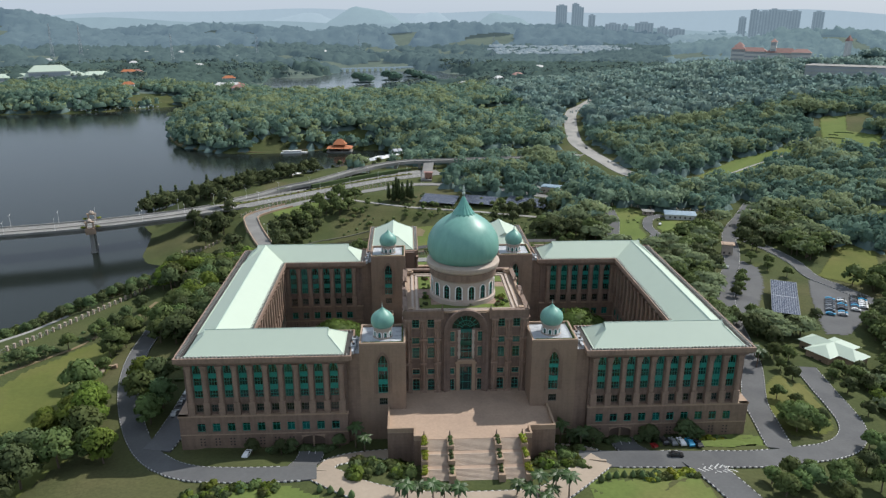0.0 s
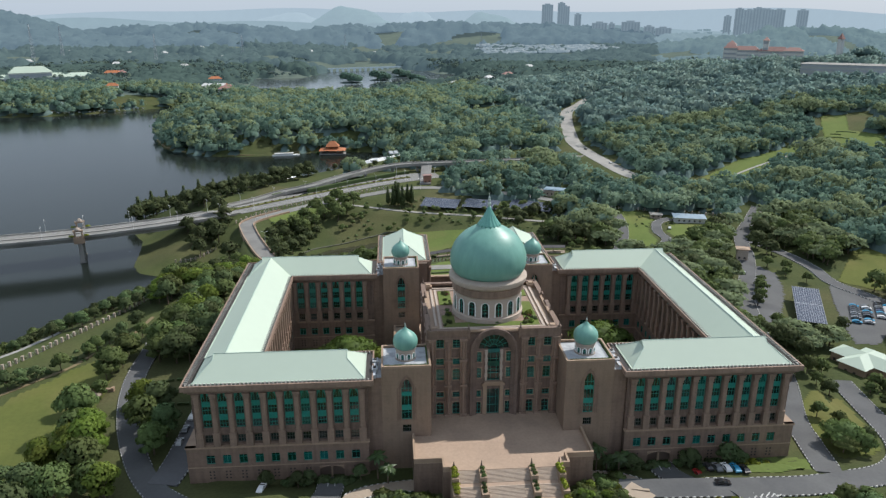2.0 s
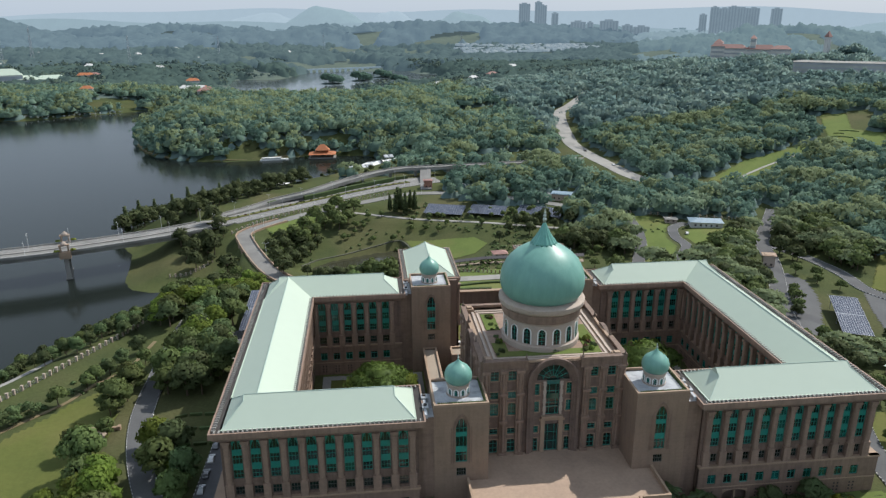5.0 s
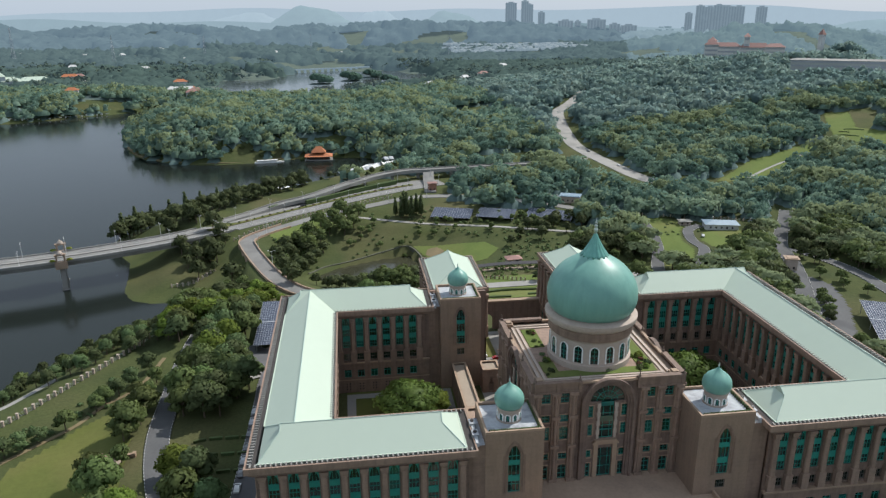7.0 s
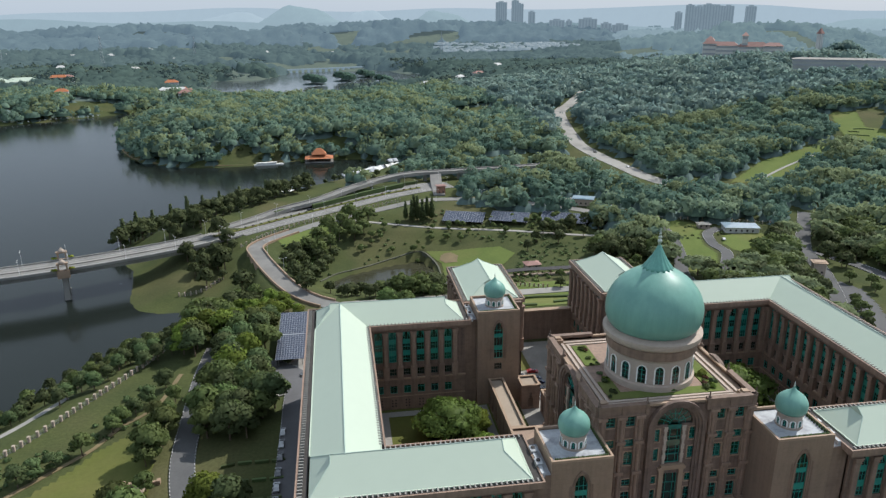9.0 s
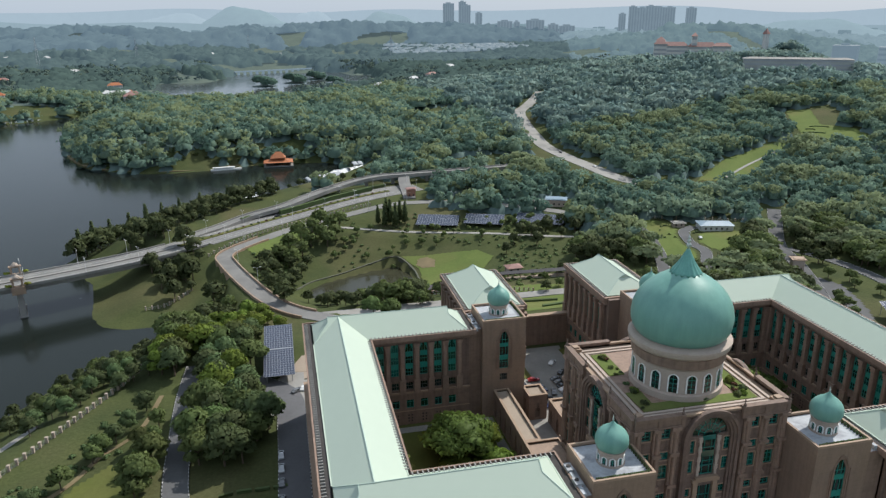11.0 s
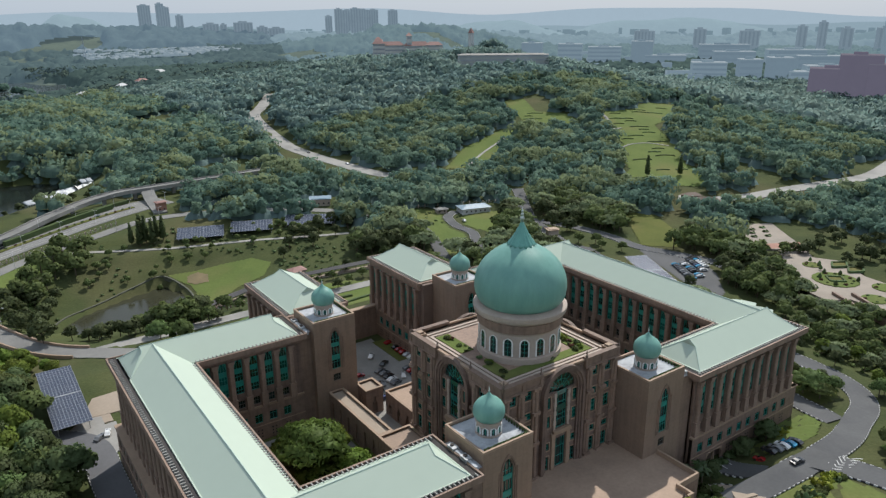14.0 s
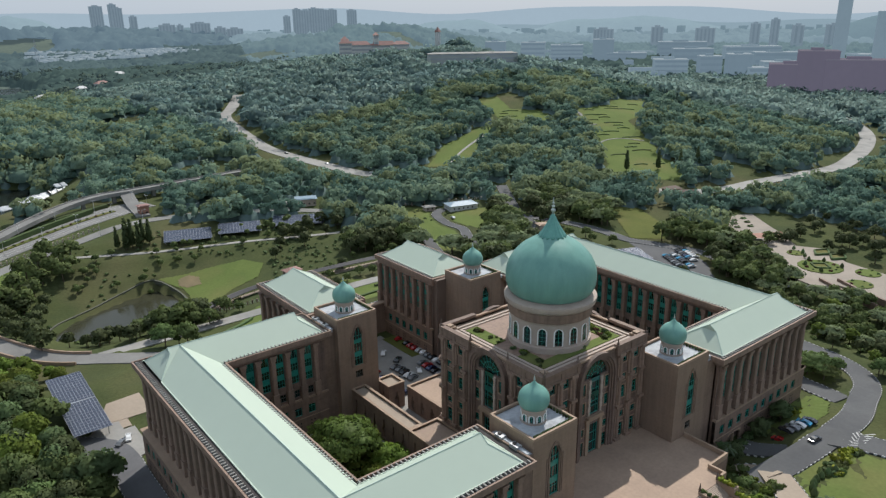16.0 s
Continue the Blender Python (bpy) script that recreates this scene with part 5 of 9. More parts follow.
# Lawns, and clearings cut so roads, tents, school and palace show from the camera.
OPEN = [
    CAR_PARK,
    [(-84, 656), (-54, 644), (-25, 656), (0, 668), (6, 700), (0, 740), (-8, 800), (-50, 745), (-92, 694)],
    [(-205, 250), (-190, 300), (-178, 328), (-150, 348), (-132, 354), (-119, 334), (-116, 300), (-116, 262), (-110, 240), (-128, 215), (-136, 200), (-190, 190)],
    [(-101, 272), (-82, 272), (-82, 240), (-98, 240)],
    [(-118, 452), (-84, 450), (-26, 452), (-34, 424), (-40, 400), (-40, 366), (-66, 384), (-100, 425)],
    [(-125, 175), (-112, 215), (-100, 240), (-84, 240), (-68, 190), (-62, 150), (-110, 150)],
    [(92, 150), (98, 178), (140, 186), (150, 240), (170, 235), (160, 190), (140, 150)],
    [(-194, 442), (-114, 436), (-120, 495), (-114, 524), (-140, 540), (-185, 530)],
    [(-105, 520), (-84, 542), (-70, 500), (-84, 450), (-100, 470)],
    [(-198, 516), (-175, 535), (-146, 505), (-143, 470), (-140, 445), (-190, 445)],
    [(-84, 540), (-55, 549), (-25, 575), (14, 580), (105, 520), (98, 463), (61, 440), (16, 430), (-20, 440), (-70, 440), (-92, 470), (-95, 500)],
    [(151, 515), (175, 490), (205, 490), (210, 465), (184, 445), (167, 419), (140, 400), (125, 410), (142, 468)],
    GARDEN_A, GARDEN_B,
    PARK_LAWN,
    [(165, 556), (194, 572), (184, 660), (176, 740), (158, 740), (150, 660), (150, 600)],
    PLAZA_LINE,
    [(148, 298), (152, 320), (186, 400), (224, 392), (238, 318), (217, 300), (194, 290), (165, 283)],
    [(-112, 893), (-52, 899), (-50, 884), (-112, 878)],
    [(-494, 1345), (-398, 1355), (-381, 1322), (-477, 1259)],
    [(158, 272), (196, 288), (202, 262), (186, 244), (160, 244)],
    [(86, 1063), (158, 1078), (146, 1005), (86, 995)],
    [(-82, 150), (-82, 346), (124, 346), (124, 150)],
    [(526, 966), (656, 887), (622, 838), (492, 916)],
    [(545, 1262), (690, 1170), (632, 1072), (486, 1160)],
    [(-22, 346), (-30, 398), (12, 440), (62, 424), (112, 376), (124, 346)],
    [(-830, 1530), (-640, 1612), (-610, 1555), (-800, 1480)],
    [(-88, 376), (-66, 376), (-66, 312), (-88, 312)],
    [(95, 568), (132, 568), (132, 544), (95, 544)],
    [(-132, 538), (-60, 588), (0, 606), (30, 615), (30, 650), (-15, 645), (-66, 622), (-95, 585), (-132, 560)],
    [(-84, 552), (-34, 592), (16, 606), (16, 580), (-20, 576), (-60, 548)],
    [(-55, 596), (-40, 634), (-8, 642), (-16, 604)],
    [(-75, 700), (-15, 785), (25, 790), (25, 735), (-40, 690)],
]


def patchy(px, py, scale):
    return np.array([noise.noise(Vector((x / scale, y / scale, 0.37))) for x, y in zip(px, py)])


def plantable(px, py, gap=3.0):
    """Where woods may stand: on land, off the roads, off the open lawns and the clearings cut for the camera's view."""
    ok = (poly_dist(px, py, LAKE) > 3) & (poly_dist(px, py, MERE) > 4)
    for poly in OPEN:
        ok &= poly_dist(px, py, poly) > 1.0
    near = (px > -560) & (px < 920) & (py < 1100)
    d = np.full(px.shape, 99.0)
    d[near] = road_near(px[near], py[near])[0]
    ok &= d > gap
    ok &= (poly_dist(px, py, POND_LINE) > 4) & (poly_dist(px, py, PLAZA_LINE) > 5)
    return ok


def leaf_arrays(rng, centres, count, size, droop=0.0):
    """Leaf clumps on the skins of the given balls (x, y, z, radius, flatness)."""
    c = np.array(centres)
    w = c[:, 3] ** 2
    pick = rng.choice(len(c), count, p=w / w.sum())
    d = rng.normal(size=(count, 3))
    d[:, 2] = np.abs(d[:, 2]) * 0.9 + d[:, 2] * 0.35
    d /= np.linalg.norm(d, axis=1)[:, None]
    r = c[pick, 3] * rng.uniform(0.72, 1.08, count)
    pos = c[pick, :3] + d * r[:, None] * np.stack([np.ones(count), np.ones(count), c[pick, 4]], 1)
    nrm = d + rng.normal(scale=0.45, size=(count, 3))
    nrm /= np.linalg.norm(nrm, axis=1)[:, None]
    side = np.cross(nrm, rng.normal(size=(count, 3)))
    side /= np.linalg.norm(side, axis=1)[:, None]
    up = np.cross(nrm, side)
    s = size * rng.uniform(0.6, 1.35, count)[:, None]
    quad_pts = np.stack([pos - side * s * 0.5 - up * s * 0.32, pos + side * s * 0.5 - up * s * 0.4, pos + side * s * 0.42 + up * s * 0.5, pos - side * s * 0.38 + up * s * 0.42], 1)
    out = pos - np.array([0, 0, np.average(c[:, 2]) - 0.15 * np.max(c[:, 3])])
    soft = 0.55 * d + 0.45 * out / np.linalg.norm(out, axis=1)[:, None] + 0.18 * nrm
    soft /= np.linalg.norm(soft, axis=1)[:, None]
    # dense inner leaves behind the outer clumps: a small rounded core of 12 facets in each ball
    g = np.array([(a, b) for a in (-1, 0) for b in (-1, 0)], float)
    flat = np.stack([g, g + (1, 0), g + (1, 1), g + (0, 1)], 1)
    one = np.ones(flat.shape[:2] + (1,))
    cube = np.concatenate([np.concatenate(q, -1) for q in ((flat, one), (flat, -one), (flat[..., :1], one, flat[..., 1:]), (flat[..., :1], -one, flat[..., 1:]), (one, flat), (-one, flat))])
    cube = cube[cube[..., 2].mean(1) > 0]        # the upper half
    cube /= np.linalg.norm(cube, axis=2)[..., None]
    inner = np.concatenate([ball[:3] + cube * (0.72 * ball[3]) * np.array([1, 1, ball[4]]) for ball in c])
    verts = np.concatenate([quad_pts, inner])
    rim = np.concatenate([np.repeat(soft, 4, axis=0), np.tile(cube.reshape(-1, 3), (len(c), 1))])
    return verts.reshape(-1, 3), np.arange(len(verts) * 4).reshape(-1, 4), rim


def soften(me, normals):
    """Lights the leaf clumps as one rounded crown."""
    me.polygons.foreach_set("use_smooth", [True] * len(me.polygons))
    me.normals_split_custom_set_from_vertices(normals.astype(np.float32))
    return me


def crown_mesh(seed, balls, count, size, material):
    rng = np.random.RandomState(seed)
    v, f, soft = leaf_arrays(rng, balls, count, size)
    return soften(mesh_from("crown", v, f, [material]), soft)


def balls_broad(seed, height, width, flat=0.75, n=11, start=0.4):
    rng = random.Random(seed)
    out = [(0, 0, height * 0.72, width * 0.33, flat)]
    for i in range(n):
        a = 2.4 * i + rng.uniform(-0.4, 0.4)
        k = rng.uniform(0.45, 1.0)
        out.append((width * 0.36 * k * math.cos(a), width * 0.36 * k * math.sin(a), height * rng.uniform(start, 0.88 - 0.2 * k), width * rng.uniform(0.13, 0.23), flat))
    return out


def trunk_mesh(seed, height, width, thick):
    rng = random.Random(seed)
    bm = bmesh.new()
    top = (rng.uniform(-.3, .3), rng.uniform(-.3, .3), height * 0.45)
    tube(bm, (0, 0, -0.8), top, thick, thick * 0.7, 7)
    for i in range(5):
        a = 1.26 * i + rng.uniform(-.3, .3)
        tube(bm, (top[0], top[1], top[2] * rng.uniform(0.75, 1)), (width * 0.3 * math.cos(a), width * 0.3 * math.sin(a), height * rng.uniform(0.6, 0.8)), thick * 0.5, thick * 0.15, 5)
    return mesh_of("trunk", bm, BARK)


SPECIES = {}
for k, (mat, text) in enumerate(((LEAF_MID, "mid-green"), (LEAF_DARK, "dark green"), (LEAF_BRIGHT, "bright yellow-green"))):
    for v in range(2):
        s = 10 * k + v
        SPECIES[("broad", k, v)] = (trunk_mesh(s, 9.5, 9, 0.28), crown_mesh(s, balls_broad(s, 9.5, 9.5 + v, 0.8, 14, 0.32), 1250, 0.63, mat), text + " broad-crowned tree rooted in the grass")
    s = 50 + k
    SPECIES[("spread", k, 0)] = (trunk_mesh(s, 9, 15, 0.4), crown_mesh(s, balls_broad(s, 9.5, 16, 0.4, 18, 0.55), 1700, 0.74, mat), text + " spreading flat-topped rain tree")
SPECIES[("feathery", 2, 0)] = (trunk_mesh(90, 14, 22, 0.5), crown_mesh(90, balls_broad(90, 14.5, 25, 0.42, 26, 0.55), 3400, 0.75, LEAF_COURT), "wide feathery bright green shade tree in the courtyard")
SPECIES[("column", 1, 0)] = (trunk_mesh(70, 12, 2, 0.2), crown_mesh(70, [(0, 0, 1.5 + 0.95 * i, 1.35 * (1 - (i / 13) ** 2) + 0.2, 1.2) for i in range(12)], 560, 0.6, LEAF_DARK), "dark slender columnar conifer")
SPECIES[("round", 0, 0)] = (trunk_mesh(80, 4.6, 3, 0.16), crown_mesh(80, [(0, 0, 3.0, 2.0, 0.9), (0.8, 0.5, 2.6, 1.2, 0.9), (-0.7, -0.6, 2.5, 1.2, 0.9), (0, 0.9, 3.3, 1.1, 0.9)], 420, 0.55, LEAF_MID), "small round-headed tree on the verge")


ALL_TREES = []
COARSE = {"broad": 4, "spread": 4}


def tree(x, y, kind, scale=1.0, turn=0.0, z=None, group="trees round the building"):
    ALL_TREES.append((x, y, z, kind, scale, turn, group))


def tree_thing(x, y, z, kind, scale, turn, group):
    trunk, crown, label = SPECIES[kind]
    ob = thing("tree", label, "tree", (x, y, z), group, turn=turn)
    ob.scale = (scale, scale, scale * (0.9 + 0.25 * ((x * 7.31 + y * 3.17) % 1)))
    placed("trunk", trunk, ob, pose(0, 0, 0))
    placed("crown", crown, ob, pose(0, 0, 0))


def raise_trees():
    """The trees nearest the front and the west lawn one by one, the rest joined by kind."""
    ALL_TREES[:] = [t for t in ALL_TREES if float(poly_dist(np.array([t[0]]), np.array([t[1]]), CAR_PARK)[0]) > 2.5 and math.hypot(t[0] + 40, (t[1] - 713) * 1.4) > 15]
    ALL_TREES.sort(key=lambda t: math.hypot(t[0] + 40, t[1] - 205))
    px, py = np.array([t[0] for t in ALL_TREES]), np.array([t[1] for t in ALL_TREES])
    pz = ground_height(px, py)
    rest = {}
    for i, ((x, y, z, kind, scale, turn, group), gz) in enumerate(zip(ALL_TREES, pz)):
        z = float(gz) if z is None else z
        if i < 260:
            tree_thing(x, y, z, kind, scale, turn, group)
        else:
            rest.setdefault(kind, []).append((x, y, z, scale, turn))
    for kind, items in rest.items():
        for which, name in ((1, "woodland"), (0, "trunks")):
            me = SPECIES[kind][which]
            v = np.empty(len(me.vertices) * 3, np.float32)
            me.vertices.foreach_get("co", v)
            v = v.reshape(-1, 3)
            if which == 0:
                tri = np.array([p for poly in me.polygons for p in ([*poly.vertices][:3] + [poly.vertices[0], poly.vertices[2], poly.vertices[-1]])]).reshape(-1, 3)
            else:
                keep = np.arange(len(v)).reshape(-1, 4)[::COARSE.get(kind[0], 1)]
                v4 = v[keep]
                v = (v4.mean(1, keepdims=True) + (v4 - v4.mean(1, keepdims=True)) * (1.75 if COARSE.get(kind[0], 1) > 1 else 1)).reshape(-1, 3)
                tri = np.arange(len(v)).reshape(-1, 4)
            vs, fs = [], []
            for k, (x, y, z, scale, turn) in enumerate(items):
                c, s_ = math.cos(math.radians(turn)), math.sin(math.radians(turn))
                w = np.stack([v[:, 0] * c - v[:, 1] * s_, v[:, 0] * s_ + v[:, 1] * c, v[:, 2]], 1) * scale + (x, y, z)
                vs.append(w)
                fs.append(tri + k * len(v))
            if which:
                nv = np.array([tuple(q.vector) for q in me.corner_normals], np.float32).reshape(-1, 4, 3)[::COARSE.get(kind[0], 1)].reshape(-1, 3)
                ns = []
                for k, (x, y, z, scale, turn) in enumerate(items):
                    c, s_ = math.cos(math.radians(turn)), math.sin(math.radians(turn))
                    ns.append(np.stack([nv[:, 0] * c - nv[:, 1] * s_, nv[:, 0] * s_ + nv[:, 1] * c, nv[:, 2]], 1))
            # joined rain trees get the haze-lightened leaf colour, lifting their dark crowns
            joined = mesh_from(name, np.concatenate(vs), np.concatenate(fs), [WOODS_WARM] * len(me.materials) if which and kind[0] == "spread" else list(me.materials))
            if which:
                soften(joined, np.concatenate(ns))
            tagged(new("woodland" if which else "tree_trunks", joined), SPECIES[kind][2].split(" tree")[0] + (" trees grown together beyond the roads" if which else " tree trunks beyond the roads"), "woods", kind="stuff")


rng = np.random.RandomState(11)


def scatter(x0, x1, y0, y1, step, seed):
    r = np.random.RandomState(seed)
    xs, ys = np.meshgrid(np.arange(x0, x1, step), np.arange(y0, y1, step))
    xs, ys = xs.ravel() + r.uniform(-.45, .45, xs.size) * step, ys.ravel() + r.uniform(-.45, .45, ys.size) * step
    return xs, ys


# the woods near the building, tree by tree
xs, ys = scatter(-205, 260, 165, 455, 7.2, 4)
keep = plantable(xs, ys, 2.6) | ((xs < -84) & (ys > 285) & plantable(xs, ys, 1.2))
thin = patchy(xs, ys, 34)
keep &= (thin > -0.30) | ((xs < -82) & (ys > 255)) | (xs > 170)
xs, ys = xs[keep], ys[keep]
zs = ground_height(xs, ys)
hue = patchy(xs, ys, 26)
for x, y, z, h in zip(xs, ys, zs, hue):
    r = rng.uniform()
    k = 2 if h > 0.16 and x < -60 else 1 if h < -0.05 else 0
    if x > 110 and r < 0.3:
        kind = ("spread", min(k, 1), 0)
    else:
        kind = ("broad", k, int(r * 2))
    s = rng.uniform(0.8, 1.28)
    if y < 260 and x > 100:
        s *= 0.75
    if x > 140 and y < 300:
        s *= 0.8
    if x < -126 and y < 425:
        s *= 0.62
        kind = ("broad", min(k, 1), int(r * 2))
    elif -118 < x < -50 and 366 < y < 455:
        s *= 0.75
    elif x < -82 and y > 262:
        s *= 1.1
    tree(float(x), float(y), kind, float(s), float(rng.uniform(0, 360)), float(z), "woodland trees")


def woods(name, xs, ys, zs, leaf_n, size, crown, height, label, seed, material, ragged):
    """Many far trees joined: each a crown of several uneven lobes of leaf clumps."""
    r = np.random.RandomState(seed)
    n, lobes = len(xs), 6
    grade = np.array([noise.noise(Vector((x / 37, y / 37, 4.1))) for x, y in zip(xs, ys)])
    wide = crown * (0.56 + 1.9 * r.beta(1.5, 3.2, n)) * (1 + 0.45 * grade)
    tall = height * r.uniform(0.78, 1.16, n) * (1 + 0.4 * grade)
    ang = r.uniform(0, 2 * math.pi, (n, lobes))
    out = r.uniform(0.25, 0.75, (n, lobes))
    out[:, 0] = 0.1
    lobe = np.stack([xs[:, None] + wide[:, None] * out * np.cos(ang), ys[:, None] + wide[:, None] * out * np.sin(ang), zs[:, None] + tall[:, None] * (0.92 - 0.5 * out * r.uniform(0.5, 1.3, (n, lobes)))], -1)
    lobe_r = wide[:, None] * r.uniform(0.28, 0.5, (n, lobes))
    pick = r.randint(0, lobes, (n, leaf_n))
    row = np.arange(n)[:, None]
    d = r.normal(size=(n, leaf_n, 3))
    d[..., 2] = np.abs(d[..., 2]) * 0.8 + 0.45 * d[..., 2]
    d /= np.linalg.norm(d, axis=2)[..., None]
    pos = lobe[row, pick] + d * (lobe_r[row, pick] * r.uniform(0.82, 1.06, (n, leaf_n)))[..., None] * np.array([1, 1, 0.8])
    nrm = d + r.normal(scale=0.4, size=d.shape)
    nrm /= np.linalg.norm(nrm, axis=2)[..., None]
    side = np.cross(nrm, r.normal(size=d.shape))
    side /= np.linalg.norm(side, axis=2)[..., None]
    up = np.cross(nrm, side)
    s = 0.86 * size * np.sqrt(wide / crown)[:, None, None] * r.uniform(0.65, 1.3, (n, leaf_n, 1))
    pts = np.stack([pos - side * s * 0.62 - up * s * 0.36, pos + side * s * 0.62 - up * s * 0.42, pos + side * s * 0.1 + up * s * 0.72], 2).reshape(-1, 3)
    faces = np.arange(len(pts)).reshape(-1, 3)
    centre = np.stack([xs, ys, zs + tall * 0.4], 1)[:, None, :]
    whole = pos - centre
    whole /= np.linalg.norm(whole, axis=2)[..., None]
    soft = 0.34 * d + 0.72 * whole + 0.6 * ragged * nrm
    soft /= np.linalg.norm(soft, axis=2)[..., None]
    tone = grade * 1.6 + r.normal(scale=0.42, size=n)
    slot = np.where(tone > 0.34, 2, np.where(tone < -0.22, 1, 0))
    # farther woods take paler, bluer leaf copies, so haze is in the colour
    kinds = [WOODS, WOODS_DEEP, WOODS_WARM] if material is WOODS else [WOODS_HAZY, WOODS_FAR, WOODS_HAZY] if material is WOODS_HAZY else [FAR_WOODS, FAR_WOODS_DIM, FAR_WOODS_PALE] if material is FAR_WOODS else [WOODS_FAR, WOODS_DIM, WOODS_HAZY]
    normals, slots = np.repeat(soft.reshape(-1, 3), 3, axis=0), np.repeat(slot, leaf_n)
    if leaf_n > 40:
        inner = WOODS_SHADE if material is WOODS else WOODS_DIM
        # the dense inner leaves of each crown: a low rounded core under the outer clumps, hazy shade put into its
        # colour
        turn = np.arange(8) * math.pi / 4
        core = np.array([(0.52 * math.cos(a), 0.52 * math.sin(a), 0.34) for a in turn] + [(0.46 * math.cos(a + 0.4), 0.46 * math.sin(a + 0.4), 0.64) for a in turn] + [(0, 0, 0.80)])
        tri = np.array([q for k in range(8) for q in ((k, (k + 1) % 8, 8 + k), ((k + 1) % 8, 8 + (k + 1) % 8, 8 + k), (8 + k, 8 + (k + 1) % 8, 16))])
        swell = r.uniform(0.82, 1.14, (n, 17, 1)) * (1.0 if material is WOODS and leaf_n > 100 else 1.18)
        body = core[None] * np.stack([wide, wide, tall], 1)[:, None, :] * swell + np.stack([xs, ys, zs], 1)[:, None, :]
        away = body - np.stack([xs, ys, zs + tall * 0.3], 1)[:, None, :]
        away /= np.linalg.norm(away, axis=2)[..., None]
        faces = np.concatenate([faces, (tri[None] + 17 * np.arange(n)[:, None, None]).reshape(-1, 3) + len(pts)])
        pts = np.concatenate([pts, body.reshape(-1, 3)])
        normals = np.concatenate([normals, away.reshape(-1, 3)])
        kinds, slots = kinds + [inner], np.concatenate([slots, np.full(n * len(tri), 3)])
    me = soften(mesh_from(name, pts, faces, kinds, slots), normals)
    return tagged(new(name, me), label, "woods", kind="stuff")


def in_view(xs, ys):
    a = np.degrees(np.arctan2(xs + 60, ys - 50))
    return (a > -40) & (a < 80)


def canopy(name, xs, ys, step, crown, height, material, label, seed, rough=0.09):
    """A closed leaf roof of many crowns grown together; one rounded, ragged lump for each tree."""
    r = np.random.RandomState(seed)
    size = r.uniform(0.7, 1.35, len(xs))
    rad, top = crown * size, height * size * r.uniform(0.8, 1.2, len(xs))
    x0, y0 = xs.min() - 3 * crown, ys.min() - 3 * crown
    nx, ny = int((xs.max() + 3 * crown - x0) / step) + 1, int((ys.max() + 3 * crown - y0) / step) + 1
    rise = np.full((ny, nx), -2.0)
    reach = int(crown * 1.4 / step) + 1
    ci, cj = ((xs - x0) / step).astype(int), ((ys - y0) / step).astype(int)
    for dj in range(-reach, reach + 1):
        for di in range(-reach, reach + 1):
            i, j = ci + di, cj + dj
            d = np.hypot(x0 + i * step - xs, y0 + j * step - ys) / rad
            ok = (d < 1) & (i >= 0) & (j >= 0) & (i < nx) & (j < ny)
            np.maximum.at(rise, (j[ok], i[ok]), (top * (0.38 + 0.62 * np.sqrt(np.clip(1 - d * d, 0, 1))))[ok])
    X, Y = np.meshgrid(x0 + np.arange(nx) * step, y0 + np.arange(ny) * step)
    up = rise > 0
    ids = np.arange(X.size).reshape(X.shape)
    cells = np.stack([ids[:-1, :-1], ids[:-1, 1:], ids[1:, 1:], ids[1:, :-1]], -1).reshape(-1, 4)
    cells = cells[up.ravel()[cells].any(1)]
    used = np.unique(cells)
    remap = np.zeros(X.size, int)
    remap[used] = np.arange(len(used))
    ux, uy, ur = X.ravel()[used], Y.ravel()[used], rise.ravel()[used]
    ur = ur + np.where(ur > 0, r.normal(scale=rough * height, size=len(ur)), 0)
    v = np.stack([ux + r.uniform(-.35, .35, len(ux)) * step, uy + r.uniform(-.35, .35, len(ux)) * step, ground_height(ux, uy) + ur], 1)
    me = mesh_from(name, v, remap[cells], [material])
    me.polygons.foreach_set("use_smooth", [True] * len(me.polygons))
    return tagged(new(name, me), label, "woods", kind="stuff")


def clear_towards_camera(xs, ys):
    """False on the camera's side of the terraced gardens and the park road, where trees would hide them from view."""
    ok = np.ones(xs.shape, bool)
    for reach in (8.0, 16.0):
        for poly in (GARDEN_A, GARDEN_B):
            ok &= poly_dist(xs + 0.76 * reach, ys + 0.65 * reach, poly) > 0
    verge = ROAD_LINES["far_east"][0][::3]
    for reach in (9.0, 18.0):
        for p in verge:
            ok &= np.hypot(xs + 0.76 * reach - p[0], ys + 0.65 * reach - p[1]) > 10
    return ok


def wood(x0, x1, y0, y1, gap, step, crown, height, grid, leaves, leaf, material, label, seed, test, bare):
    xs, ys = scatter(x0, x1, y0, y1, step, seed)
    keep = plantable(xs, ys, gap) & in_view(xs, ys) & test(xs, ys)
    xs, ys = xs[keep], ys[keep]
    keep = patchy(xs, ys, step * 6) > bare
    xs, ys = xs[keep], ys[keep]
    if leaves:
        canopy("undergrowth", xs, ys, grid, crown * (0.62 if grid < 5 else 0.45), height * 0.42, UNDERWOOD, "haze-toned undergrowth filling gaps below the woodland trees", seed)
        woods("woodland", xs, ys, ground_height(xs, ys), leaves, leaf, crown, height, label, seed + 50, material, 0.10 if grid < 5 else 0.0)
    else:
        canopy("woodland", xs, ys, grid, crown, height, material, label, seed, 0.22)


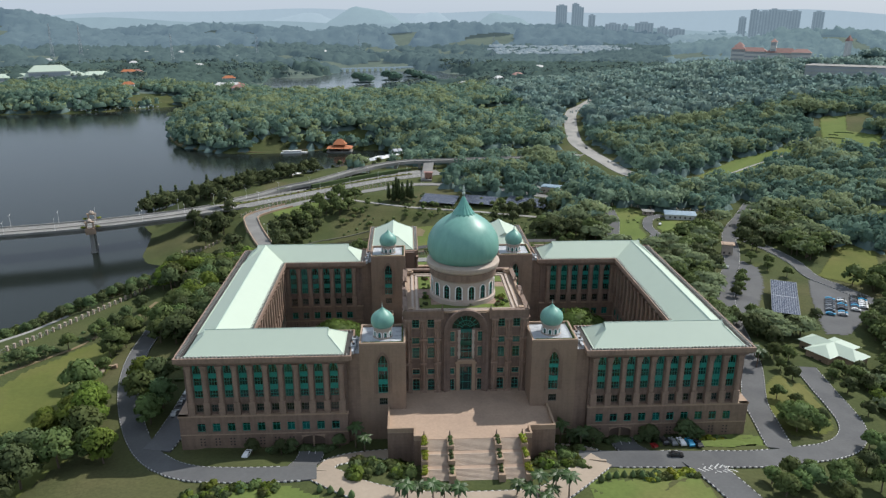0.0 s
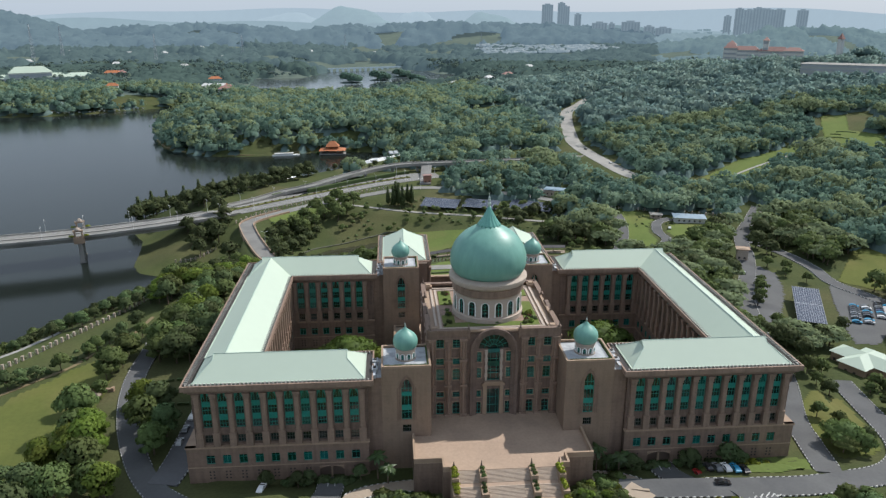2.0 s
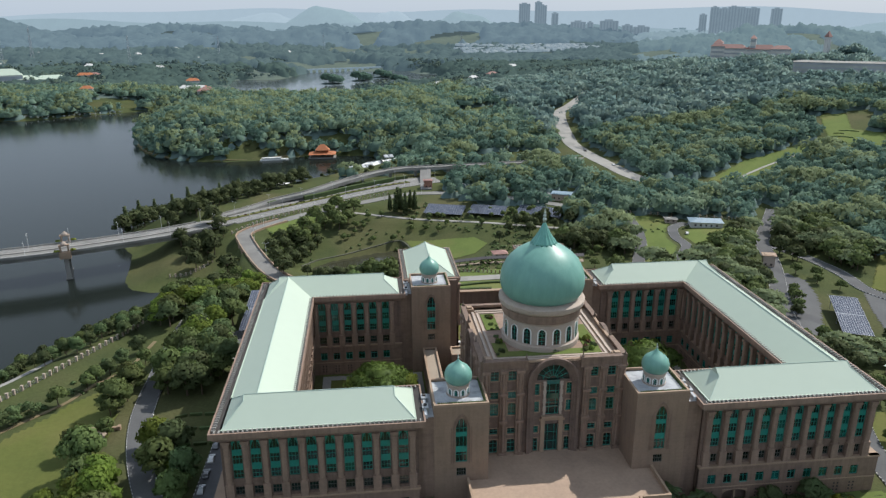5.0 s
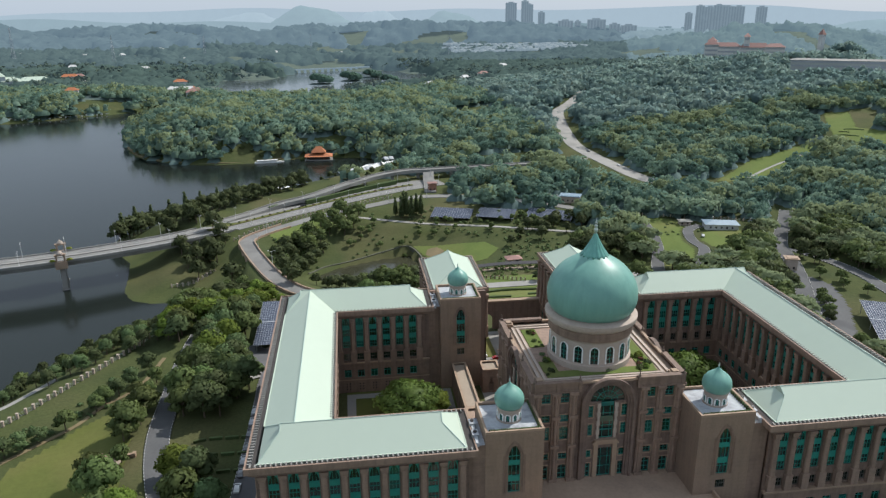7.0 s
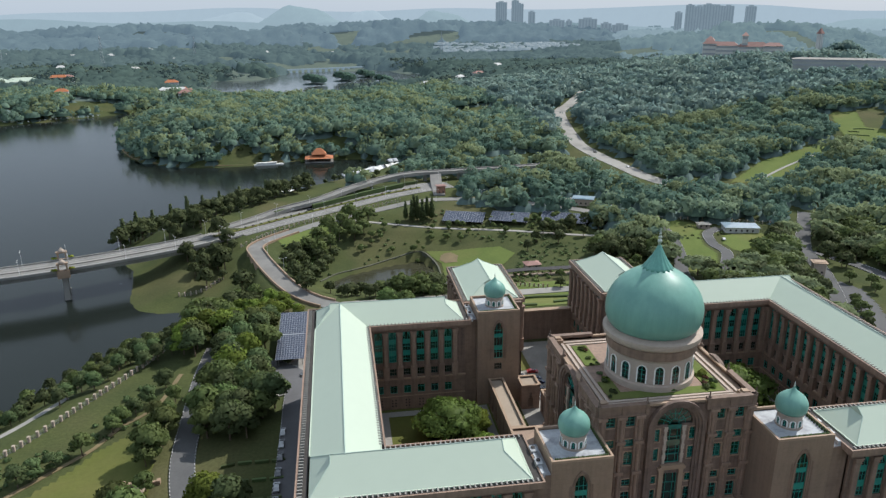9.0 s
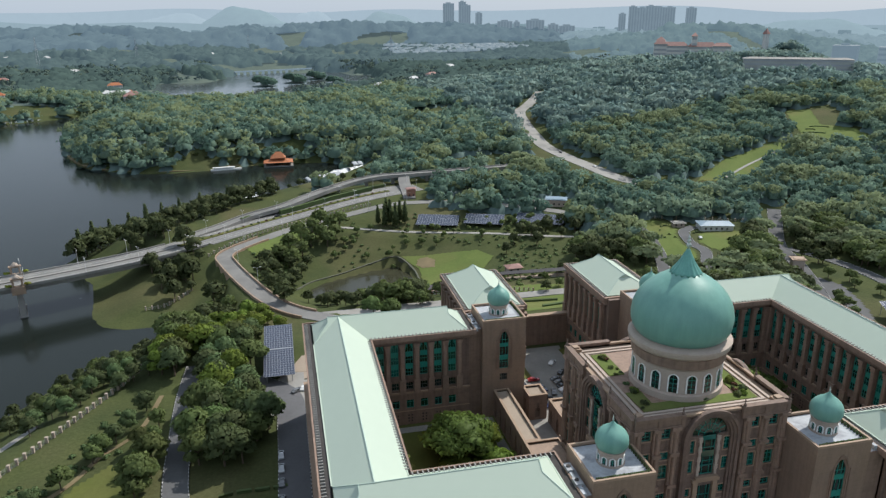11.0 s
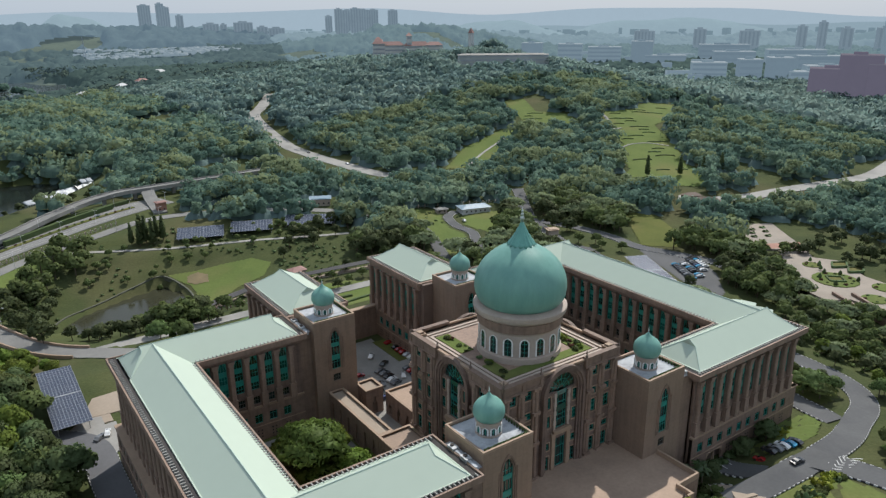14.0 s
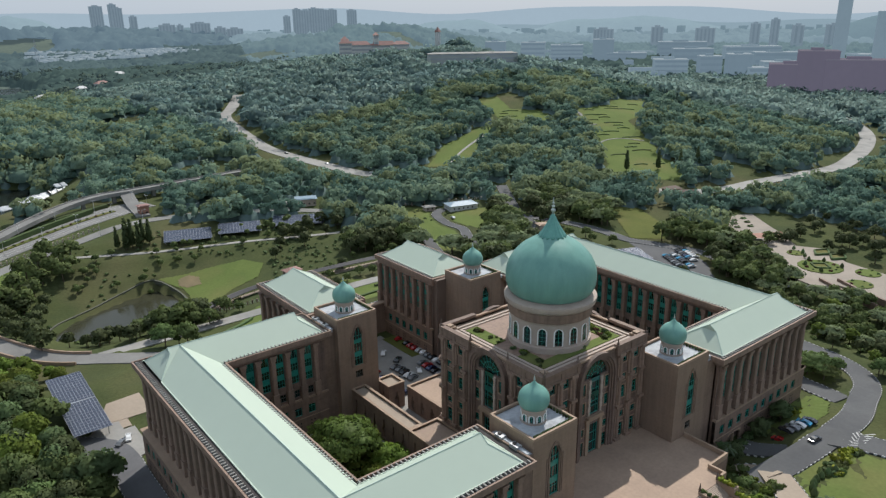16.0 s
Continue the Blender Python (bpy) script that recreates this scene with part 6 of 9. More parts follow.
wood(-420, 640, 395, 800, 7.0, 9.4, 7.2, 12.0, 4.0, 118, 1.95, WOODS, "dense green tropical woodland round the ring road", 21, lambda x, y: ((y > 455) | (x > 262)) & ((x > -62) | (x < -240) | (y > 705)) & clear_towards_camera(x, y), -0.42)
wood(255, 640, 190, 400, 5.5, 8.8, 6.0, 9.5, 4.0, 108, 1.8, WOODS, "green park woodland round the plaza", 25, lambda x, y: ((x > 262) | (y < 395)) & clear_towards_camera(x, y), -0.06)
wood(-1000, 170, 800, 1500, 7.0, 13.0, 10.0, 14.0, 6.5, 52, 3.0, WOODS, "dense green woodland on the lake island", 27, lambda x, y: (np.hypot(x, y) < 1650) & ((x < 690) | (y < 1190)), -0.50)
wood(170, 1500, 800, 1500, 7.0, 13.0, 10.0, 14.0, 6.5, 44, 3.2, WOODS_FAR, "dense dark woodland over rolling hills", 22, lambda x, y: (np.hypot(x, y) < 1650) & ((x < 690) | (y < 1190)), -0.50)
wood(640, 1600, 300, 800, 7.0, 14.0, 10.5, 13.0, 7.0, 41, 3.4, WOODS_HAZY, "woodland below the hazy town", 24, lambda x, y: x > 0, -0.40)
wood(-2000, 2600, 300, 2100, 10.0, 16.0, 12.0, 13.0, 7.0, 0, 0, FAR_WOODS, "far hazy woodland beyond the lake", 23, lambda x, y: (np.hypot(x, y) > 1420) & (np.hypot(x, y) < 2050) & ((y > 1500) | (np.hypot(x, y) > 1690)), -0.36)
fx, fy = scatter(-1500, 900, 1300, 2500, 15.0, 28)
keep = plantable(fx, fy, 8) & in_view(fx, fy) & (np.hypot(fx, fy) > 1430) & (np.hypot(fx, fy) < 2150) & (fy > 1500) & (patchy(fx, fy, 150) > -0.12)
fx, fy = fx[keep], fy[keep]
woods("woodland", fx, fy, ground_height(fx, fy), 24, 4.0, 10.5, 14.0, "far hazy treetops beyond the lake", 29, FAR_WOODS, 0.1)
# Woods towards the sun get a brighter glow, imitating stronger haze there.
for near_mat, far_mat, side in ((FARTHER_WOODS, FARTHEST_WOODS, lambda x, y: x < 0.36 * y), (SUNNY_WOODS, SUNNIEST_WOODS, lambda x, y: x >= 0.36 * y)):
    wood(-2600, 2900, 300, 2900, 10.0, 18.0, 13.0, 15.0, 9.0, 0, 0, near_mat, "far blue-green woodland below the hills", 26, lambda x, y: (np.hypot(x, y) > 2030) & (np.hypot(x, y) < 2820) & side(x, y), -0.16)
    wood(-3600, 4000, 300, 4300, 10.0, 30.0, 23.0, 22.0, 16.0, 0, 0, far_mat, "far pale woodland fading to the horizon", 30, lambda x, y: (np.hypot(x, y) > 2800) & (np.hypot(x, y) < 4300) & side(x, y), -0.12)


# trees along the causeway, in the basin and in front of the building
def grow(points, kind, lo=0.8, hi=1.2, group="park trees"):
    for x, y in points:
        tree(x, y, kind, float(rng.uniform(lo, hi)), float(rng.uniform(0, 360)), None, group)


shore = spline([(-172, 545, 0), (-140, 580, 0), (-112, 618, 0), (-84, 652, 0)], 4.6)
grow([(-62, 664), (-50, 656), (-38, 670), (-26, 676), (-12, 684), (-70, 684), (-58, 690), (-4, 700), (-80, 674), (-30, 664), (-16, 672)], ("broad", 1, 0), 0.5, 0.72, "trees round the event tents")
grow([(p[0] + rng.uniform(-3, 3), p[1] + rng.uniform(-4, 4)) for p in shore], ("broad", 1, 0), 0.9, 1.45, "trees along the shore road")
grow([(p[0] + 7 + rng.uniform(-3, 3), p[1] - 3 + rng.uniform(-3, 3)) for p in shore[::2]], ("broad", 1, 1), 0.7, 1.0, "trees along the shore road")
bank = spline([(-207, 562, 0), (-198, 588, 0), (-182, 608, 0), (-162, 630, 0), (-136, 654, 0), (-112, 678, 0)], 4.6)
grow([(p[0] + 9 + rng.uniform(-3, 3), p[1] - 6 + rng.uniform(-3, 3)) for p in bank[2::2]], ("broad", 1, 1), 0.9, 1.3, "trees along the shore road")
for i, p in enumerate(bank):
    if float(poly_dist(np.array([p[0]]), np.array([p[1]]), LAKE)[0]) > 2:
        grow([(p[0] + rng.uniform(-2, 2), p[1] + rng.uniform(-3, 3))], (("broad", 1, 0), ("column", 1, 0), ("broad", 1, 1))[i % 3], 1.2, 1.8, "trees along the shore road")
grow([(-143, 505), (-138, 495), (-147, 498), (-132, 488), (-128, 478), (-139, 482), (-152, 516)], ("broad", 1, 0), 0.6, 0.9)
grow([(-10, 545), (-6, 547), (-3, 543), (1, 549), (-14, 549), (-8, 550), (4, 546)], ("column", 1, 0), 1.05, 1.45, "columnar conifers on the lawn")
grow([(-152, 503), (-134, 497), (-136, 470), (-128, 488)], ("broad", 1, 0), 1.15, 1.45, "trees below the bridge")
grow([(-78, 505), (-70, 510), (-74, 496), (-64, 500), (-82, 490), (-68, 488)], ("broad", 1, 1), 0.7, 1.1)
grow([(-163, 327), (-159, 331), (-154, 330), (-151, 337), (-149, 345), (-146, 350), (-139, 344), (-135, 349), (-163, 320), (-130, 352), (-142, 352)], ("broad", 1, 0), 0.6, 0.85, "trees along the shore")
grow([(-144, 284), (-138, 296), (-136, 300)], ("broad", 0, 0), 0.65, 0.85, "trees on the west lawn")
grow([(-133, 306), (-151, 278), (-155, 274), (-158, 270), (-130, 313), (-126, 322)], ("broad", 1, 1), 0.55, 0.75, "trees on the west lawn")
grow([(-120, 299), (-122, 288), (-121, 270), (-118, 279), (-120, 309), (-118, 257), (-124, 299)], ("broad", 0, 0), 0.6, 0.8, "trees along the west road")
grow([(-106, 290), (-101, 298), (-95, 306), (-90, 300), (-103, 311), (-88, 290), (-96, 284), (-92, 315)], ("broad", 0, 1), 0.95, 1.25, "trees along the west road")
grow([(-92, 322), (-96, 335), (-94, 348), (-94, 362), (-101, 325), (-104, 342), (-92, 374), (-100, 356), (-106, 366)], ("broad", 1, 0), 0.95, 1.2, "trees beside the solar shelter")
grow([(-100, 246), (-94, 236), (-90, 228)], ("broad", 2, 1), 0.6, 0.8, "trees along the west road")
grow([(-72, 500), (-66, 512), (-60, 522), (-53, 531), (-46, 540), (-58, 540), (-66, 530), (-74, 518), (-80, 506), (-50, 522), (-44, 530), (-40, 546), (-52, 550)], ("broad", 0, 0), 0.95, 1.35, "trees on the basin slope")
grow([(-85, 488), (-77, 502), (-76, 465), (-78, 438), (-86, 458), (-90, 471), (-80, 476), (-84, 448), (-72, 478), (-87, 500), (-78, 424)], ("broad", 1, 1), 0.8, 1.15, "trees inside the ramp")
grow([(-60, 431), (-55, 429), (-50, 433), (-48, 423), (-43, 415), (-36, 419), (-66, 436), (-57, 420)], ("broad", 1, 0), 0.6, 0.85, "trees behind the west wing")
grow([(116, 522), (110, 514), (122, 512), (100, 506), (92, 510), (84, 504), (118, 500), (128, 508), (106, 498), (76, 496)], ("broad", 1, 1), 0.7, 1.05, "trees on the basin slope")
for x, y in zip(*scatter(286, 350, 222, 304, 13.0, 41)):
    grow([(float(x), float(y))], ("broad", 1, int(x) % 2), 0.55, 0.95, "park trees beyond the plaza")
grow([(384, 432), (400, 427), (372, 444), (350, 458), (318, 478)], ("column", 1, 0), 1.1, 1.5, "columnar conifers on the lawn")
for i in range(70):
    grow([(float(rng.uniform(-50, 95)), float(rng.uniform(506, 540) - 0.25 * i * 0.5))], ("round", 0, 0), 0.5, 1.1, "saplings on the lawn")
grow([(70, 500), (80, 492), (92, 486), (62, 488), (88, 502), (104, 492), (74, 480), (99, 474), (54, 478)], ("broad", 1, 0), 0.7, 1.0)
grow([(118, 478), (121, 470), (114, 466)], ("broad", 1, 1), 1.2, 1.5)
for i in range(22):
    grow([(float(rng.uniform(-40, 4)), float(rng.uniform(408, 444)))], ("broad", int(rng.randint(0, 2)), int(rng.randint(0, 2))), 0.5, 0.85, "trees behind the west wing")
for i in range(14):
    grow([(float(rng.uniform(50, 118)), float(rng.uniform(404, 442)))], ("broad", int(rng.randint(0, 2)), int(rng.randint(0, 2))), 0.4, 0.7, "trees behind the east wing")
grow([(-28, 262)], ("feathery", 2, 0), 1.0, 1.0, "courtyard trees")
grow([(-20, 256), (-33, 270), (-30, 256), (-20, 269)], ("spread", 2, 0), 0.8, 0.95, "courtyard trees")
grow([(68, 268)], ("feathery", 2, 0), 1.06, 1.06, "courtyard trees")
grow([(64, 256), (74, 258)], ("spread", 2, 0), 0.75, 0.9, "courtyard trees")
grow([(-49, 195.5), (-40, 195), (-37, 196.5), (-22, 196)], ("broad", 1, 0), 0.5, 0.75, "trees before the front")
grow([(77, 196.5), (88, 196), (92, 196.8), (58, 194)], ("broad", 1, 1), 0.5, 0.8, "trees before the front")
grow([(116, 172), (122, 166), (108, 164), (128, 172), (118, 158), (110, 172), (134, 166), (146, 190), (150, 184)], ("broad", 0, 0), 0.6, 0.9, "garden trees")
for x, y in ((168, 331), (180, 354), (174, 342), (163, 324), (176, 348), (151, 325), (161, 350), (155, 355), (158, 373), (198, 382), (204, 374), (206, 356), (200, 366), (158, 297), (148, 294), (167, 290), (196, 306), (189, 298), (201, 312)):
    tree(x, y, ("broad", int(x) % 2, int(y) % 2), 0.62 + 0.03 * (x % 5), x * 9.0, None, "parking lot trees")
for x, y in ((183, 419), (210, 455), (230, 420), (240, 406), (233, 386), (255, 445), (196, 434), (172, 400), (248, 425)):
    tree(x, y, ("spread", int(x) % 2, 0), 1.0 + 0.05 * (x % 4), x * 9.0, None, "spreading rain trees")
for x, y, k, q in ((-118, 238, 0, .95), (-124, 251, 0, .7), (-114, 226, 0, .9), (-107, 217, 2, .85), (-121, 275, 0, .8), (-119, 288, 0, .7), (-104, 205, 0, .9), (-94, 194, 2, .75), (-107, 193, 0, .85), (-114, 184, 1, .9), (-118, 178, 1, .8), (-110, 214, 2, .8), (-98, 196, 0, .7), (-94, 229, 0, .85), (-87, 216, 0, .7), (-92, 240, 1, .9), (-99, 246, 2, .75), (-86, 226, 1, .75),
                   (103, 161, 0, .75), (113, 166, 1, .8), (122, 169, 0, .8), (136, 176, 1, .85), (102, 167, 0, .6), (146, 183, 1, .75), (129, 172, 0, .75), (118, 160, 1, .7),
                   (135, 200, 0, .65), (140, 207, 1, .6), (132, 222, 0, .6), (147, 239, 1, .7), (163, 229, 1, .7), (174, 234, 1, .75), (160, 212, 1, .65), (140, 250, 1, .6), (155, 257, 0, .6), (147, 288, 1, .7), (153, 280, 0, .65)):
    tree(x, y, ("broad", k, int(abs(x)) % 2), q * (1.55 if x < -80 else 1.0), x * 9.0, None, "trees beside the front roads")
for x, y, q in ((168, 244, .7), (178, 246, .7), (186, 240, .8), (192, 250, .8), (170, 222, .7), (180, 224, .75), (166, 204, .65), (176, 212, .7), (186, 228, .8), (158, 196, .6), (150, 190, .6), (196, 240, .8), (200, 230, .8), (192, 216, .8)):
    tree(x, y, ("broad", int(x) % 3, 0), q, x * 5.0, None, "east garden trees")
for i, (u, v) in enumerate([(a, b) for a in range(8) for b in range(6)]):
    x, y = 198 + 9.0 * u + float(rng.uniform(-3, 3)), 252 + 10.5 * v + float(rng.uniform(-3, 3))
    if float(poly_dist(np.array([x]), np.array([y]), [(206, 312), (226, 316), (264, 311), (252, 291), (233, 267), (220, 258), (200, 255), (203, 286)])[0]) < 0:
        tree(x, y, ("broad", int(rng.randint(0, 2)), int(rng.randint(0, 2))), float(rng.uniform(0.8, 1.1)), 40.0 * i, None, "park trees")
for x, y in ((276, 300), (270, 296), (281, 292), (300, 350), (262, 330), (255, 334), (262, 340), (270, 336), (280, 345), (288, 352), (296, 356), (305, 352)):
    tree(x, y, ("broad", int(x) % 2, int(y) % 2), 0.75, x * 7.0, None, "park trees")

for x, y, k, q in ((-140, 488, 1, 1.25), (-133, 491, 1, 1.05), (-144, 481, 1, 0.95), (-129, 499, 1, 0.8), (-136, 528, 1, 1.5), (-130, 518, 1, 1.2), (-126, 510, 1, 0.8), (-150, 546, 1, 1.3), (-157, 556, 1, 1.2),
                   (-105, 434, 0, 0.8), (-115, 442, 0, 0.9), (-112, 432, 1, 0.9), (-46, 414, 1, 0.8), (-40, 421, 0, 0.9), (-36, 408, 1, 0.8), (-52, 425, 1, 0.7), (-30, 416, 0, 0.9), (-24, 425, 1, 0.8), (-60, 428, 1, 0.65)):
    tree(x, y, ("broad", k, int(abs(x)) % 2), q, x * 9.0, None, "trees below the ramp")
for x, y, q in ((-91, 485, 1.0), (-86, 481, 1.1), (-81, 489, 1.2), (-75, 498, 1.0), (-79, 482, 0.9), (-94, 492, 0.8), (-72, 488, 1.1)):
    tree(x, y, ("round", 0, 0), q, x * 9.0, None, "small trees inside the ramp")


raise_trees()


# palms with arching fronds
def palm_meshes(seed, height):
    r = random.Random(seed)
    bm = bmesh.new()
    tube(bm, (0, 0, -0.6), (0.15, 0.1, height * 0.5), 0.26, 0.2, 7)
    tube(bm, (0.15, 0.1, height * 0.5), (0.1, 0, height), 0.2, 0.14, 7)
    trunk = mesh_of("trunk", bm, BARK)
    fr = bmesh.new()
    for i in range(22):
        a = 2.4 * i + r.uniform(-.2, .2)
        rise = r.uniform(-0.35, 0.9)
        length = r.uniform(2.4, 3.3)
        prev = None
        for k in range(7):
            s = k / 6
            x = length * s
            z = height + rise * 1.6 * s - 1.5 * s * s * (1.3 - 0.4 * rise)
            wdt = 0.62 * math.sin(math.pi * min(1, 0.12 + s * 0.92)) + 0.03
            ca, sa = math.cos(a), math.sin(a)
            mid = fr.verts.new((x * ca + 0.1, x * sa, z))
            lft = fr.verts.new((x * ca - wdt * sa + 0.1, x * sa + wdt * ca, z - wdt * 0.45))
            rgt = fr.verts.new((x * ca + wdt * sa + 0.1, x * sa - wdt * ca, z - wdt * 0.45))
            if prev:
                fr.faces.new((prev[0], mid, lft, prev[1]))
                fr.faces.new((prev[2], rgt, mid, prev[0]))
            prev = (mid, lft, rgt)
    return trunk, mesh_of("crown", fr, LEAF_PALM)


PALMS = [palm_meshes(i, 5.5 + i) for i in range(3)]


def palm(x, y, v, scale=1.0):
    z = float(ground_height(np.array([x]), np.array([y]))[0])
    ob = thing("palm_tree", "feathery green palm on the lawn before the terrace", "palm tree", (x, y, z), "palm trees", turn=x * 37.0)
    ob.scale = (scale, scale, scale)
    placed("trunk", PALMS[v][0], ob, pose(0, 0, 0))
    placed("crown", PALMS[v][1], ob, pose(0, 0, 0))


for i, (x, y) in enumerate(((-3, 165), (2, 162), (6, 160.5), (9, 163), (13, 161), (-1, 160), (29, 164), (32, 159.5), (35, 163), (38, 161), (40, 165.5), (43, 162), (36, 158), (-14, 194), (-17, 197), (51, 196), (54, 194), (48, 197), (57, 197), (125, 262), (129, 256), (133, 252), (128, 246), (136, 246), (140, 256), (122, 252))):
    palm(x, y, i % 3, 0.85 + 0.1 * (i % 3))


# shrubs and hedges
def shrub_mesh(seed, mat, n=5, leaf=140, size=0.6):
    r = random.Random(seed)
    balls = [(r.uniform(-.9, .9), r.uniform(-.9, .9), r.uniform(0.4, 0.9), r.uniform(0.6, 1.0), 0.85) for _ in range(n)]
    me = crown_mesh(seed, balls, leaf, size, mat)
    me.name = "shrub"
    return me


SHRUBS = [shrub_mesh(200 + i, m) for i, m in enumerate((LEAF_MID, LEAF_DARK, LEAF_BRIGHT, LEAF_YELLOW, LEAF_RED))]
SHRUB_TEXT = ("mid-green leafy shrub", "dark green leafy shrub", "bright green leafy shrub", "yellow-green clipped shrub", "reddish leafy shrub")


def shrub(x, y, k, scale, z=None, where="in the planted bed", group="shrubs"):
    if z is None:
        z = float(ground_height(np.array([x]), np.array([y]))[0])
    ob = new("shrub", SHRUBS[k])
    ob.matrix_basis = pose(x, y, z - 0.1, 0, 0, (x * 53 + y * 17) % 360)
    ob.scale = (scale, scale, scale)
    return tagged(ob, SHRUB_TEXT[k] + " " + where, "shrub", group)


for i in range(46):
    shrub(float(rng.uniform(-17, 0)), float(rng.uniform(174, 188)), int(rng.choice([0, 0, 1, 2])), float(rng.uniform(0.9, 2.0)))
for i in range(46):
    shrub(float(rng.uniform(38, 53)), float(rng.uniform(176, 192)), int(rng.choice([0, 0, 1, 2])), float(rng.uniform(0.7, 1.6)))
for i in range(26):
    shrub(float(rng.uniform(-62, -38)), float(rng.uniform(168, 174)), int(rng.choice([0, 1, 2])), float(rng.uniform(0.8, 1.4)))
for i in range(18):
    shrub(float(rng.uniform(66, 82)), float(rng.uniform(170, 174)), int(rng.choice([0, 1, 3])), float(rng.uniform(0.7, 1.3)))
for i in range(14):
    shrub(float(rng.uniform(93, 101)), float(rng.uniform(195, 197)), int(rng.choice([0, 3, 3])), float(rng.uniform(0.6, 1.0)))
for i in range(34):
    shrub(float(rng.uniform(-44, -22)), float(rng.uniform(196.5, 198.6)), 1, float(rng.uniform(0.8, 1.3)))
    shrub(float(rng.uniform(50, 90)), float(rng.uniform(197.3, 199)), 1, float(rng.uniform(0.8, 1.3)))


def rough_growth(name, outline, step, seed, bare, lo, hi, material, label):
    """Low bushes too many to count, each one or two lumps of leaves."""
    r = np.random.RandomState(seed)
    xs, ys = scatter(min(p[0] for p in outline), max(p[0] for p in outline), min(p[1] for p in outline), max(p[1] for p in outline), step, seed)
    ok = (poly_dist(xs, ys, outline) < -1) & (poly_dist(xs, ys, POND_LINE) > 4) & (road_near(xs, ys)[0] > 2.5)
    for keep_out in BASIN_OPEN:
        ok &= poly_dist(xs, ys, keep_out) > 0
    ok &= patchy(xs, ys, step * 5) > bare
    xs, ys = xs[ok], ys[ok]
    zs = ground_height(xs, ys)
    vs, fs, ns, base = [], [], [], 0
    for x, y, z in zip(xs, ys, zs):
        q = r.uniform(lo, hi)
        v, f, n = leaf_arrays(r, [(x, y, z + 0.5 * q, q, 0.8), (x + 0.8 * q, y + r.uniform(-1, 1) * q, z + 0.35 * q, 0.7 * q, 0.8)], 46, 0.5)
        vs.append(v); fs.append(f + base); ns.append(n)
        base += len(v)
    me = soften(mesh_from(name, np.concatenate(vs), np.concatenate(fs), [material]), np.concatenate(ns))
    tagged(new(name, me), label, "bushes", kind="stuff")


BASIN_OPEN = [[(-8, 506), (42, 494), (50, 478), (38, 460), (4, 448)]]
rough_growth("bushes", [(-84, 540), (-25, 572), (60, 560), (110, 515), (98, 463), (61, 440), (16, 436), (-20, 440), (-80, 440), (-98, 470), (-98, 505)], 5.2, 61, 0.02, 0.5, 1.3, LEAF_DARK, "dark scattered bushes on the basin slopes")
rough_growth("bushes", [(-95, 470), (-98, 505), (-84, 520), (-64, 500), (-70, 470), (-84, 452)], 4.4, 62, -0.25, 0.8, 1.8, LEAF_MID, "green bushes along the inside of the ramp")
rough_growth("bushes", [(-70, 444), (-40, 447), (10, 440), (30, 452), (60, 446), (98, 430), (60, 412), (0, 414), (-40, 420)], 5.0, 63, -0.05, 0.6, 1.5, LEAF_MID, "green bushes below the pond")
rough_growth("bushes", [(125, 410), (142, 468), (151, 515), (175, 490), (205, 490), (210, 465), (184, 445), (167, 419), (140, 400)], 6.5, 64, 0.12, 0.5, 1.0, LEAF_DARK, "small bushes on the grass slope")
rough_growth("bushes", [(-190, 240), (-165, 300), (-150, 325), (-128, 330), (-122, 300), (-140, 290), (-160, 262), (-172, 236)], 5.0, 65, -0.02, 0.6, 1.4, LEAF_DARK, "bushes along the shore slope")
rough_growth("bushes", [(132, 200), (150, 235), (200, 250), (200, 215), (160, 190)], 5.0, 66, 0.0, 0.6, 1.4, LEAF_MID, "bushes in the east garden")
cone = revolve([(0.25, 0), (0.9, 0.35), (0.95, 0.9), (0.7, 1.6), (0.35, 2.2), (0.05, 2.6)], 12)
CONE = mesh_of("topiary", cone, LEAF_DARK, True)
for i, (x, y) in enumerate(((54, 170), (56.5, 171.5), (59, 172.4), (61.5, 172.9), (64, 172.8), (66.5, 172.2), (69, 171.4), (-16, 165.5), (-19, 167), (-22, 168.2), (-25, 169.2))):
    ob = new("topiary", CONE)
    ob.matrix_basis = pose(x, y, float(ground_height(np.array([x]), np.array([y]))[0]))
    tagged(ob, "clipped dark green topiary cone on the lawn", "topiary", "topiary cones")
# planters on the stairs
for c, (cxs, pal) in enumerate(((-14.7, 3), (-7.0, 0), (7.0, 0), (14.7, 3))):
    for k in range(9):
        yy = 184.3 - 1.55 * k
        zz = PLAZA_Z + 0.6 - 1.65 * (1 if yy < 180.1 else 0) - 1.65 * (1 if yy < 175.2 else 0)
        shrub(AX + cxs, yy, pal if k % 2 == 0 or pal == 3 else 1, 0.62 if pal == 3 else 0.5, zz, "in the stair planter", "stair planter shrubs")
# rooftop garden
for i in range(34):
    side_i = i % 3
    x, y = ((rng.uniform(4, 34), rng.uniform(219.5, 221.5)), (rng.uniform(5, 8), rng.uniform(222, 247)), (rng.uniform(30, 33), rng.uniform(220, 228)))[side_i]
    shrub(float(x), float(y), int(rng.choice([0, 1, 1, 2, 4])), float(rng.uniform(0.3, 0.85)), 41.9, "on the roof garden", "roof garden shrubs")


# ---- things round the building ----
def gh(x, y):
    return float(ground_height(np.array([float(x)]), np.array([float(y)]))[0])


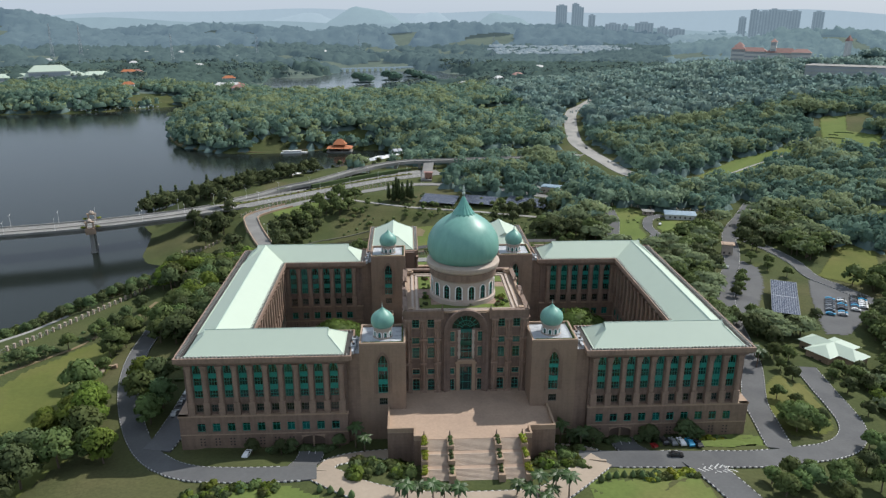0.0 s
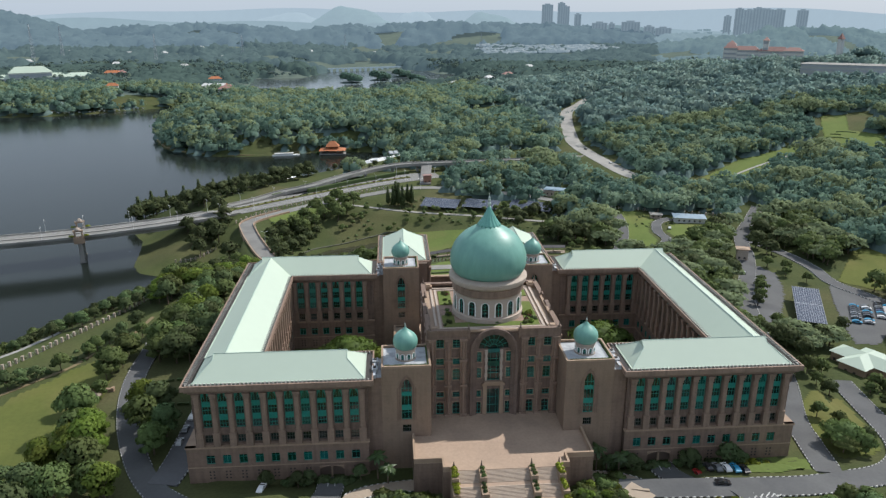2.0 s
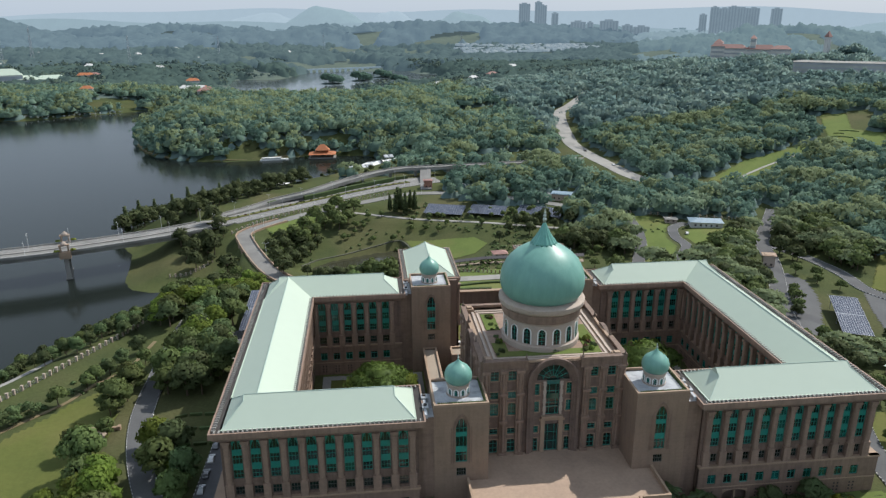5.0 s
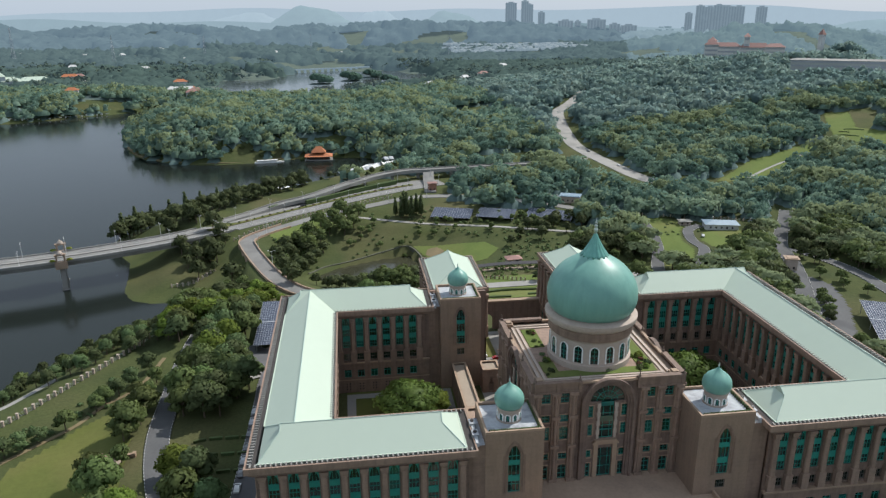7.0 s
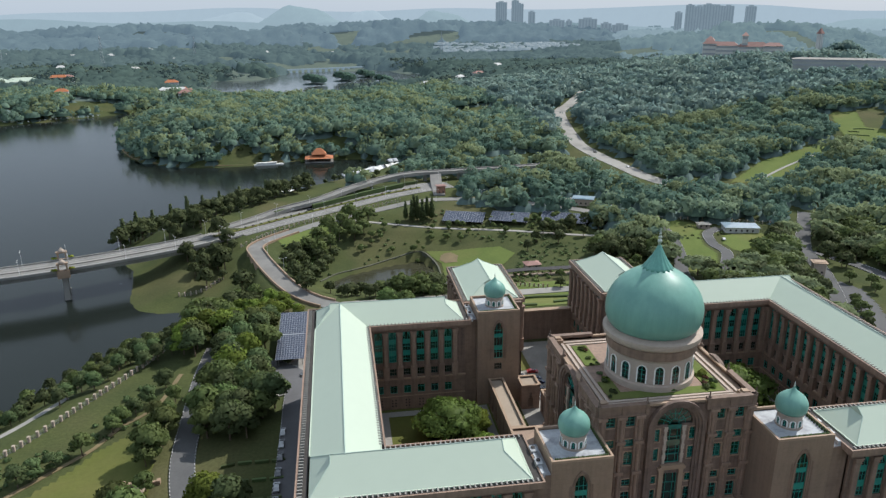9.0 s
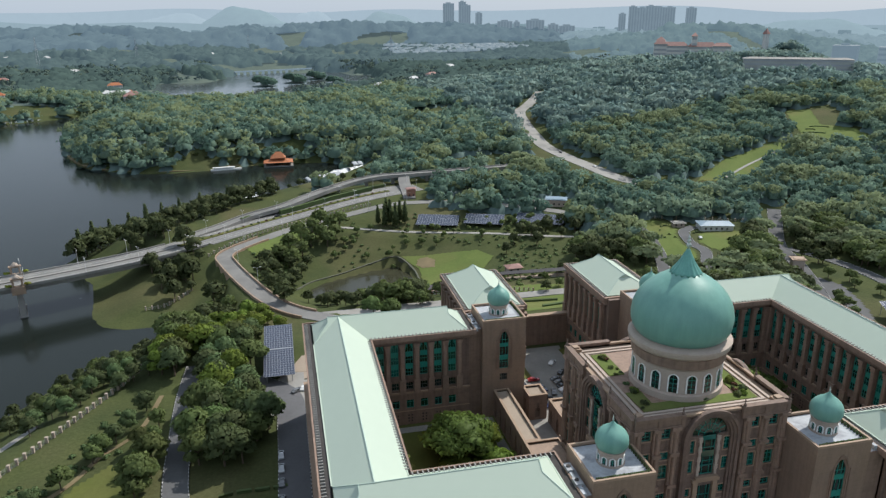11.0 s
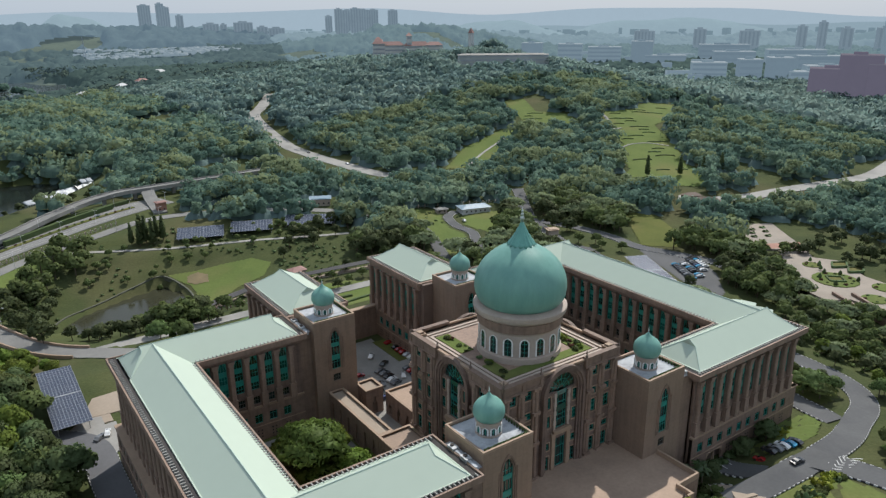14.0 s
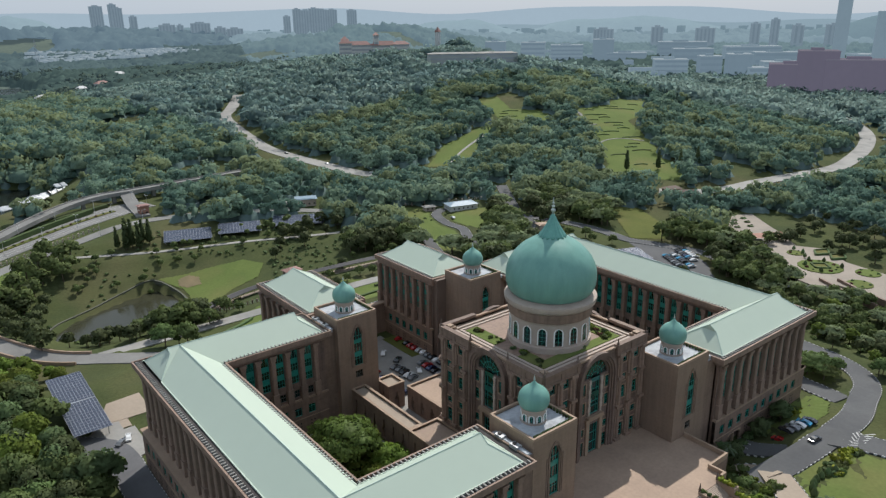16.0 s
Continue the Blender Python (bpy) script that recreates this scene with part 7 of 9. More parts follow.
# cars
def car_meshes():
    body = bmesh.new()
    prof = [(-2.15, 0.35), (2.1, 0.35), (2.2, 0.62), (2.05, 0.85), (1.1, 0.95), (0.55, 1.32), (-0.2, 1.45), (-1.2, 1.4), (-1.85, 1.0), (-2.2, 0.92), (-2.25, 0.55)]
    extrude_profile(body, prof, -0.86, 0.86)
    for v in body.verts:
        if v.co.z > 1.1:
            v.co.y *= 0.8
    bmesh.ops.recalc_face_normals(body, faces=body.faces)
    glass = bmesh.new()
    extrude_profile(glass, [(1.0, 0.97), (0.52, 1.27), (-0.2, 1.38), (-1.15, 1.33), (-1.7, 1.0)], -0.835, 0.835)
    for v in glass.verts:
        if v.co.z > 1.1:
            v.co.y *= 0.86
    box(glass, 0.6, 1.06, -0.62, 0.62, 0.97, 1.24)
    bmesh.ops.recalc_face_normals(glass, faces=glass.faces)
    wheel = bmesh.new()
    tube(wheel, (0, -0.1, 0), (0, 0.1, 0), 0.32, 0.32, 12)
    return body, mesh_of("glazing", glass, CAR_GLASS), mesh_of("wheel", wheel, RUBBER)


car_body, CAR_WINDOWS, CAR_WHEEL = car_meshes()
CAR_TINTS = {"white": (0.70, 0.70, 0.69), "silver": (0.42, 0.43, 0.44), "black": (0.02, 0.02, 0.022), "grey": (0.14, 0.145, 0.15), "red": (0.30, 0.02, 0.02), "blue": (0.02, 0.22, 0.38), "dark blue": (0.02, 0.03, 0.08)}
CAR_BODY = {}
for tint, c in CAR_TINTS.items():
    paint = surf(tint.replace(" ", "_") + "_car_paint", c, c, 1.0, 0.25, coat=0.6)
    CAR_BODY[tint] = mesh_of("body", car_body.copy(), paint)


def car(x, y, turn, tint, group, where, z=None):
    ob = thing("car", tint + " saloon car parked " + where, "car", (x, y, (gh(x, y) + 0.28) if z is None else z), group, turn=turn)
    placed("body", CAR_BODY[tint], ob, pose(0, 0, 0))
    placed("glazing", CAR_WINDOWS, ob, pose(0, 0, 0))
    for a in (-1.3, 1.3):
        for b in (-0.78, 0.78):
            placed("wheel", CAR_WHEEL, ob, pose(a, b, 0.32))


crng = random.Random(3)
for i, tint in enumerate(("red", "black", "grey", "white", "blue", "black")):
    car(76.8 + 2.45 * i, 190.6 - 0.55 * i, 94, tint, "cars before the east wing", "on asphalt before the building")
car(-49.5, 190.6, 80, "white", "cars before the west wing", "on asphalt before the building")
car(80, 182, -8, "black", "cars before the east wing", "on the forecourt road")
for i in range(9):
    car(-80.6, 222 + 7.2 * i + crng.uniform(-1, 1), 90, crng.choice(("white", "silver", "white", "grey")), "cars on the service road", "along the shady service road")
car(-74.6, 318, 40, "grey", "cars by the solar shelter", "by the solar shelter")
car(-72.2, 319.5, 75, "white", "cars by the solar shelter", "by the solar shelter")
COURT_Z = 2.6
for row, (x, y0, n, turn) in enumerate(((3.5, 290, 9, 0), (9.5, 287, 9, 0), (33.2, 291, 13, 0), (38.6, 302, 7, 0), (27.5, 290, 5, 0), (18.0, 294, 5, 14))):
    for i in range(n):
        if crng.random() < 0.8:
            car(x + crng.uniform(-.3, .3), y0 + 2.7 * i, turn + crng.uniform(-3, 3), crng.choice(("white", "black", "grey", "silver", "dark blue", "black", "red")), "cars in the rear court", "in the paved rear court", COURT_Z + 0.02)
for i, (x, y, a) in enumerate(((23, 297, 60), (22, 309, 30), (13.6, 296, 75), (21, 317, 50))):
    car(x, y, a, ("white", "black", "grey", "white")[i], "cars in the rear court", "in the paved rear court", COURT_Z + 0.02)
for row, (x, y, n) in enumerate(((201, 305, 9), (206.5, 304, 9), (216, 309, 8), (221.5, 312, 7))):
    for i in range(n):
        if crng.random() < 0.92:
            car(x + 1.25 * i, y + 2.25 * i, -29 + crng.uniform(-3, 3), crng.choice(("white", "black", "grey", "silver", "black", "dark blue", "black", "white", "blue")), "cars in the east lot", "in the sunny car park")
for i in range(7):
    car(215 + 2.2 * i, 262 - 3.0 * i, 55, crng.choice(("white", "silver", "black")), "cars by the plaza", "beside the park plaza")
for x, y, a in ((-240, 472, 14), (-300, 458, 14), (-190, 497, 22), (-80, 580, 42), (-20, 618, 25), (190, 655, 95), (184, 720, 95), (200, 600, 110), (171, 458, 70), (180, 372, 60), (-360, 449, 10)):
    car(x, y, a, crng.choice(("white", "silver", "black")), "cars on the roads", "or driving on the open road")

# courtyards
court = thing("courtyard", "paved and planted courts between the wings", "courtyard", (AX, 260, 0), kind="structure")
part("court_lawn", boxes((-68, -30.2, -40, 27.6, COURT_Z - 0.5, COURT_Z)), GRASS, court)
part("court_lawn", boxes((30.2, 68, -40, 27.6, COURT_Z - 0.5, COURT_Z)), GRASS, court)
part("court_path", boxes((-68, -65, -41.5, 26, COURT_Z, COURT_Z + 0.08), (-65, -31, 23, 26, COURT_Z, COURT_Z + 0.08), (-34, -31, -41.5, 23, COURT_Z, COURT_Z + 0.08)), CONCRETE, court)
part("court_path", boxes((65, 68, -41.5, 26, COURT_Z, COURT_Z + 0.08), (31, 65, 23, 26, COURT_Z, COURT_Z + 0.08), (31, 34, -41.5, 23, COURT_Z, COURT_Z + 0.08)), CONCRETE, court)
part("parking_court", boxes((-20, 20, -7, 71.5, COURT_Z - 0.5, COURT_Z + 0.02)), CONCRETE, court)
part("flower_bed", boxes((-16, -9, 48, 68, COURT_Z, COURT_Z + 0.15)), GRASS, court)
part("flower_bed", boxes((9, 16, 48, 68, COURT_Z, COURT_Z + 0.15)), GRASS, court)
part("pale_pond", boxes((-64, -58, -34, -14, COURT_Z, COURT_Z + 0.05)), POND, court)


def arcade(x0, x1, y0, y1, top, label, along="y"):
    """A low flat-roofed gallery with a row of small cross-shaped openings."""
    ob = thing("gallery", label, "gallery", ((x0 + x1) / 2, (y0 + y1) / 2, 0), "low galleries")
    w, d = (x1 - x0) / 2, (y1 - y0) / 2
    for turn, hw, hd in ((0, w, d), (90, d, w), (180, w, d), (270, d, w)):
        n = max(1, int(2 * hw / 4.6))
        holes = []
        for i in range(n):
            c = 2 * hw * (i + 0.5) / n
            holes.append((c - 0.45, c + 0.45, top - 5.2, top - 2.6))
            holes.append((c - 0.9, c + 0.9, COURT_Z + 0.6, COURT_Z + 4.2))
        wl = part("wall", wall_panel(2 * hw, 0, top, holes, 0.5), STONE, ob)
        wl.matrix_basis = pose(0, 0, 0, 0, 0, turn) @ pose(-hw, -hd, 0)
    part("inside", boxes((-w + 0.5, w - 0.5, -d + 0.5, d - 0.5, 0, top - 0.6)), STONE_DARK, ob)
    part("flat_roof", boxes((-w + 0.5, w - 0.5, -d + 0.5, d - 0.5, top - 0.6, top - 0.4)), BEIGE if w < 5 else PAVING, ob)
    part("coping", boxes((-w - 0.15, w + 0.15, -d - 0.15, -d + 0.6, top, top + 0.35), (-w - 0.15, w + 0.15, d - 0.6, d + 0.15, top, top + 0.35), (-w - 0.15, -w + 0.6, -d + 0.6, d - 0.6, top, top + 0.35), (w - 0.6, w + 0.15, -d + 0.6, d - 0.6, top, top + 0.35)), STONE_LIGHT, ob)
    return ob


for s in (0, 1):
    mxx = (lambda x: 2 * AX - x) if s else (lambda x: x)
    a, b = sorted((mxx(-11.4), mxx(-6.4)))
    arcade(a, b, 255.8, 286.6, 12.0, "low brown gallery with a pale flat roof")
    a, b = sorted((mxx(-11.4), mxx(-0.8)))
    arcade(a, b, 244.0, 255.5, 12.0, "low brown gallery with a tan flat roof")
    a, b = sorted((mxx(-1.0), mxx(5.2)))
    arcade(a, b, 281.0, 288.0, 11.4, "low brown porch beside the tower")
arcade(5.0, 32.8, 258.0, 279.0, 10.6, "low brown rear porch with a tan flat roof")
arcade(-11.4, -1.2, 217.2, 243.7, 9.0, "low brown base wing beside the central block")
arcade(39.0, 49.2, 217.2, 243.7, 9.0, "low brown base wing beside the central block")
# the rear gateway between the projecting arms
gate = thing("rear_gateway", "brown granite screen wall with an arched gateway", "gateway", (AX, 334, 0))
gate_wall = part("wall", wall_panel(30.2, 0, 15.0, [(1.4, 9.4, GROUND_Z, 10.0)], 1.6), STONE, gate)
gate_wall.matrix_basis = pose(-15.1, 0, 0)
back_wall = part("wall", wall_panel(30.2, 0, 15.0, [(20.8, 28.8, GROUND_Z, 10.0)], 0.2), STONE, gate)
back_wall.matrix_basis = pose(15.1, 1.6, 0, 0, 0, 180)
gate_arch = part("arch_head", arch_head(8.0, 3.0, 0.0, 1.6, 2.0), STONE, gate)
gate_arch.matrix_basis = pose(-9.7, 0, 7.0)
part("coping", boxes((-15.1, 15.1, -0.4, 2.0, 15.0, 15.6)), STONE_LIGHT, gate)


# rooftop machinery beside the towers
def ac_unit(x, y, z, turn):
    ob = thing("rooftop_unit", "grey metal air-handling unit on the flat roof", "rooftop unit", (x, y, z), "rooftop units", turn=turn)
    part("casing", boxes((-1.2, 1.2, -0.8, 0.8, 0, 1.5)), METAL, ob)
    part("duct", boxes((-3.2, -1.2, -0.4, 0.4, 0.3, 1.1), (-4.0, -3.2, -0.4, 0.4, 0.0, 1.1)), MEMBRANE, ob)
    fan = bmesh.new()
    tube(fan, (0.3, 0, 1.5), (0.3, 0, 1.75), 0.5, 0.5, 12)
    part("fan_cowl", fan, DARK, ob)


for x, y in ((-17.3, 206), (-17.2, 211), (55.0, 207), (55.1, 212), (-17.2, 291), (-17.0, 297), (55, 292)):
    ac_unit(x, y, 33.75, 90)
stat = revolve([(0.35, 0), (0.35, 0.5), (0.16, 0.7), (0.2, 1.2), (0.1, 1.7), (0.02, 2.0)], 8)
URN = mesh_of("parapet_finial", stat, STONE_DARK)
for i, (x, y) in enumerate(((-0.9, 213.2), (11.0, 213.2), (26.8, 213.2), (38.7, 213.2), (-0.9, 253.0), (38.7, 253.0), (-0.9, 226), (38.7, 226), (-0.9, 240.5), (38.7, 240.5))):
    ob = new("parapet_finial", URN)
    ob.matrix_basis = pose(x, y, 43.2)
    tagged(ob, "dark stone finial on the parapet corner", "finial", "parapet finials")
obelisk = revolve([(0.3, 0), (0.3, 0.5), (0.38, 0.6), (0.3, 1.0), (0.22, 1.6), (0.05, 2.6)], 8)
OBELISK = mesh_of("stair_finial", obelisk, STONE_DARK)
for x in (-14.7, 14.7, -7, 7):
    ob = new("stair_finial", OBELISK)
    ob.matrix_basis = pose(AX + x, 185.4, PLAZA_Z)
    tagged(ob, "dark pointed stone finial at the head of the stairs", "finial", "stair finials")


# solar shelters
def solar_shelter(cx, cy, w, d, z0, tilt, turn, cells_x, cells_y, label):
    gz = gh(cx, cy)
    ob = thing("solar_shelter", label, "solar shelter", (cx, cy, gz), "solar shelters", turn=turn)
    h = z0 - gz
    deck = pose(0, 0, h, tilt, 0, 0)
    panel = bmesh.new()
    box(panel, -w / 2, w / 2, -d / 2, d / 2, -0.12, 0.0)
    pn = part("panel_field", panel, SOLAR, ob, "dark blue solar panels")
    pn.matrix_basis = deck
    rails = bmesh.new()
    for i in range(cells_x + 1):
        x = -w / 2 + w * i / cells_x
        box(rails, x - 0.05, x + 0.05, -d / 2, d / 2, 0.0, 0.04)
    for i in range(cells_y + 1):
        y = -d / 2 + d * i / cells_y
        box(rails, -w / 2, w / 2, y - 0.05, y + 0.05, 0.005, 0.045)
    part("rail_grid", rails, SOLAR_LINE, pn)
    mid = part("walkway", boxes((-w / 2, w / 2, -0.25, 0.25, 0.03, 0.1)), MEMBRANE, pn) if d > 25 else None
    for x in (-w / 2 + 1, w / 2 - 1):
        for y in (-d / 2 + 1.2, 0, d / 2 - 1.2):
            post = bmesh.new()
            tube(post, (x, y * 0.98, -0.5), (x, y, h + math.tan(math.radians(tilt)) * y - 0.1), 0.14, 0.14, 6)
            part("post", post, METAL, ob)


solar_shelter(-80.5, 345, 11, 40, 7.2, 3.5, 0, 11, 24, "tilted solar-panel car shelter on steel posts")
solar_shelter(184, 317, 12, 40, 3.2, 3, -25, 12, 24, "tilted solar-panel car shelter on steel posts")
solar_shelter(25.5, 540.5, 28, 16, -2.2, 10, -19, 16, 8, "tilted solar-panel roof on the lawn")
solar_shelter(55, 530, 26, 15, -0.7, 10, -22, 14, 8, "tilted solar-panel roof on the lawn")
solar_shelter(90, 518, 32, 15, 0.3, 10, -28, 16, 8, "tilted solar-panel roof on the lawn")
part_bm = bmesh.new()
solid(part_bm, [(-94, 326), (-68.5, 326), (-68.5, 309), (-84, 303), (-94, 312)], 1.0, 2.75)
structure("pavement", mesh_of("pavement", part_bm, CONCRETE), "pale concrete yard beside the west wing", "yard")
part_bm = bmesh.new()
solid(part_bm, [(-74, 342), (-69, 342), (-69, 327), (-74, 327)], 1.0, 2.7)
structure("pavement", mesh_of("pavement", part_bm, BEIGE), "beige paved path beside the west wing", "pavement")


# small buildings
def hut(name, label, cx, cy, w, d, h, turn, wall, roof, z=None, hip=True, rise=1.8):
    gz = gh(cx, cy) if z is None else z
    ob = thing(name, label, "small building", (cx, cy, gz), turn=turn)
    holes = [(w * 0.12 + i * w / max(1, int(w / 3)), w * 0.12 + i * w / max(1, int(w / 3)) + 1.2, 0.9, 2.2) for i in range(max(1, int(w / 3)))]
    for a, hw, hd in ((0, w / 2, d / 2), (90, d / 2, w / 2), (180, w / 2, d / 2), (270, d / 2, w / 2)):
        hl = [(x0, x1, z0, min(z1, h - 0.4)) for x0, x1, z0, z1 in holes if x1 < 2 * hw - 0.3]
        wl = part("wall", wall_panel(2 * hw, -1.5, h, hl, 0.25), wall, ob)
        wl.matrix_basis = pose(0, 0, 0, 0, 0, a) @ pose(-hw, -hd, 0)
    # dark block imitates the unlit inside behind the openings
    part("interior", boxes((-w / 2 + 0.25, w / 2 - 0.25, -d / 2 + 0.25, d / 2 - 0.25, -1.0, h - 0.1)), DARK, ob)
    bm = bmesh.new()
    e = 0.8
    if hip:
        a, b, c, dd = (-w / 2 - e, -d / 2 - e, h), (w / 2 + e, -d / 2 - e, h), (w / 2 + e, d / 2 + e, h), (-w / 2 - e, d / 2 + e, h)
        k = min(w, d) / 2 * 0.95
        r0, r1 = ((-w / 2 + k, 0, h + rise), (w / 2 - k, 0, h + rise)) if w >= d else ((0, -d / 2 + k, h + rise), (0, d / 2 - k, h + rise))
        if w >= d:
            for f in ((a, b, r1, r0), (c, dd, r0, r1), (b, c, r1), (dd, a, r0), (dd, c, b, a)):
                quad(bm, *f)
        else:
            for f in ((b, c, r1, r0), (dd, a, r0, r1), (a, b, r0), (c, dd, r1), (dd, c, b, a)):
                quad(bm, *f)
        bmesh.ops.remove_doubles(bm, verts=bm.verts, dist=0.001)
        bmesh.ops.recalc_face_normals(bm, faces=bm.faces)
    else:
        box(bm, -w / 2 - e, w / 2 + e, -d / 2 - e, d / 2 + e, h, h + 0.35)
        box(bm, -w / 2 + 0.4, w / 2 - 0.4, -d / 2 + 0.4, d / 2 - 0.4, h + 0.35, h + 0.6)
    part("roof", bm, roof, ob)
    return ob


hut("guard_house", "tan guard house with a flat blue-grey roof", 116, 556, 14, 9, 4.6, -25, CREAM, BLUE_ROOF, hip=False)
hut("guard_house", "low tan annexe with a flat roof", 105, 559, 8, 7, 3.2, -25, CREAM, CONCRETE, hip=False)
hut("gatehouse", "brick-red gatehouse at the road junction", 19, 606, 6, 5, 6.0, 5, PLAZA_RED, RED, hip=False)
hut("blue_shed", "long shed with a blue sheet roof", 190, 473, 20, 11, 3.6, -15, FAR_WHITE, BLUE_ROOF, rise=1.4)
hut("small_shed", "small tan shed on the lawn", 171, 484, 7, 5, 2.6, -10, CREAM, CONCRETE, hip=False)
hut("security_kiosk", "tan gate kiosk beside the east road", 190, 396, 6, 5, 6.5, -20, CREAM, STONE_LIGHT, hip=False)
for dx, dy, w, d in ((0, 0, 20, 10), (0.5, 0, 9, 24)):
    hut("garden_hall", "low hall with crossing mint-green roofs", 176 + dx, 262 + dy, w, d, 4.6, 28, STONE_LIGHT, ROOF, rise=2.6)
hut("park_shelter", "low brown park shelter", 330, 402, 12, 6, 3.0, -25, STONE, STONE_DARK)
hut("red_kiosk", "small kiosk with a red tiled roof by the rear lawn", 48, 446, 8, 6, 3.0, 4, CREAM, RED, rise=1.4)


def covered_walk(points, half, high):
    """A long dark pitched roof on slender posts, following a line of plan points."""
    ob = thing("covered_walkway", "long covered walkway with a dark pitched roof", "walkway")
    fine = spline([(x, y, gh(x, y)) for x, y in points], 3.0)
    t, n = frame_of(fine)
    roof = bmesh.new()
    last = None
    for p, q in zip(fine, n):
        z = p[2] + high
        cur = [roof.verts.new((p[0] + q[0] * o, p[1] + q[1] * o, z + u)) for o, u in ((-half, 0), (0, 0.9), (half, 0), (half, -0.22), (0, 0.66), (-half, -0.22))]
        if last:
            for i in range(6):
                roof.faces.new((last[i], cur[i], cur[(i + 1) % 6], last[(i + 1) % 6]))
        last = cur
    bmesh.ops.recalc_face_normals(roof, faces=roof.faces)
    part("roof", roof, SLATE, ob, "dark grey pitched roof")
    for p, q in list(zip(fine, n))[::2]:
        for o in (-half + 0.4, half - 0.4):
            post = bmesh.new()
            tube(post, (p[0] + q[0] * o, p[1] + q[1] * o, p[2] - 0.6), (p[0] + q[0] * o, p[1] + q[1] * o, p[2] + high), 0.14, 0.14, 5)
            part("post", post, STONE_LIGHT, ob)
    floor = bmesh.new()
    ribbon(fine, -half, half, 0.12, 0.6, floor)
    bmesh.ops.recalc_face_normals(floor, faces=floor.faces)
    part("pavement", floor, BEIGE, ob)


covered_walk([(-14, 432), (4, 439), (20, 441), (38, 436), (54, 429), (72, 424), (92, 420)], 2.6, 3.4)

# ---- white event tents among the trees by the lake ----
def event_tent(x, y, turn, length, breadth, z):
    ob = thing("event_tent", "white tensile tent roof on slim posts by the lake", "tent", (x, y, z), "event tents", turn=turn)
    n = max(2, int(length / 9))
    for k in range(n):
        x0, x1 = -length / 2 + k * length / n + 0.15, -length / 2 + (k + 1) * length / n - 0.15
        bm = bmesh.new()
        rings = []
        for u in (0.0, 0.25, 0.5, 0.75, 1.0):
            lift = 1.6 * abs(2 * u - 1) ** 1.6
            ring = []
            for v in (-1.0, -0.6, -0.25, 0.0, 0.25, 0.6, 1.0):
                ring.append(bm.verts.new((x0 + (x1 - x0) * u, v * breadth / 2, 4.4 + 2.4 * (1 - abs(v)) ** 1.2 - lift * (1 - abs(v)) * 0.25)))
            rings.append(ring)
        for p, q in zip(rings, rings[1:]):
            for a, b, c, d in zip(p, p[1:], q[1:], q):
                bm.faces.new((a, d, c, b))
        bmesh.ops.recalc_face_normals(bm, faces=bm.faces)
        bmesh.ops.solidify(bm, geom=list(bm.faces), thickness=0.08)
        part("canopy", bm, MEMBRANE, ob, smooth=True)
    pm = mesh_of("pole", boxes((-0.12, 0.12, -0.12, 0.12, -2.5, 4.5)), METAL)
    for k in range(n + 1):
        for e in (-1, 1):
            placed("pole", pm, ob, pose((k / n - 0.5) * (length - 0.6), e * (breadth / 2 - 0.3), 0))


for x, y, turn, length, breadth in ((-40, 713, 31, 38, 11), (-23, 738, 31, 19, 9), (-9, 724, 20, 10, 8)):
    event_tent(x, y, turn, length, breadth, float(ground_height(np.array([x]), np.array([y]))[0]))

# ---- bridge furniture ----
line, width, _ = ROAD_LINES["bridge"]
bridge = thing("lake_bridge", "long concrete road bridge over the lake", "bridge", (-216, 484, -4), kind="structure")


def along(points, a, b):
    return np.array([p for p in points if a <= p[0] <= b])


span_pts = along(line, -520, -140)
rel = span_pts - np.array([-216, 484, -4.0])
for off in (-10.2, 10.2):
    bm = bmesh.new()
    ribbon(rel, off - 0.3, off + 0.3, 1.0, 1.6, bm)
    bmesh.ops.recalc_face_normals(bm, faces=bm.faces)
    part("parapet", bm, CONCRETE, bridge)
for off in (-6.5, 6.5):
    bm = bmesh.new()
    ribbon(rel, off - 1.8, off + 1.8, -1.1, 2.2, bm)
    bmesh.ops.recalc_face_normals(bm, faces=bm.faces)
    part("girder", bm, CONCRETE, bridge)
bm = bmesh.new()
ribbon(rel, -0.9, 0.9, 0.55, 0.4, bm)
bmesh.ops.recalc_face_normals(bm, faces=bm.faces)
part("median", bm, CONCRETE, bridge)
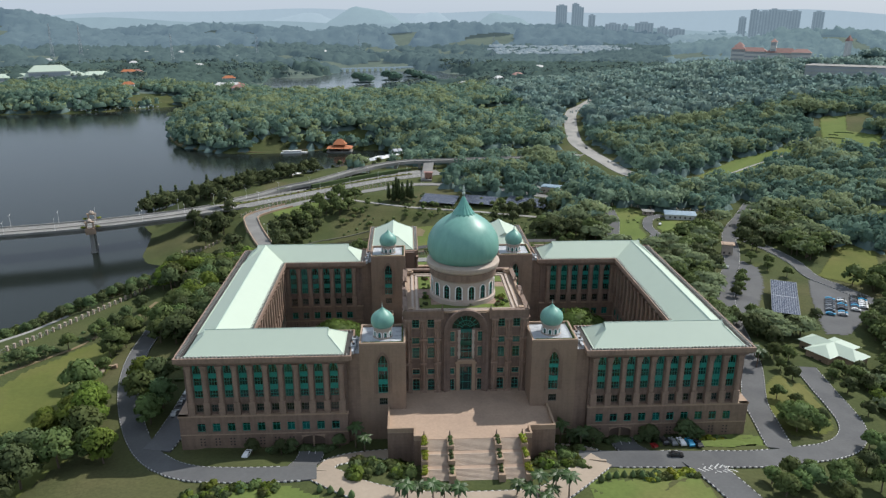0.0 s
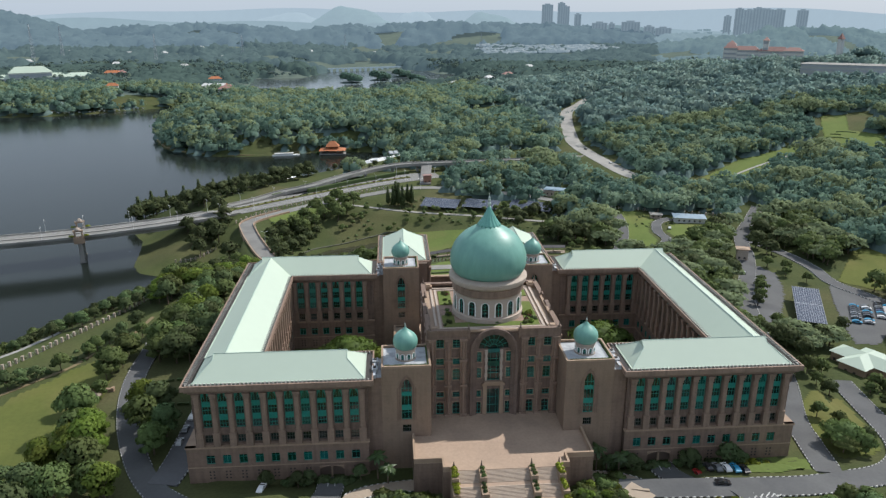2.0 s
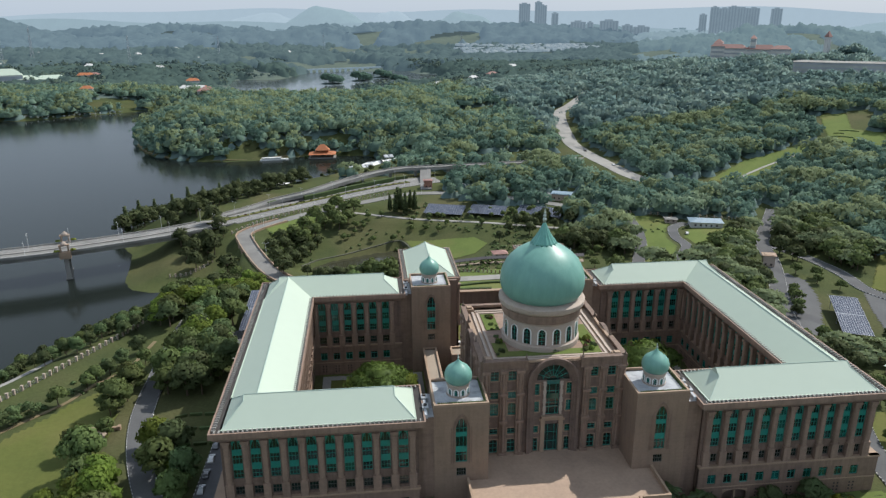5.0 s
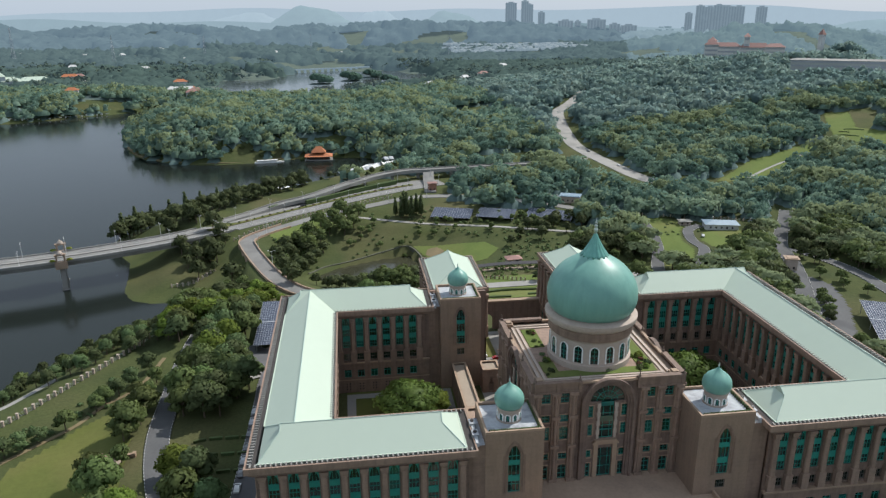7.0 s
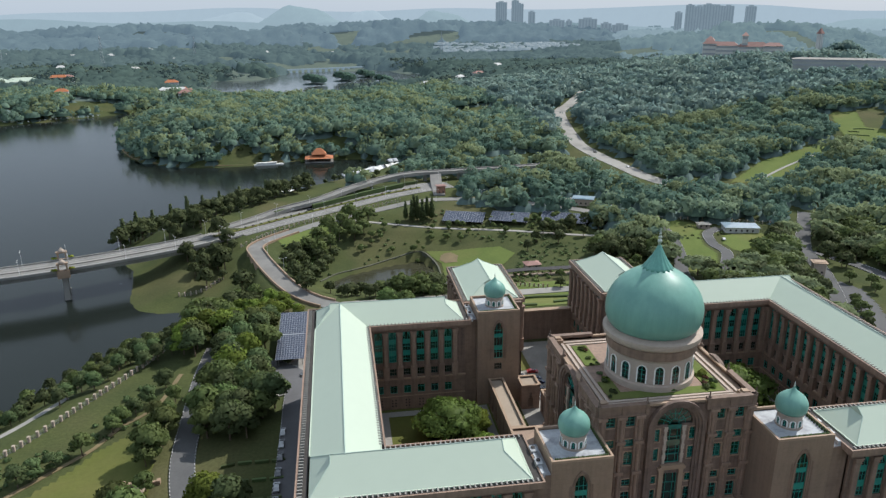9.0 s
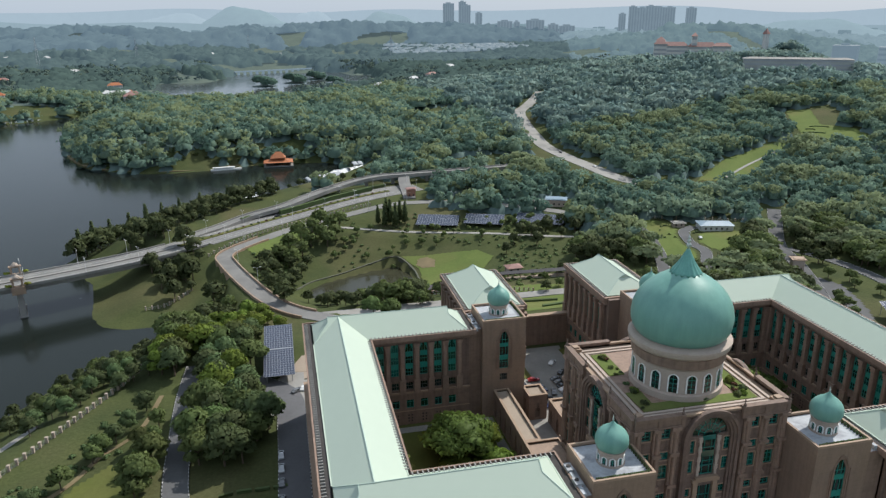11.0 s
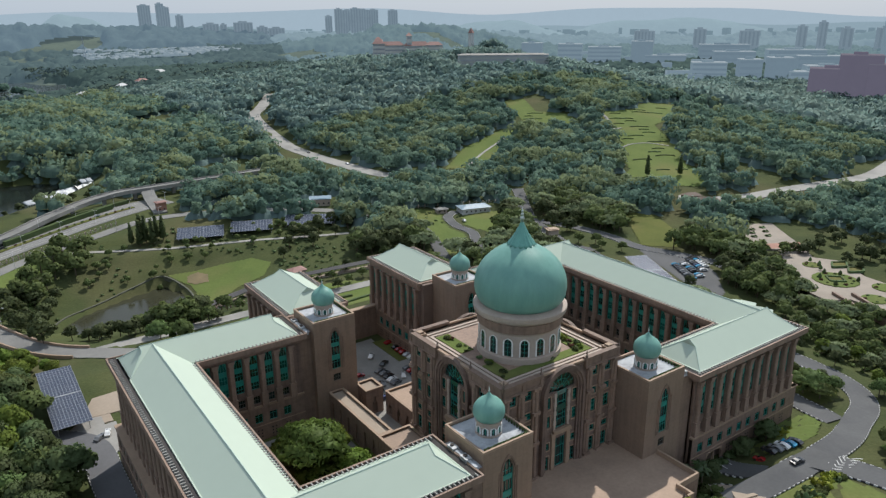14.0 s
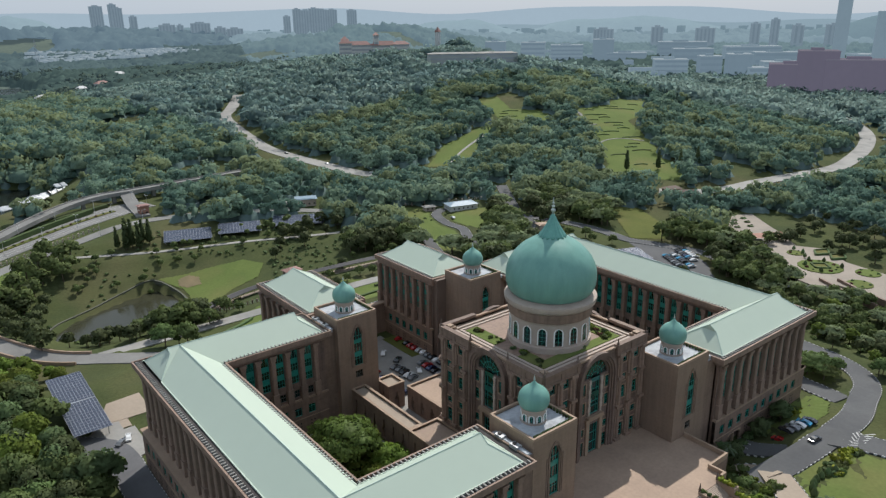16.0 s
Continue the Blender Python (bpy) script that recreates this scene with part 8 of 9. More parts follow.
for x, y, a in ((-216, 484, 19), (-312, 457, 14), (-408, 434, 11)):
    m = pose(x + 216, y - 484, 0, 0, 0, a)
    pier = part("pier", boxes((-1.4, 1.4, -9, 9, -22, -3.3), (-2.0, 2.0, -10, 10, -20, -17)), CONCRETE, bridge)
    pier.matrix_basis = m
    for s in (-1, 1):
        kiosk = bmesh.new()
        box(kiosk, -3.2, 3.2, s * 11.4 - 1.4, s * 11.4 + 1.4, -3.5, 0.6)
        box(kiosk, -2.6, -1.6, s * 11.4 - 1.0, s * 11.4 + 1.0, 0.6, 4.4)
        box(kiosk, 1.6, 2.6, s * 11.4 - 1.0, s * 11.4 + 1.0, 0.6, 4.4)
        box(kiosk, -3.0, 3.0, s * 11.4 - 1.2, s * 11.4 + 1.2, 4.4, 5.2)
        ko = part("pier_portal", kiosk, STONE_LIGHT, bridge, "tan stone portal over the pier")
        ko.matrix_basis = m
        cap = part("portal_cap", revolve([(1.8, 5.2), (1.7, 6.0), (1.0, 6.8), (0.2, 7.4)], 10, None, None, (0, s * 11.4, 0)), CREAM, bridge)
        cap.matrix_basis = m
        for k in (-4.4, 4.4):
            sh = shrub(0, 0, 3, 1.1, 0.0, "on the bridge pier", "bridge planters")
            sh.matrix_basis = pose(x, y, -3.2, 0, 0, a) @ pose(k, s * 11.4, 0)

lamp_bm = bmesh.new()
tube(lamp_bm, (0, 0, -0.3), (0, 0, 8.5), 0.14, 0.08, 6)
tube(lamp_bm, (0, 0, 8.4), (1.6, 0, 8.9), 0.06, 0.05, 5)
tube(lamp_bm, (0, 0, 8.4), (-1.6, 0, 8.9), 0.06, 0.05, 5)
LAMP_POLE = mesh_of("pole", lamp_bm, FAR_WHITE)
LAMP_HEAD = mesh_of("lamp_head", boxes((1.3, 2.2, -0.16, 0.16, 8.82, 9.0), (-2.2, -1.3, -0.16, 0.16, 8.82, 9.0)), FAR_WHITE)


def lamp(x, y, z, turn):
    ob = thing("street_lamp", "white double-armed street lamp beside the road", "street lamp", (x, y, z), "street lamps", turn=turn)
    placed("pole", LAMP_POLE, ob, pose(0, 0, 0))
    placed("lamp_head", LAMP_HEAD, ob, pose(0, 0, 0))


t_, n_ = frame_of(line)
for i in range(4, len(line), 9):
    for off in (-9.3, 9.3):
        p = line[i]
        lamp(p[0] + n_[i][0] * off, p[1] + n_[i][1] * off, p[2], math.degrees(math.atan2(n_[i][1], n_[i][0])))
ring_line = ROAD_LINES["ring"][0]
tr_, nr_ = frame_of(ring_line)
for i in range(30, len(ring_line), 11):
    p = ring_line[i]
    lamp(p[0] - nr_[i][0] * 5, p[1] - nr_[i][1] * 5, p[2], 30.0 * i)

# planted median and kerb lines of the causeway
land_part = along(line, -140, 5)
bm = bmesh.new()
ribbon(land_part, -1.6, 1.6, 0.5, 0.6, bm)
bmesh.ops.recalc_face_normals(bm, faces=bm.faces)
structure("median", mesh_of("median", bm, GRASS), "grassy planted road median", "median")
for i in range(0, len(land_part), 2):
    p = land_part[i]
    shrub(float(p[0]), float(p[1]), (1, 4, 0)[i % 3], 0.62, float(p[2]) + 0.5, "on the road median", "median shrubs")
for off, w in ((6.2, 0.12), (-6.2, 0.12), (9.6, 0.12), (-9.6, 0.12)):
    bm = bmesh.new()
    ribbon(line, off - w, off + w, 0.07, 0.04, bm)
    bmesh.ops.recalc_face_normals(bm, faces=bm.faces)
    structure("lane_line", mesh_of("lane_line", bm, KERB_WHITE), "white painted lane line", "road marking")


# ---- fences, walls and kerbs ----
def posts(name, label, pts, step, size, material, rail=True, group=""):
    ob = thing(name, label, "fence", (float(pts[0][0]), float(pts[0][1]), 0))
    fine = spline([(x, y, 0) for x, y in pts], step)
    zz = ground_height(fine[:, 0], fine[:, 1])
    pm = mesh_of("post", boxes((-size / 2, size / 2, -size / 2, size / 2, -0.8, 1.9), (-size * 0.65, size * 0.65, -size * 0.65, size * 0.65, 1.9, 2.15)), material)
    for (x, y, _), z in zip(fine, zz):
        placed("post", pm, ob, pose(x - pts[0][0], y - pts[0][1], z))
    if rail:
        bm = bmesh.new()
        for (p, za), (q, zb) in zip(zip(fine, zz), zip(fine[1:], zz[1:])):
            for h in (0.3, 1.0, 1.6):
                tube(bm, (p[0] - pts[0][0], p[1] - pts[0][1], za + h), (q[0] - pts[0][0], q[1] - pts[0][1], zb + h), 0.05, 0.05, 4)
        part("rail", bm, METAL, ob)


posts("shore_fence", "fence of pale stone posts along the shore", [(-185, 262), (-172, 282), (-164, 295), (-158, 307), (-151, 321), (-141, 341), (-132, 362), (-124, 384)], 3.0, 0.75, CREAM)
posts("tongue_fence", "short fence of pale posts below the ramp", [(-150, 462), (-141, 464), (-134, 470), (-128, 478)], 3.0, 0.6, CREAM)
posts("road_fence", "long fence of tan posts beside the causeway", [(-121, 513), (-109, 525), (-96, 540), (-80, 552), (-65, 560), (-54, 566), (-44, 573), (-31, 580), (-14, 590)], 3.4, 0.6, CREAM)
posts("park_fence", "fence of pale posts behind the lawn", [(118, 532), (140, 515), (165, 503), (190, 492), (215, 480)], 4.0, 0.55, CREAM)
posts("pond_fence", "low fence of brown posts beside the pond", [(-2, 430), (20, 418), (45, 405)], 2.2, 0.5, STONE)

# the ramp's stone parapets and its tall outer wall
bend = ring_line[(ring_line[:, 0] < -66) & (ring_line[:, 1] < 535)]
for off, deep, text in ((4.8, 9.0, "tall brown stone retaining wall of the ramp"), (-4.8, 3.0, "low pale parapet on the inside of the ramp")):
    bm = bmesh.new()
    ribbon(bend, off - 0.35, off + 0.35, 1.1, deep, bm)
    bmesh.ops.recalc_face_normals(bm, faces=bm.faces)
    structure("ramp_wall", mesh_of("ramp_wall", bm, STONE_LIGHT), text, "wall")
for off in (-4.2, 4.2):
    fl = ROAD_LINES["flyover"][0]
    bm = bmesh.new()
    ribbon(fl, off - 0.25, off + 0.25, 0.9, 2.6, bm)
    bmesh.ops.recalc_face_normals(bm, faces=bm.faces)
    structure("flyover_parapet", mesh_of("flyover_parapet", bm, CONCRETE), "pale concrete flyover parapet", "parapet")
fl = ROAD_LINES["flyover"][0]
for i in range(14, len(fl), 9):
    x, y, z = fl[i]
    gz = gh(x, y)
    if z - gz > 2:
        ob = new("flyover_pier", mesh_of("flyover_pier", boxes((x - 1.2, x + 1.2, y - 1.6, y + 1.6, gz - 2, z - 1.0)), CONCRETE))
        tagged(ob, "square concrete pier under the flyover", "pier", "flyover piers")


def kerb(line_pts, off, label, white=KERB_WHITE):
    """Black and white kerbstones, laid end to end."""
    pts = line_pts
    t2, n2 = frame_of(pts)
    edge = np.stack([pts[:, 0] + n2[:, 0] * off, pts[:, 1] + n2[:, 1] * off], 1)
    seg = np.linalg.norm(np.diff(edge, axis=0), axis=1)
    s = np.concatenate([[0], np.cumsum(seg)])
    n = int(s[-1] / 0.95)
    q = np.linspace(0, s[-1], n + 1)
    ex, ey = np.interp(q, s, edge[:, 0]), np.interp(q, s, edge[:, 1])
    ez = np.interp(q, s, pts[:, 2])
    verts, faces, slots = [], [], []
    for i in range(n):
        dx, dy = ex[i + 1] - ex[i], ey[i + 1] - ey[i]
        ln = math.hypot(dx, dy) + 1e-9
        nx, ny = -dy / ln * 0.12, dx / ln * 0.12
        x0, y0, x1, y1 = ex[i] + dx * 0.02, ey[i] + dy * 0.02, ex[i + 1] - dx * 0.02, ey[i + 1] - dy * 0.02
        b = len(verts)
        for z in (ez[i] - 0.2, ez[i] + 0.22):
            verts += [(x0 - nx, y0 - ny, z), (x1 - nx, y1 - ny, z), (x1 + nx, y1 + ny, z), (x0 + nx, y0 + ny, z)]
        for f in ((4, 5, 6, 7), (0, 1, 5, 4), (1, 2, 6, 5), (2, 3, 7, 6), (3, 0, 4, 7)):
            faces.append([b + k for k in f])
            slots.append(i % 2)
    tagged(new("kerb", mesh_from("kerb", verts, faces, [white, KERB_BLACK], slots)), label, "kerb", kind="stuff")


for key in ("front", "front_east", "south_east", "east", "service", "forecourt", "forecourt_west", "forecourt_east", "garage_west", "garage_east", "curve", "curve_b", "east_loop"):
    ln, w, _ = ROAD_LINES[key]
    for s in (-1, 1):
        off = s * (w / 2 + 0.1)
        t3, n3 = frame_of(ln)
        ex, ey = ln[:, 0] + n3[:, 0] * (off + s * 0.3), ln[:, 1] + n3[:, 1] * (off + s * 0.3)
        d, _lv = road_near(ex, ey, skip=(key, "bridge", "flyover"))
        ok = d > 0.3
        start = None
        for i in range(len(ln) + 1):
            if i < len(ln) and ok[i]:
                start = i if start is None else start
            elif start is not None:
                if i - start > 2:
                    kerb(ln[start:i], off, "black and white painted kerbstones")
                start = None


# painted arrows and hatching on the forecourt
def mark(pts, label):
    bm = bmesh.new()
    z = max(gh(x, y) for x, y in pts) + 0.34
    quad(bm, *[(x, y, z) for x, y in pts])
    structure("road_marking", mesh_of("road_marking", bm, KERB_WHITE), label, "road marking")


for x, y in ((-31.6, 193), (-29.6, 193), (67.6, 195), (70.2, 195)):
    mark([(x, y), (x + 0.25, y), (x + 0.25, y + 2.6), (x, y + 2.6)], "white painted lane dash")


# ---- far distance ----
def ridge_line(radius, lo, hi, seed, material, a0=-70, a1=110):
    rng = np.random.RandomState(seed)
    n = 160
    ang = np.radians(np.linspace(a0, a1, n))
    prof = np.zeros(n)
    for k in range(1, 14):
        prof += rng.uniform(-1, 1) / k ** 0.8 * np.sin(np.linspace(0, 2 * math.pi, n) * k * 1.3 + rng.uniform(0, 6))
    prof = (prof - prof.min()) / (prof.max() - prof.min())
    verts, faces = [], []
    for i in range(n):
        x, y = radius * math.sin(ang[i]), radius * math.cos(ang[i])
        h = lo + (hi - lo) * prof[i]
        verts += [(x, y, -30), (x * 1.02, y * 1.02, h)]
    for i in range(n - 1):
        faces.append((2 * i, 2 * i + 2, 2 * i + 3, 2 * i + 1))
    return structure("backdrop", mesh_from("backdrop", verts, faces, [material]), "hazy blue hills on the horizon", "hills")


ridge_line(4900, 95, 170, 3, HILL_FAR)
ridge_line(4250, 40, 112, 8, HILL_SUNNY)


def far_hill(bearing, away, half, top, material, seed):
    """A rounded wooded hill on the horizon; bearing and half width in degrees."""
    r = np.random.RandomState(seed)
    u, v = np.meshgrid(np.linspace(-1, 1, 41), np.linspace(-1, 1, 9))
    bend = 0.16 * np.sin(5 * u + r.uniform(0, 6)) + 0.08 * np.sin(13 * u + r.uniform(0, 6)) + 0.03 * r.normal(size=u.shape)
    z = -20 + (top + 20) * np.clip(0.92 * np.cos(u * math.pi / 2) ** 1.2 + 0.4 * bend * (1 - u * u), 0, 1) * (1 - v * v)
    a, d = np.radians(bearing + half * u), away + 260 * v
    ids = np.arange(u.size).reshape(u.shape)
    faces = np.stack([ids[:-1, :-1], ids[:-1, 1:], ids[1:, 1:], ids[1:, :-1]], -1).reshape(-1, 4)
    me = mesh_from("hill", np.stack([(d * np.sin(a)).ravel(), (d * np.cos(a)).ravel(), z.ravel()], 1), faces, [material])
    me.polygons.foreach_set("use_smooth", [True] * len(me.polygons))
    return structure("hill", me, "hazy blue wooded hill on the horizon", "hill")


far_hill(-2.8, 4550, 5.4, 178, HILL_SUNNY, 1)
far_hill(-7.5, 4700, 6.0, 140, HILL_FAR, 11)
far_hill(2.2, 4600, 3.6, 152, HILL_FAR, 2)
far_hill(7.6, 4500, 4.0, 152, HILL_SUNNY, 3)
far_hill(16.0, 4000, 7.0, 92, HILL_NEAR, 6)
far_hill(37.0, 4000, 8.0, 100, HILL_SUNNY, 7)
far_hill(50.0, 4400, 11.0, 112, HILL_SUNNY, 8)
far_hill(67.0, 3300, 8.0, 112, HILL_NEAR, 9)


# ---- lake pavilion, tents, far houses ----
pav = thing("lake_pavilion", "orange-roofed pavilion standing in the lake", "pavilion", (-78, 850, -21.5))
part("platform", boxes((-15, 15, -9, 9, 0.4, 1.4)), CONCRETE, pav)
for x in (-12, -4, 4, 12):
    for y in (-7, 7):
        part("post", boxes((x - 0.3, x + 0.3, y - 0.3, y + 0.3, -3, 5.0)), STONE, pav)
for z, w, d, r in ((5.0, 15, 10, 3.0), (9.0, 8, 6, 6.0)):
    bm = bmesh.new()
    a, b, c, dd, r0, r1 = (-w, -d, z), (w, -d, z), (w, d, z), (-w, d, z), (-w * 0.3, 0, z + r), (w * 0.3, 0, z + r)
    for f in ((a, b, r1, r0), (c, dd, r0, r1), (b, c, r1), (dd, a, r0), (dd, c, b, a)):
        quad(bm, *f)
    bmesh.ops.remove_doubles(bm, verts=bm.verts, dist=0.001)
    bmesh.ops.recalc_face_normals(bm, faces=bm.faces)
    part("roof", bm, ORANGE, pav, "orange tiled hipped roof")
boat = thing("tour_boat", "long white tour boat moored by the shore", "boat", (-131, 842, -21.5), turn=8)
hull = bmesh.new()
solid(hull, [(-15, -2), (13, -2), (16, 0), (13, 2), (-15, 2)], -0.3, 1.2)
part("hull", hull, WHITE, boat)
part("cabin", boxes((-12, 8, -1.6, 1.6, 1.2, 2.8)), FAR_WHITE, boat)
part("canopy", boxes((-13, 9, -1.9, 1.9, 2.8, 3.0)), WHITE, boat)


def tent(x, y, w, d, h, turn, z=None):
    ob = thing("white_tent", "white stretched tent roof among the trees", "tent", (x, y, gh(x, y) if z is None else z), "white tents", turn=turn)
    bm = bmesh.new()
    pts = [[(-w / 2 + w * i / 6, -d / 2 + d * j / 4, h * (0.55 + 0.45 * math.cos(math.pi * (j / 4 - 0.5)) * (0.8 + 0.2 * math.cos(i * 2.1)))) for i in range(7)] for j in range(5)]
    vs = [[bm.verts.new(p) for p in row] for row in pts]
    for j in range(4):
        for i in range(6):
            bm.faces.new((vs[j][i], vs[j][i + 1], vs[j + 1][i + 1], vs[j + 1][i]))
    part("canopy", bm, WHITE, ob)
    for a in (-w / 2, w / 2):
        for b in (-d / 2, d / 2):
            post = bmesh.new()
            tube(post, (a, b, -0.5), (a, b, h * 0.56), 0.15, 0.15, 5)
            part("post", post, METAL, ob)


tent(131, 936, 36, 12, 9, 55)
tent(90, 1000, 16, 8, 8, 20)
tent(150, 900, 16, 8, 5, 60)
tent(-30, 722, 26, 12, 9, 35, -12)
tent(-8, 745, 16, 9, 8, 30, -12)
tent(-100, 652, 12, 9, 8, 35, -12)
tent(-112, 632, 9, 8, 7, 35, -13)
tent(72, 905, 14, 8, 6, 40)


def block_of(name, label, x, y, w, d, z0, z1, turn, material, storeys=0, category="building", roof=None, group="", rise=0.0):
    """A distant building with rows of window bands."""
    ob = thing(name, label, category, (x, y, z0), group, turn=turn)
    h = z1 - z0
    part("wall", boxes((-w / 2, w / 2, -d / 2, d / 2, -25, h)), material, ob)
    for k in range(storeys):
        z = h * (k + 0.45) / storeys
        part("window_band", boxes((-w / 2 + 1, w / 2 - 1, -d / 2 - 0.15, -d / 2 + 0.1, z, z + h / storeys * 0.42)), TOWN_BAND if category == "office block" or category == "civic hall" else FAR_GREY, ob)
    if material is HAZY_TOWER:
        n = max(2, int(w / 11))
        for k in range(n):
            x_ = -w / 2 + w * (k + 0.5) / n
            part("window_strip", boxes((x_ - w / n * 0.22, x_ + w / n * 0.22, -d / 2 - 0.3, -d / 2 + 0.1, 4, h - 3)), HAZY_STRIP, ob)
        part("plant_room", boxes((-w * 0.25, w * 0.2, -d * 0.25, d * 0.25, h, h + 5)), material, ob)
    if category == "office block" or category == "civic hall":
        part("roof", boxes((-w / 2 - 0.4, w / 2 + 0.4, -d / 2 - 0.4, d / 2 + 0.4, h, h + 1.0)), TOWN_ROOF if category == "office block" else FAR_PINK_ROOF, ob)
        part("plant_room", boxes((-w * 0.2, w * 0.12, -d * 0.2, d * 0.2, h + 1.0, h + 4.5)), material, ob)
    if roof:
        bm = bmesh.new()
        e = 1.0
        k = min(w, d) * 0.45
        a, b, c, dd = (-w / 2 - e, -d / 2 - e, h), (w / 2 + e, -d / 2 - e, h), (w / 2 + e, d / 2 + e, h), (-w / 2 - e, d / 2 + e, h)
        r0, r1 = (-w / 2 + k, 0, h + rise), (w / 2 - k, 0, h + rise)
        for f in ((a, b, r1, r0), (c, dd, r0, r1), (b, c, r1), (dd, a, r0), (dd, c, b, a)):
            quad(bm, *f)
        bmesh.ops.recalc_face_normals(bm, faces=bm.faces)
        part("roof", bm, roof, ob)
    return ob


# hilltop palace with red roofs, and the long white school below it
for x, y, w, z1, rise in ((572, 1247, 22, 71, 9), (592, 1236, 44, 68, 8), (630, 1212, 46, 67, 9), (619, 1220, 9, 84, 7), (580, 1262, 14, 76, 8), (655, 1195, 30, 68, 7)):
    block_of("hilltop_palace", "white hilltop palace block with red tiled roofs", x, y, w, 16, 50, z1 + 7, -30, FAR_WHITE, 4, "palace", RED, "hilltop palace", rise * 0.8)
block_of("palace_tower", "slender white palace tower with a pointed cap", 708, 1155, 7, 7, 70, 95, 20, FAR_WHITE, 0, "tower", RED, "hilltop palace", 9)
block_of("school", "long white hilltop school with window bands", 588, 922, 130, 16, 50, 71, -33, SCHOOL_WALL, 4, "school", CONCRETE, "", 2.0)
block_of("school", "low white school block below the hilltop", 600, 896, 40, 12, 50, 57, -33, FAR_WHITE, 1, "school")
# lakeside villa with mint roofs
for x, y, w, z0, z1, rise in ((-800, 1556, 84, -3, 8, 7), (-744, 1584, 78, 0, 18, 12), (-702, 1603, 46, 0, 9, 7), (-662, 1620, 60, 0, 8, 7)):
    block_of("lakeside_villa", "white lakeside residence with mint-green roofs", x, y, w, 30, z0, z1, 26, FAR_WHITE, 1, "villa", ROOF, "lakeside residence", rise)
for x, y, w, z0, z1, tint in ((-520, 1407, 26, 8, 16, ORANGE), (-337, 1462, 36, -4, 10, FAR_WHITE), (-330, 1470, 22, 0, 16, ORANGE), (-318, 1440, 26, -6, 4, RED), (-363, 1455, 19, 0, 8, FAR_WHITE), (-520, 1900, 30, 5, 14, FAR_WHITE), (-700, 1950, 26, 8, 18, FAR_WHITE), (120, 1480, 26, 0, 6, FAR_WHITE), (140, 1700, 40, 0, 6, RED)):
    z0 = gh(x, y)
    block_of("lake_house", "far house with a tiled roof among trees", x, y, w * 0.8, 12, z0, z0 + 13, 15, FAR_WHITE, 1, "house", tint, "far houses", 5)
for x, y, w, tint in ((-795, 2346, 30, FAR_WHITE), (-990, 2358, 36, FAR_WHITE), (-701, 2371, 18, FAR_WHITE), (-379, 1606, 26, ORANGE), (-315, 1400, 24, RED), (-348, 1434, 22, FAR_WHITE), (-616, 1681, 34, ORANGE), (-600, 1690, 20, RED), (-478, 2184, 30, FAR_WHITE), (-520, 2190, 24, RED), (-930, 1980, 24, FAR_WHITE), (-260, 2420, 22, FAR_WHITE), (-60, 2600, 40, FAR_WHITE), (-640, 2560, 30, FAR_WHITE), (200, 1560, 20, FAR_WHITE), (250, 1620, 24, RED), (330, 1800, 26, FAR_WHITE)):
    z0 = gh(x, y) + 3
    block_of("far_house", "far pale house with a tiled roof among trees", x, y, w, 14, z0, z0 + 11, 15, FAR_WHITE, 2, "house", tint, "far houses", 5)
# causeway with arches over the far water
cause = thing("arched_causeway", "low far arched causeway over the water", "bridge", (-52, 2128, -21.5), turn=20)
for i in range(16):
    x = -125 + i * 16.5
    part("pier", boxes((x - 2.6, x + 2.6, -4, 4, -2, 7)), TOWN_PALE, cause)
part("deck", boxes((-135, 135, -5, 5, 7, 10)), TOWN_PALE, cause)
for x, y, r in ((-100, 1750, 30), (-32, 1812, 29), (22, 1905, 25), (56, 1767, 22)):
    balls = [(r * 0.5 * math.cos(k * 1.9), r * 0.5 * math.sin(k * 1.9), r * (0.24 + 0.1 * (k % 3)), r * 0.42, 0.8) for k in range(7)]
    isl = thing("islet", "small wooded islet in the far lake", "islet", (x, y, -22), "wooded islets")
    part("bank", revolve([(r * 0.95, -1), (r * 0.9, 1.0), (r * 0.4, 2.0)], 14), UNDERWOOD, isl)
    part("crown", crown_mesh(int(abs(x)), balls, 900, 5.6, WOODS_DEEP), WOODS_DEEP, isl)
# a housing estate far off
est = random.Random(9)
hv, hf, hs = [], [], []
for i in range(280):
    u = est.random()
    x, y = 330 + 420 * u + est.uniform(-20, 20), 2480 + 160 * (1 - u) + est.choice((0, 50, 100, 150)) + est.uniform(-8, 8)
    w, d, h = est.uniform(8, 14), 8, est.uniform(6, 9)
    z = float(land(x, y)) + 12
    b = len(hv)
    hv += [(x - w, y - d, z), (x + w, y - d, z), (x + w, y + d, z), (x - w, y + d, z), (x - w, y - d, z + h), (x + w, y - d, z + h), (x + w, y + d, z + h), (x - w, y + d, z + h)]
    for f in ((0, 1, 5, 4), (1, 2, 6, 5), (2, 3, 7, 6), (3, 0, 4, 7), (4, 5, 6, 7)):
        hf.append([b + k for k in f])
        hs.append(0)
tagged(new("housing_estate", mesh_from("housing_estate", hv, hf, [TOWN_ROOF], hs)), "rows of far pale terraced houses", "housing", kind="stuff")

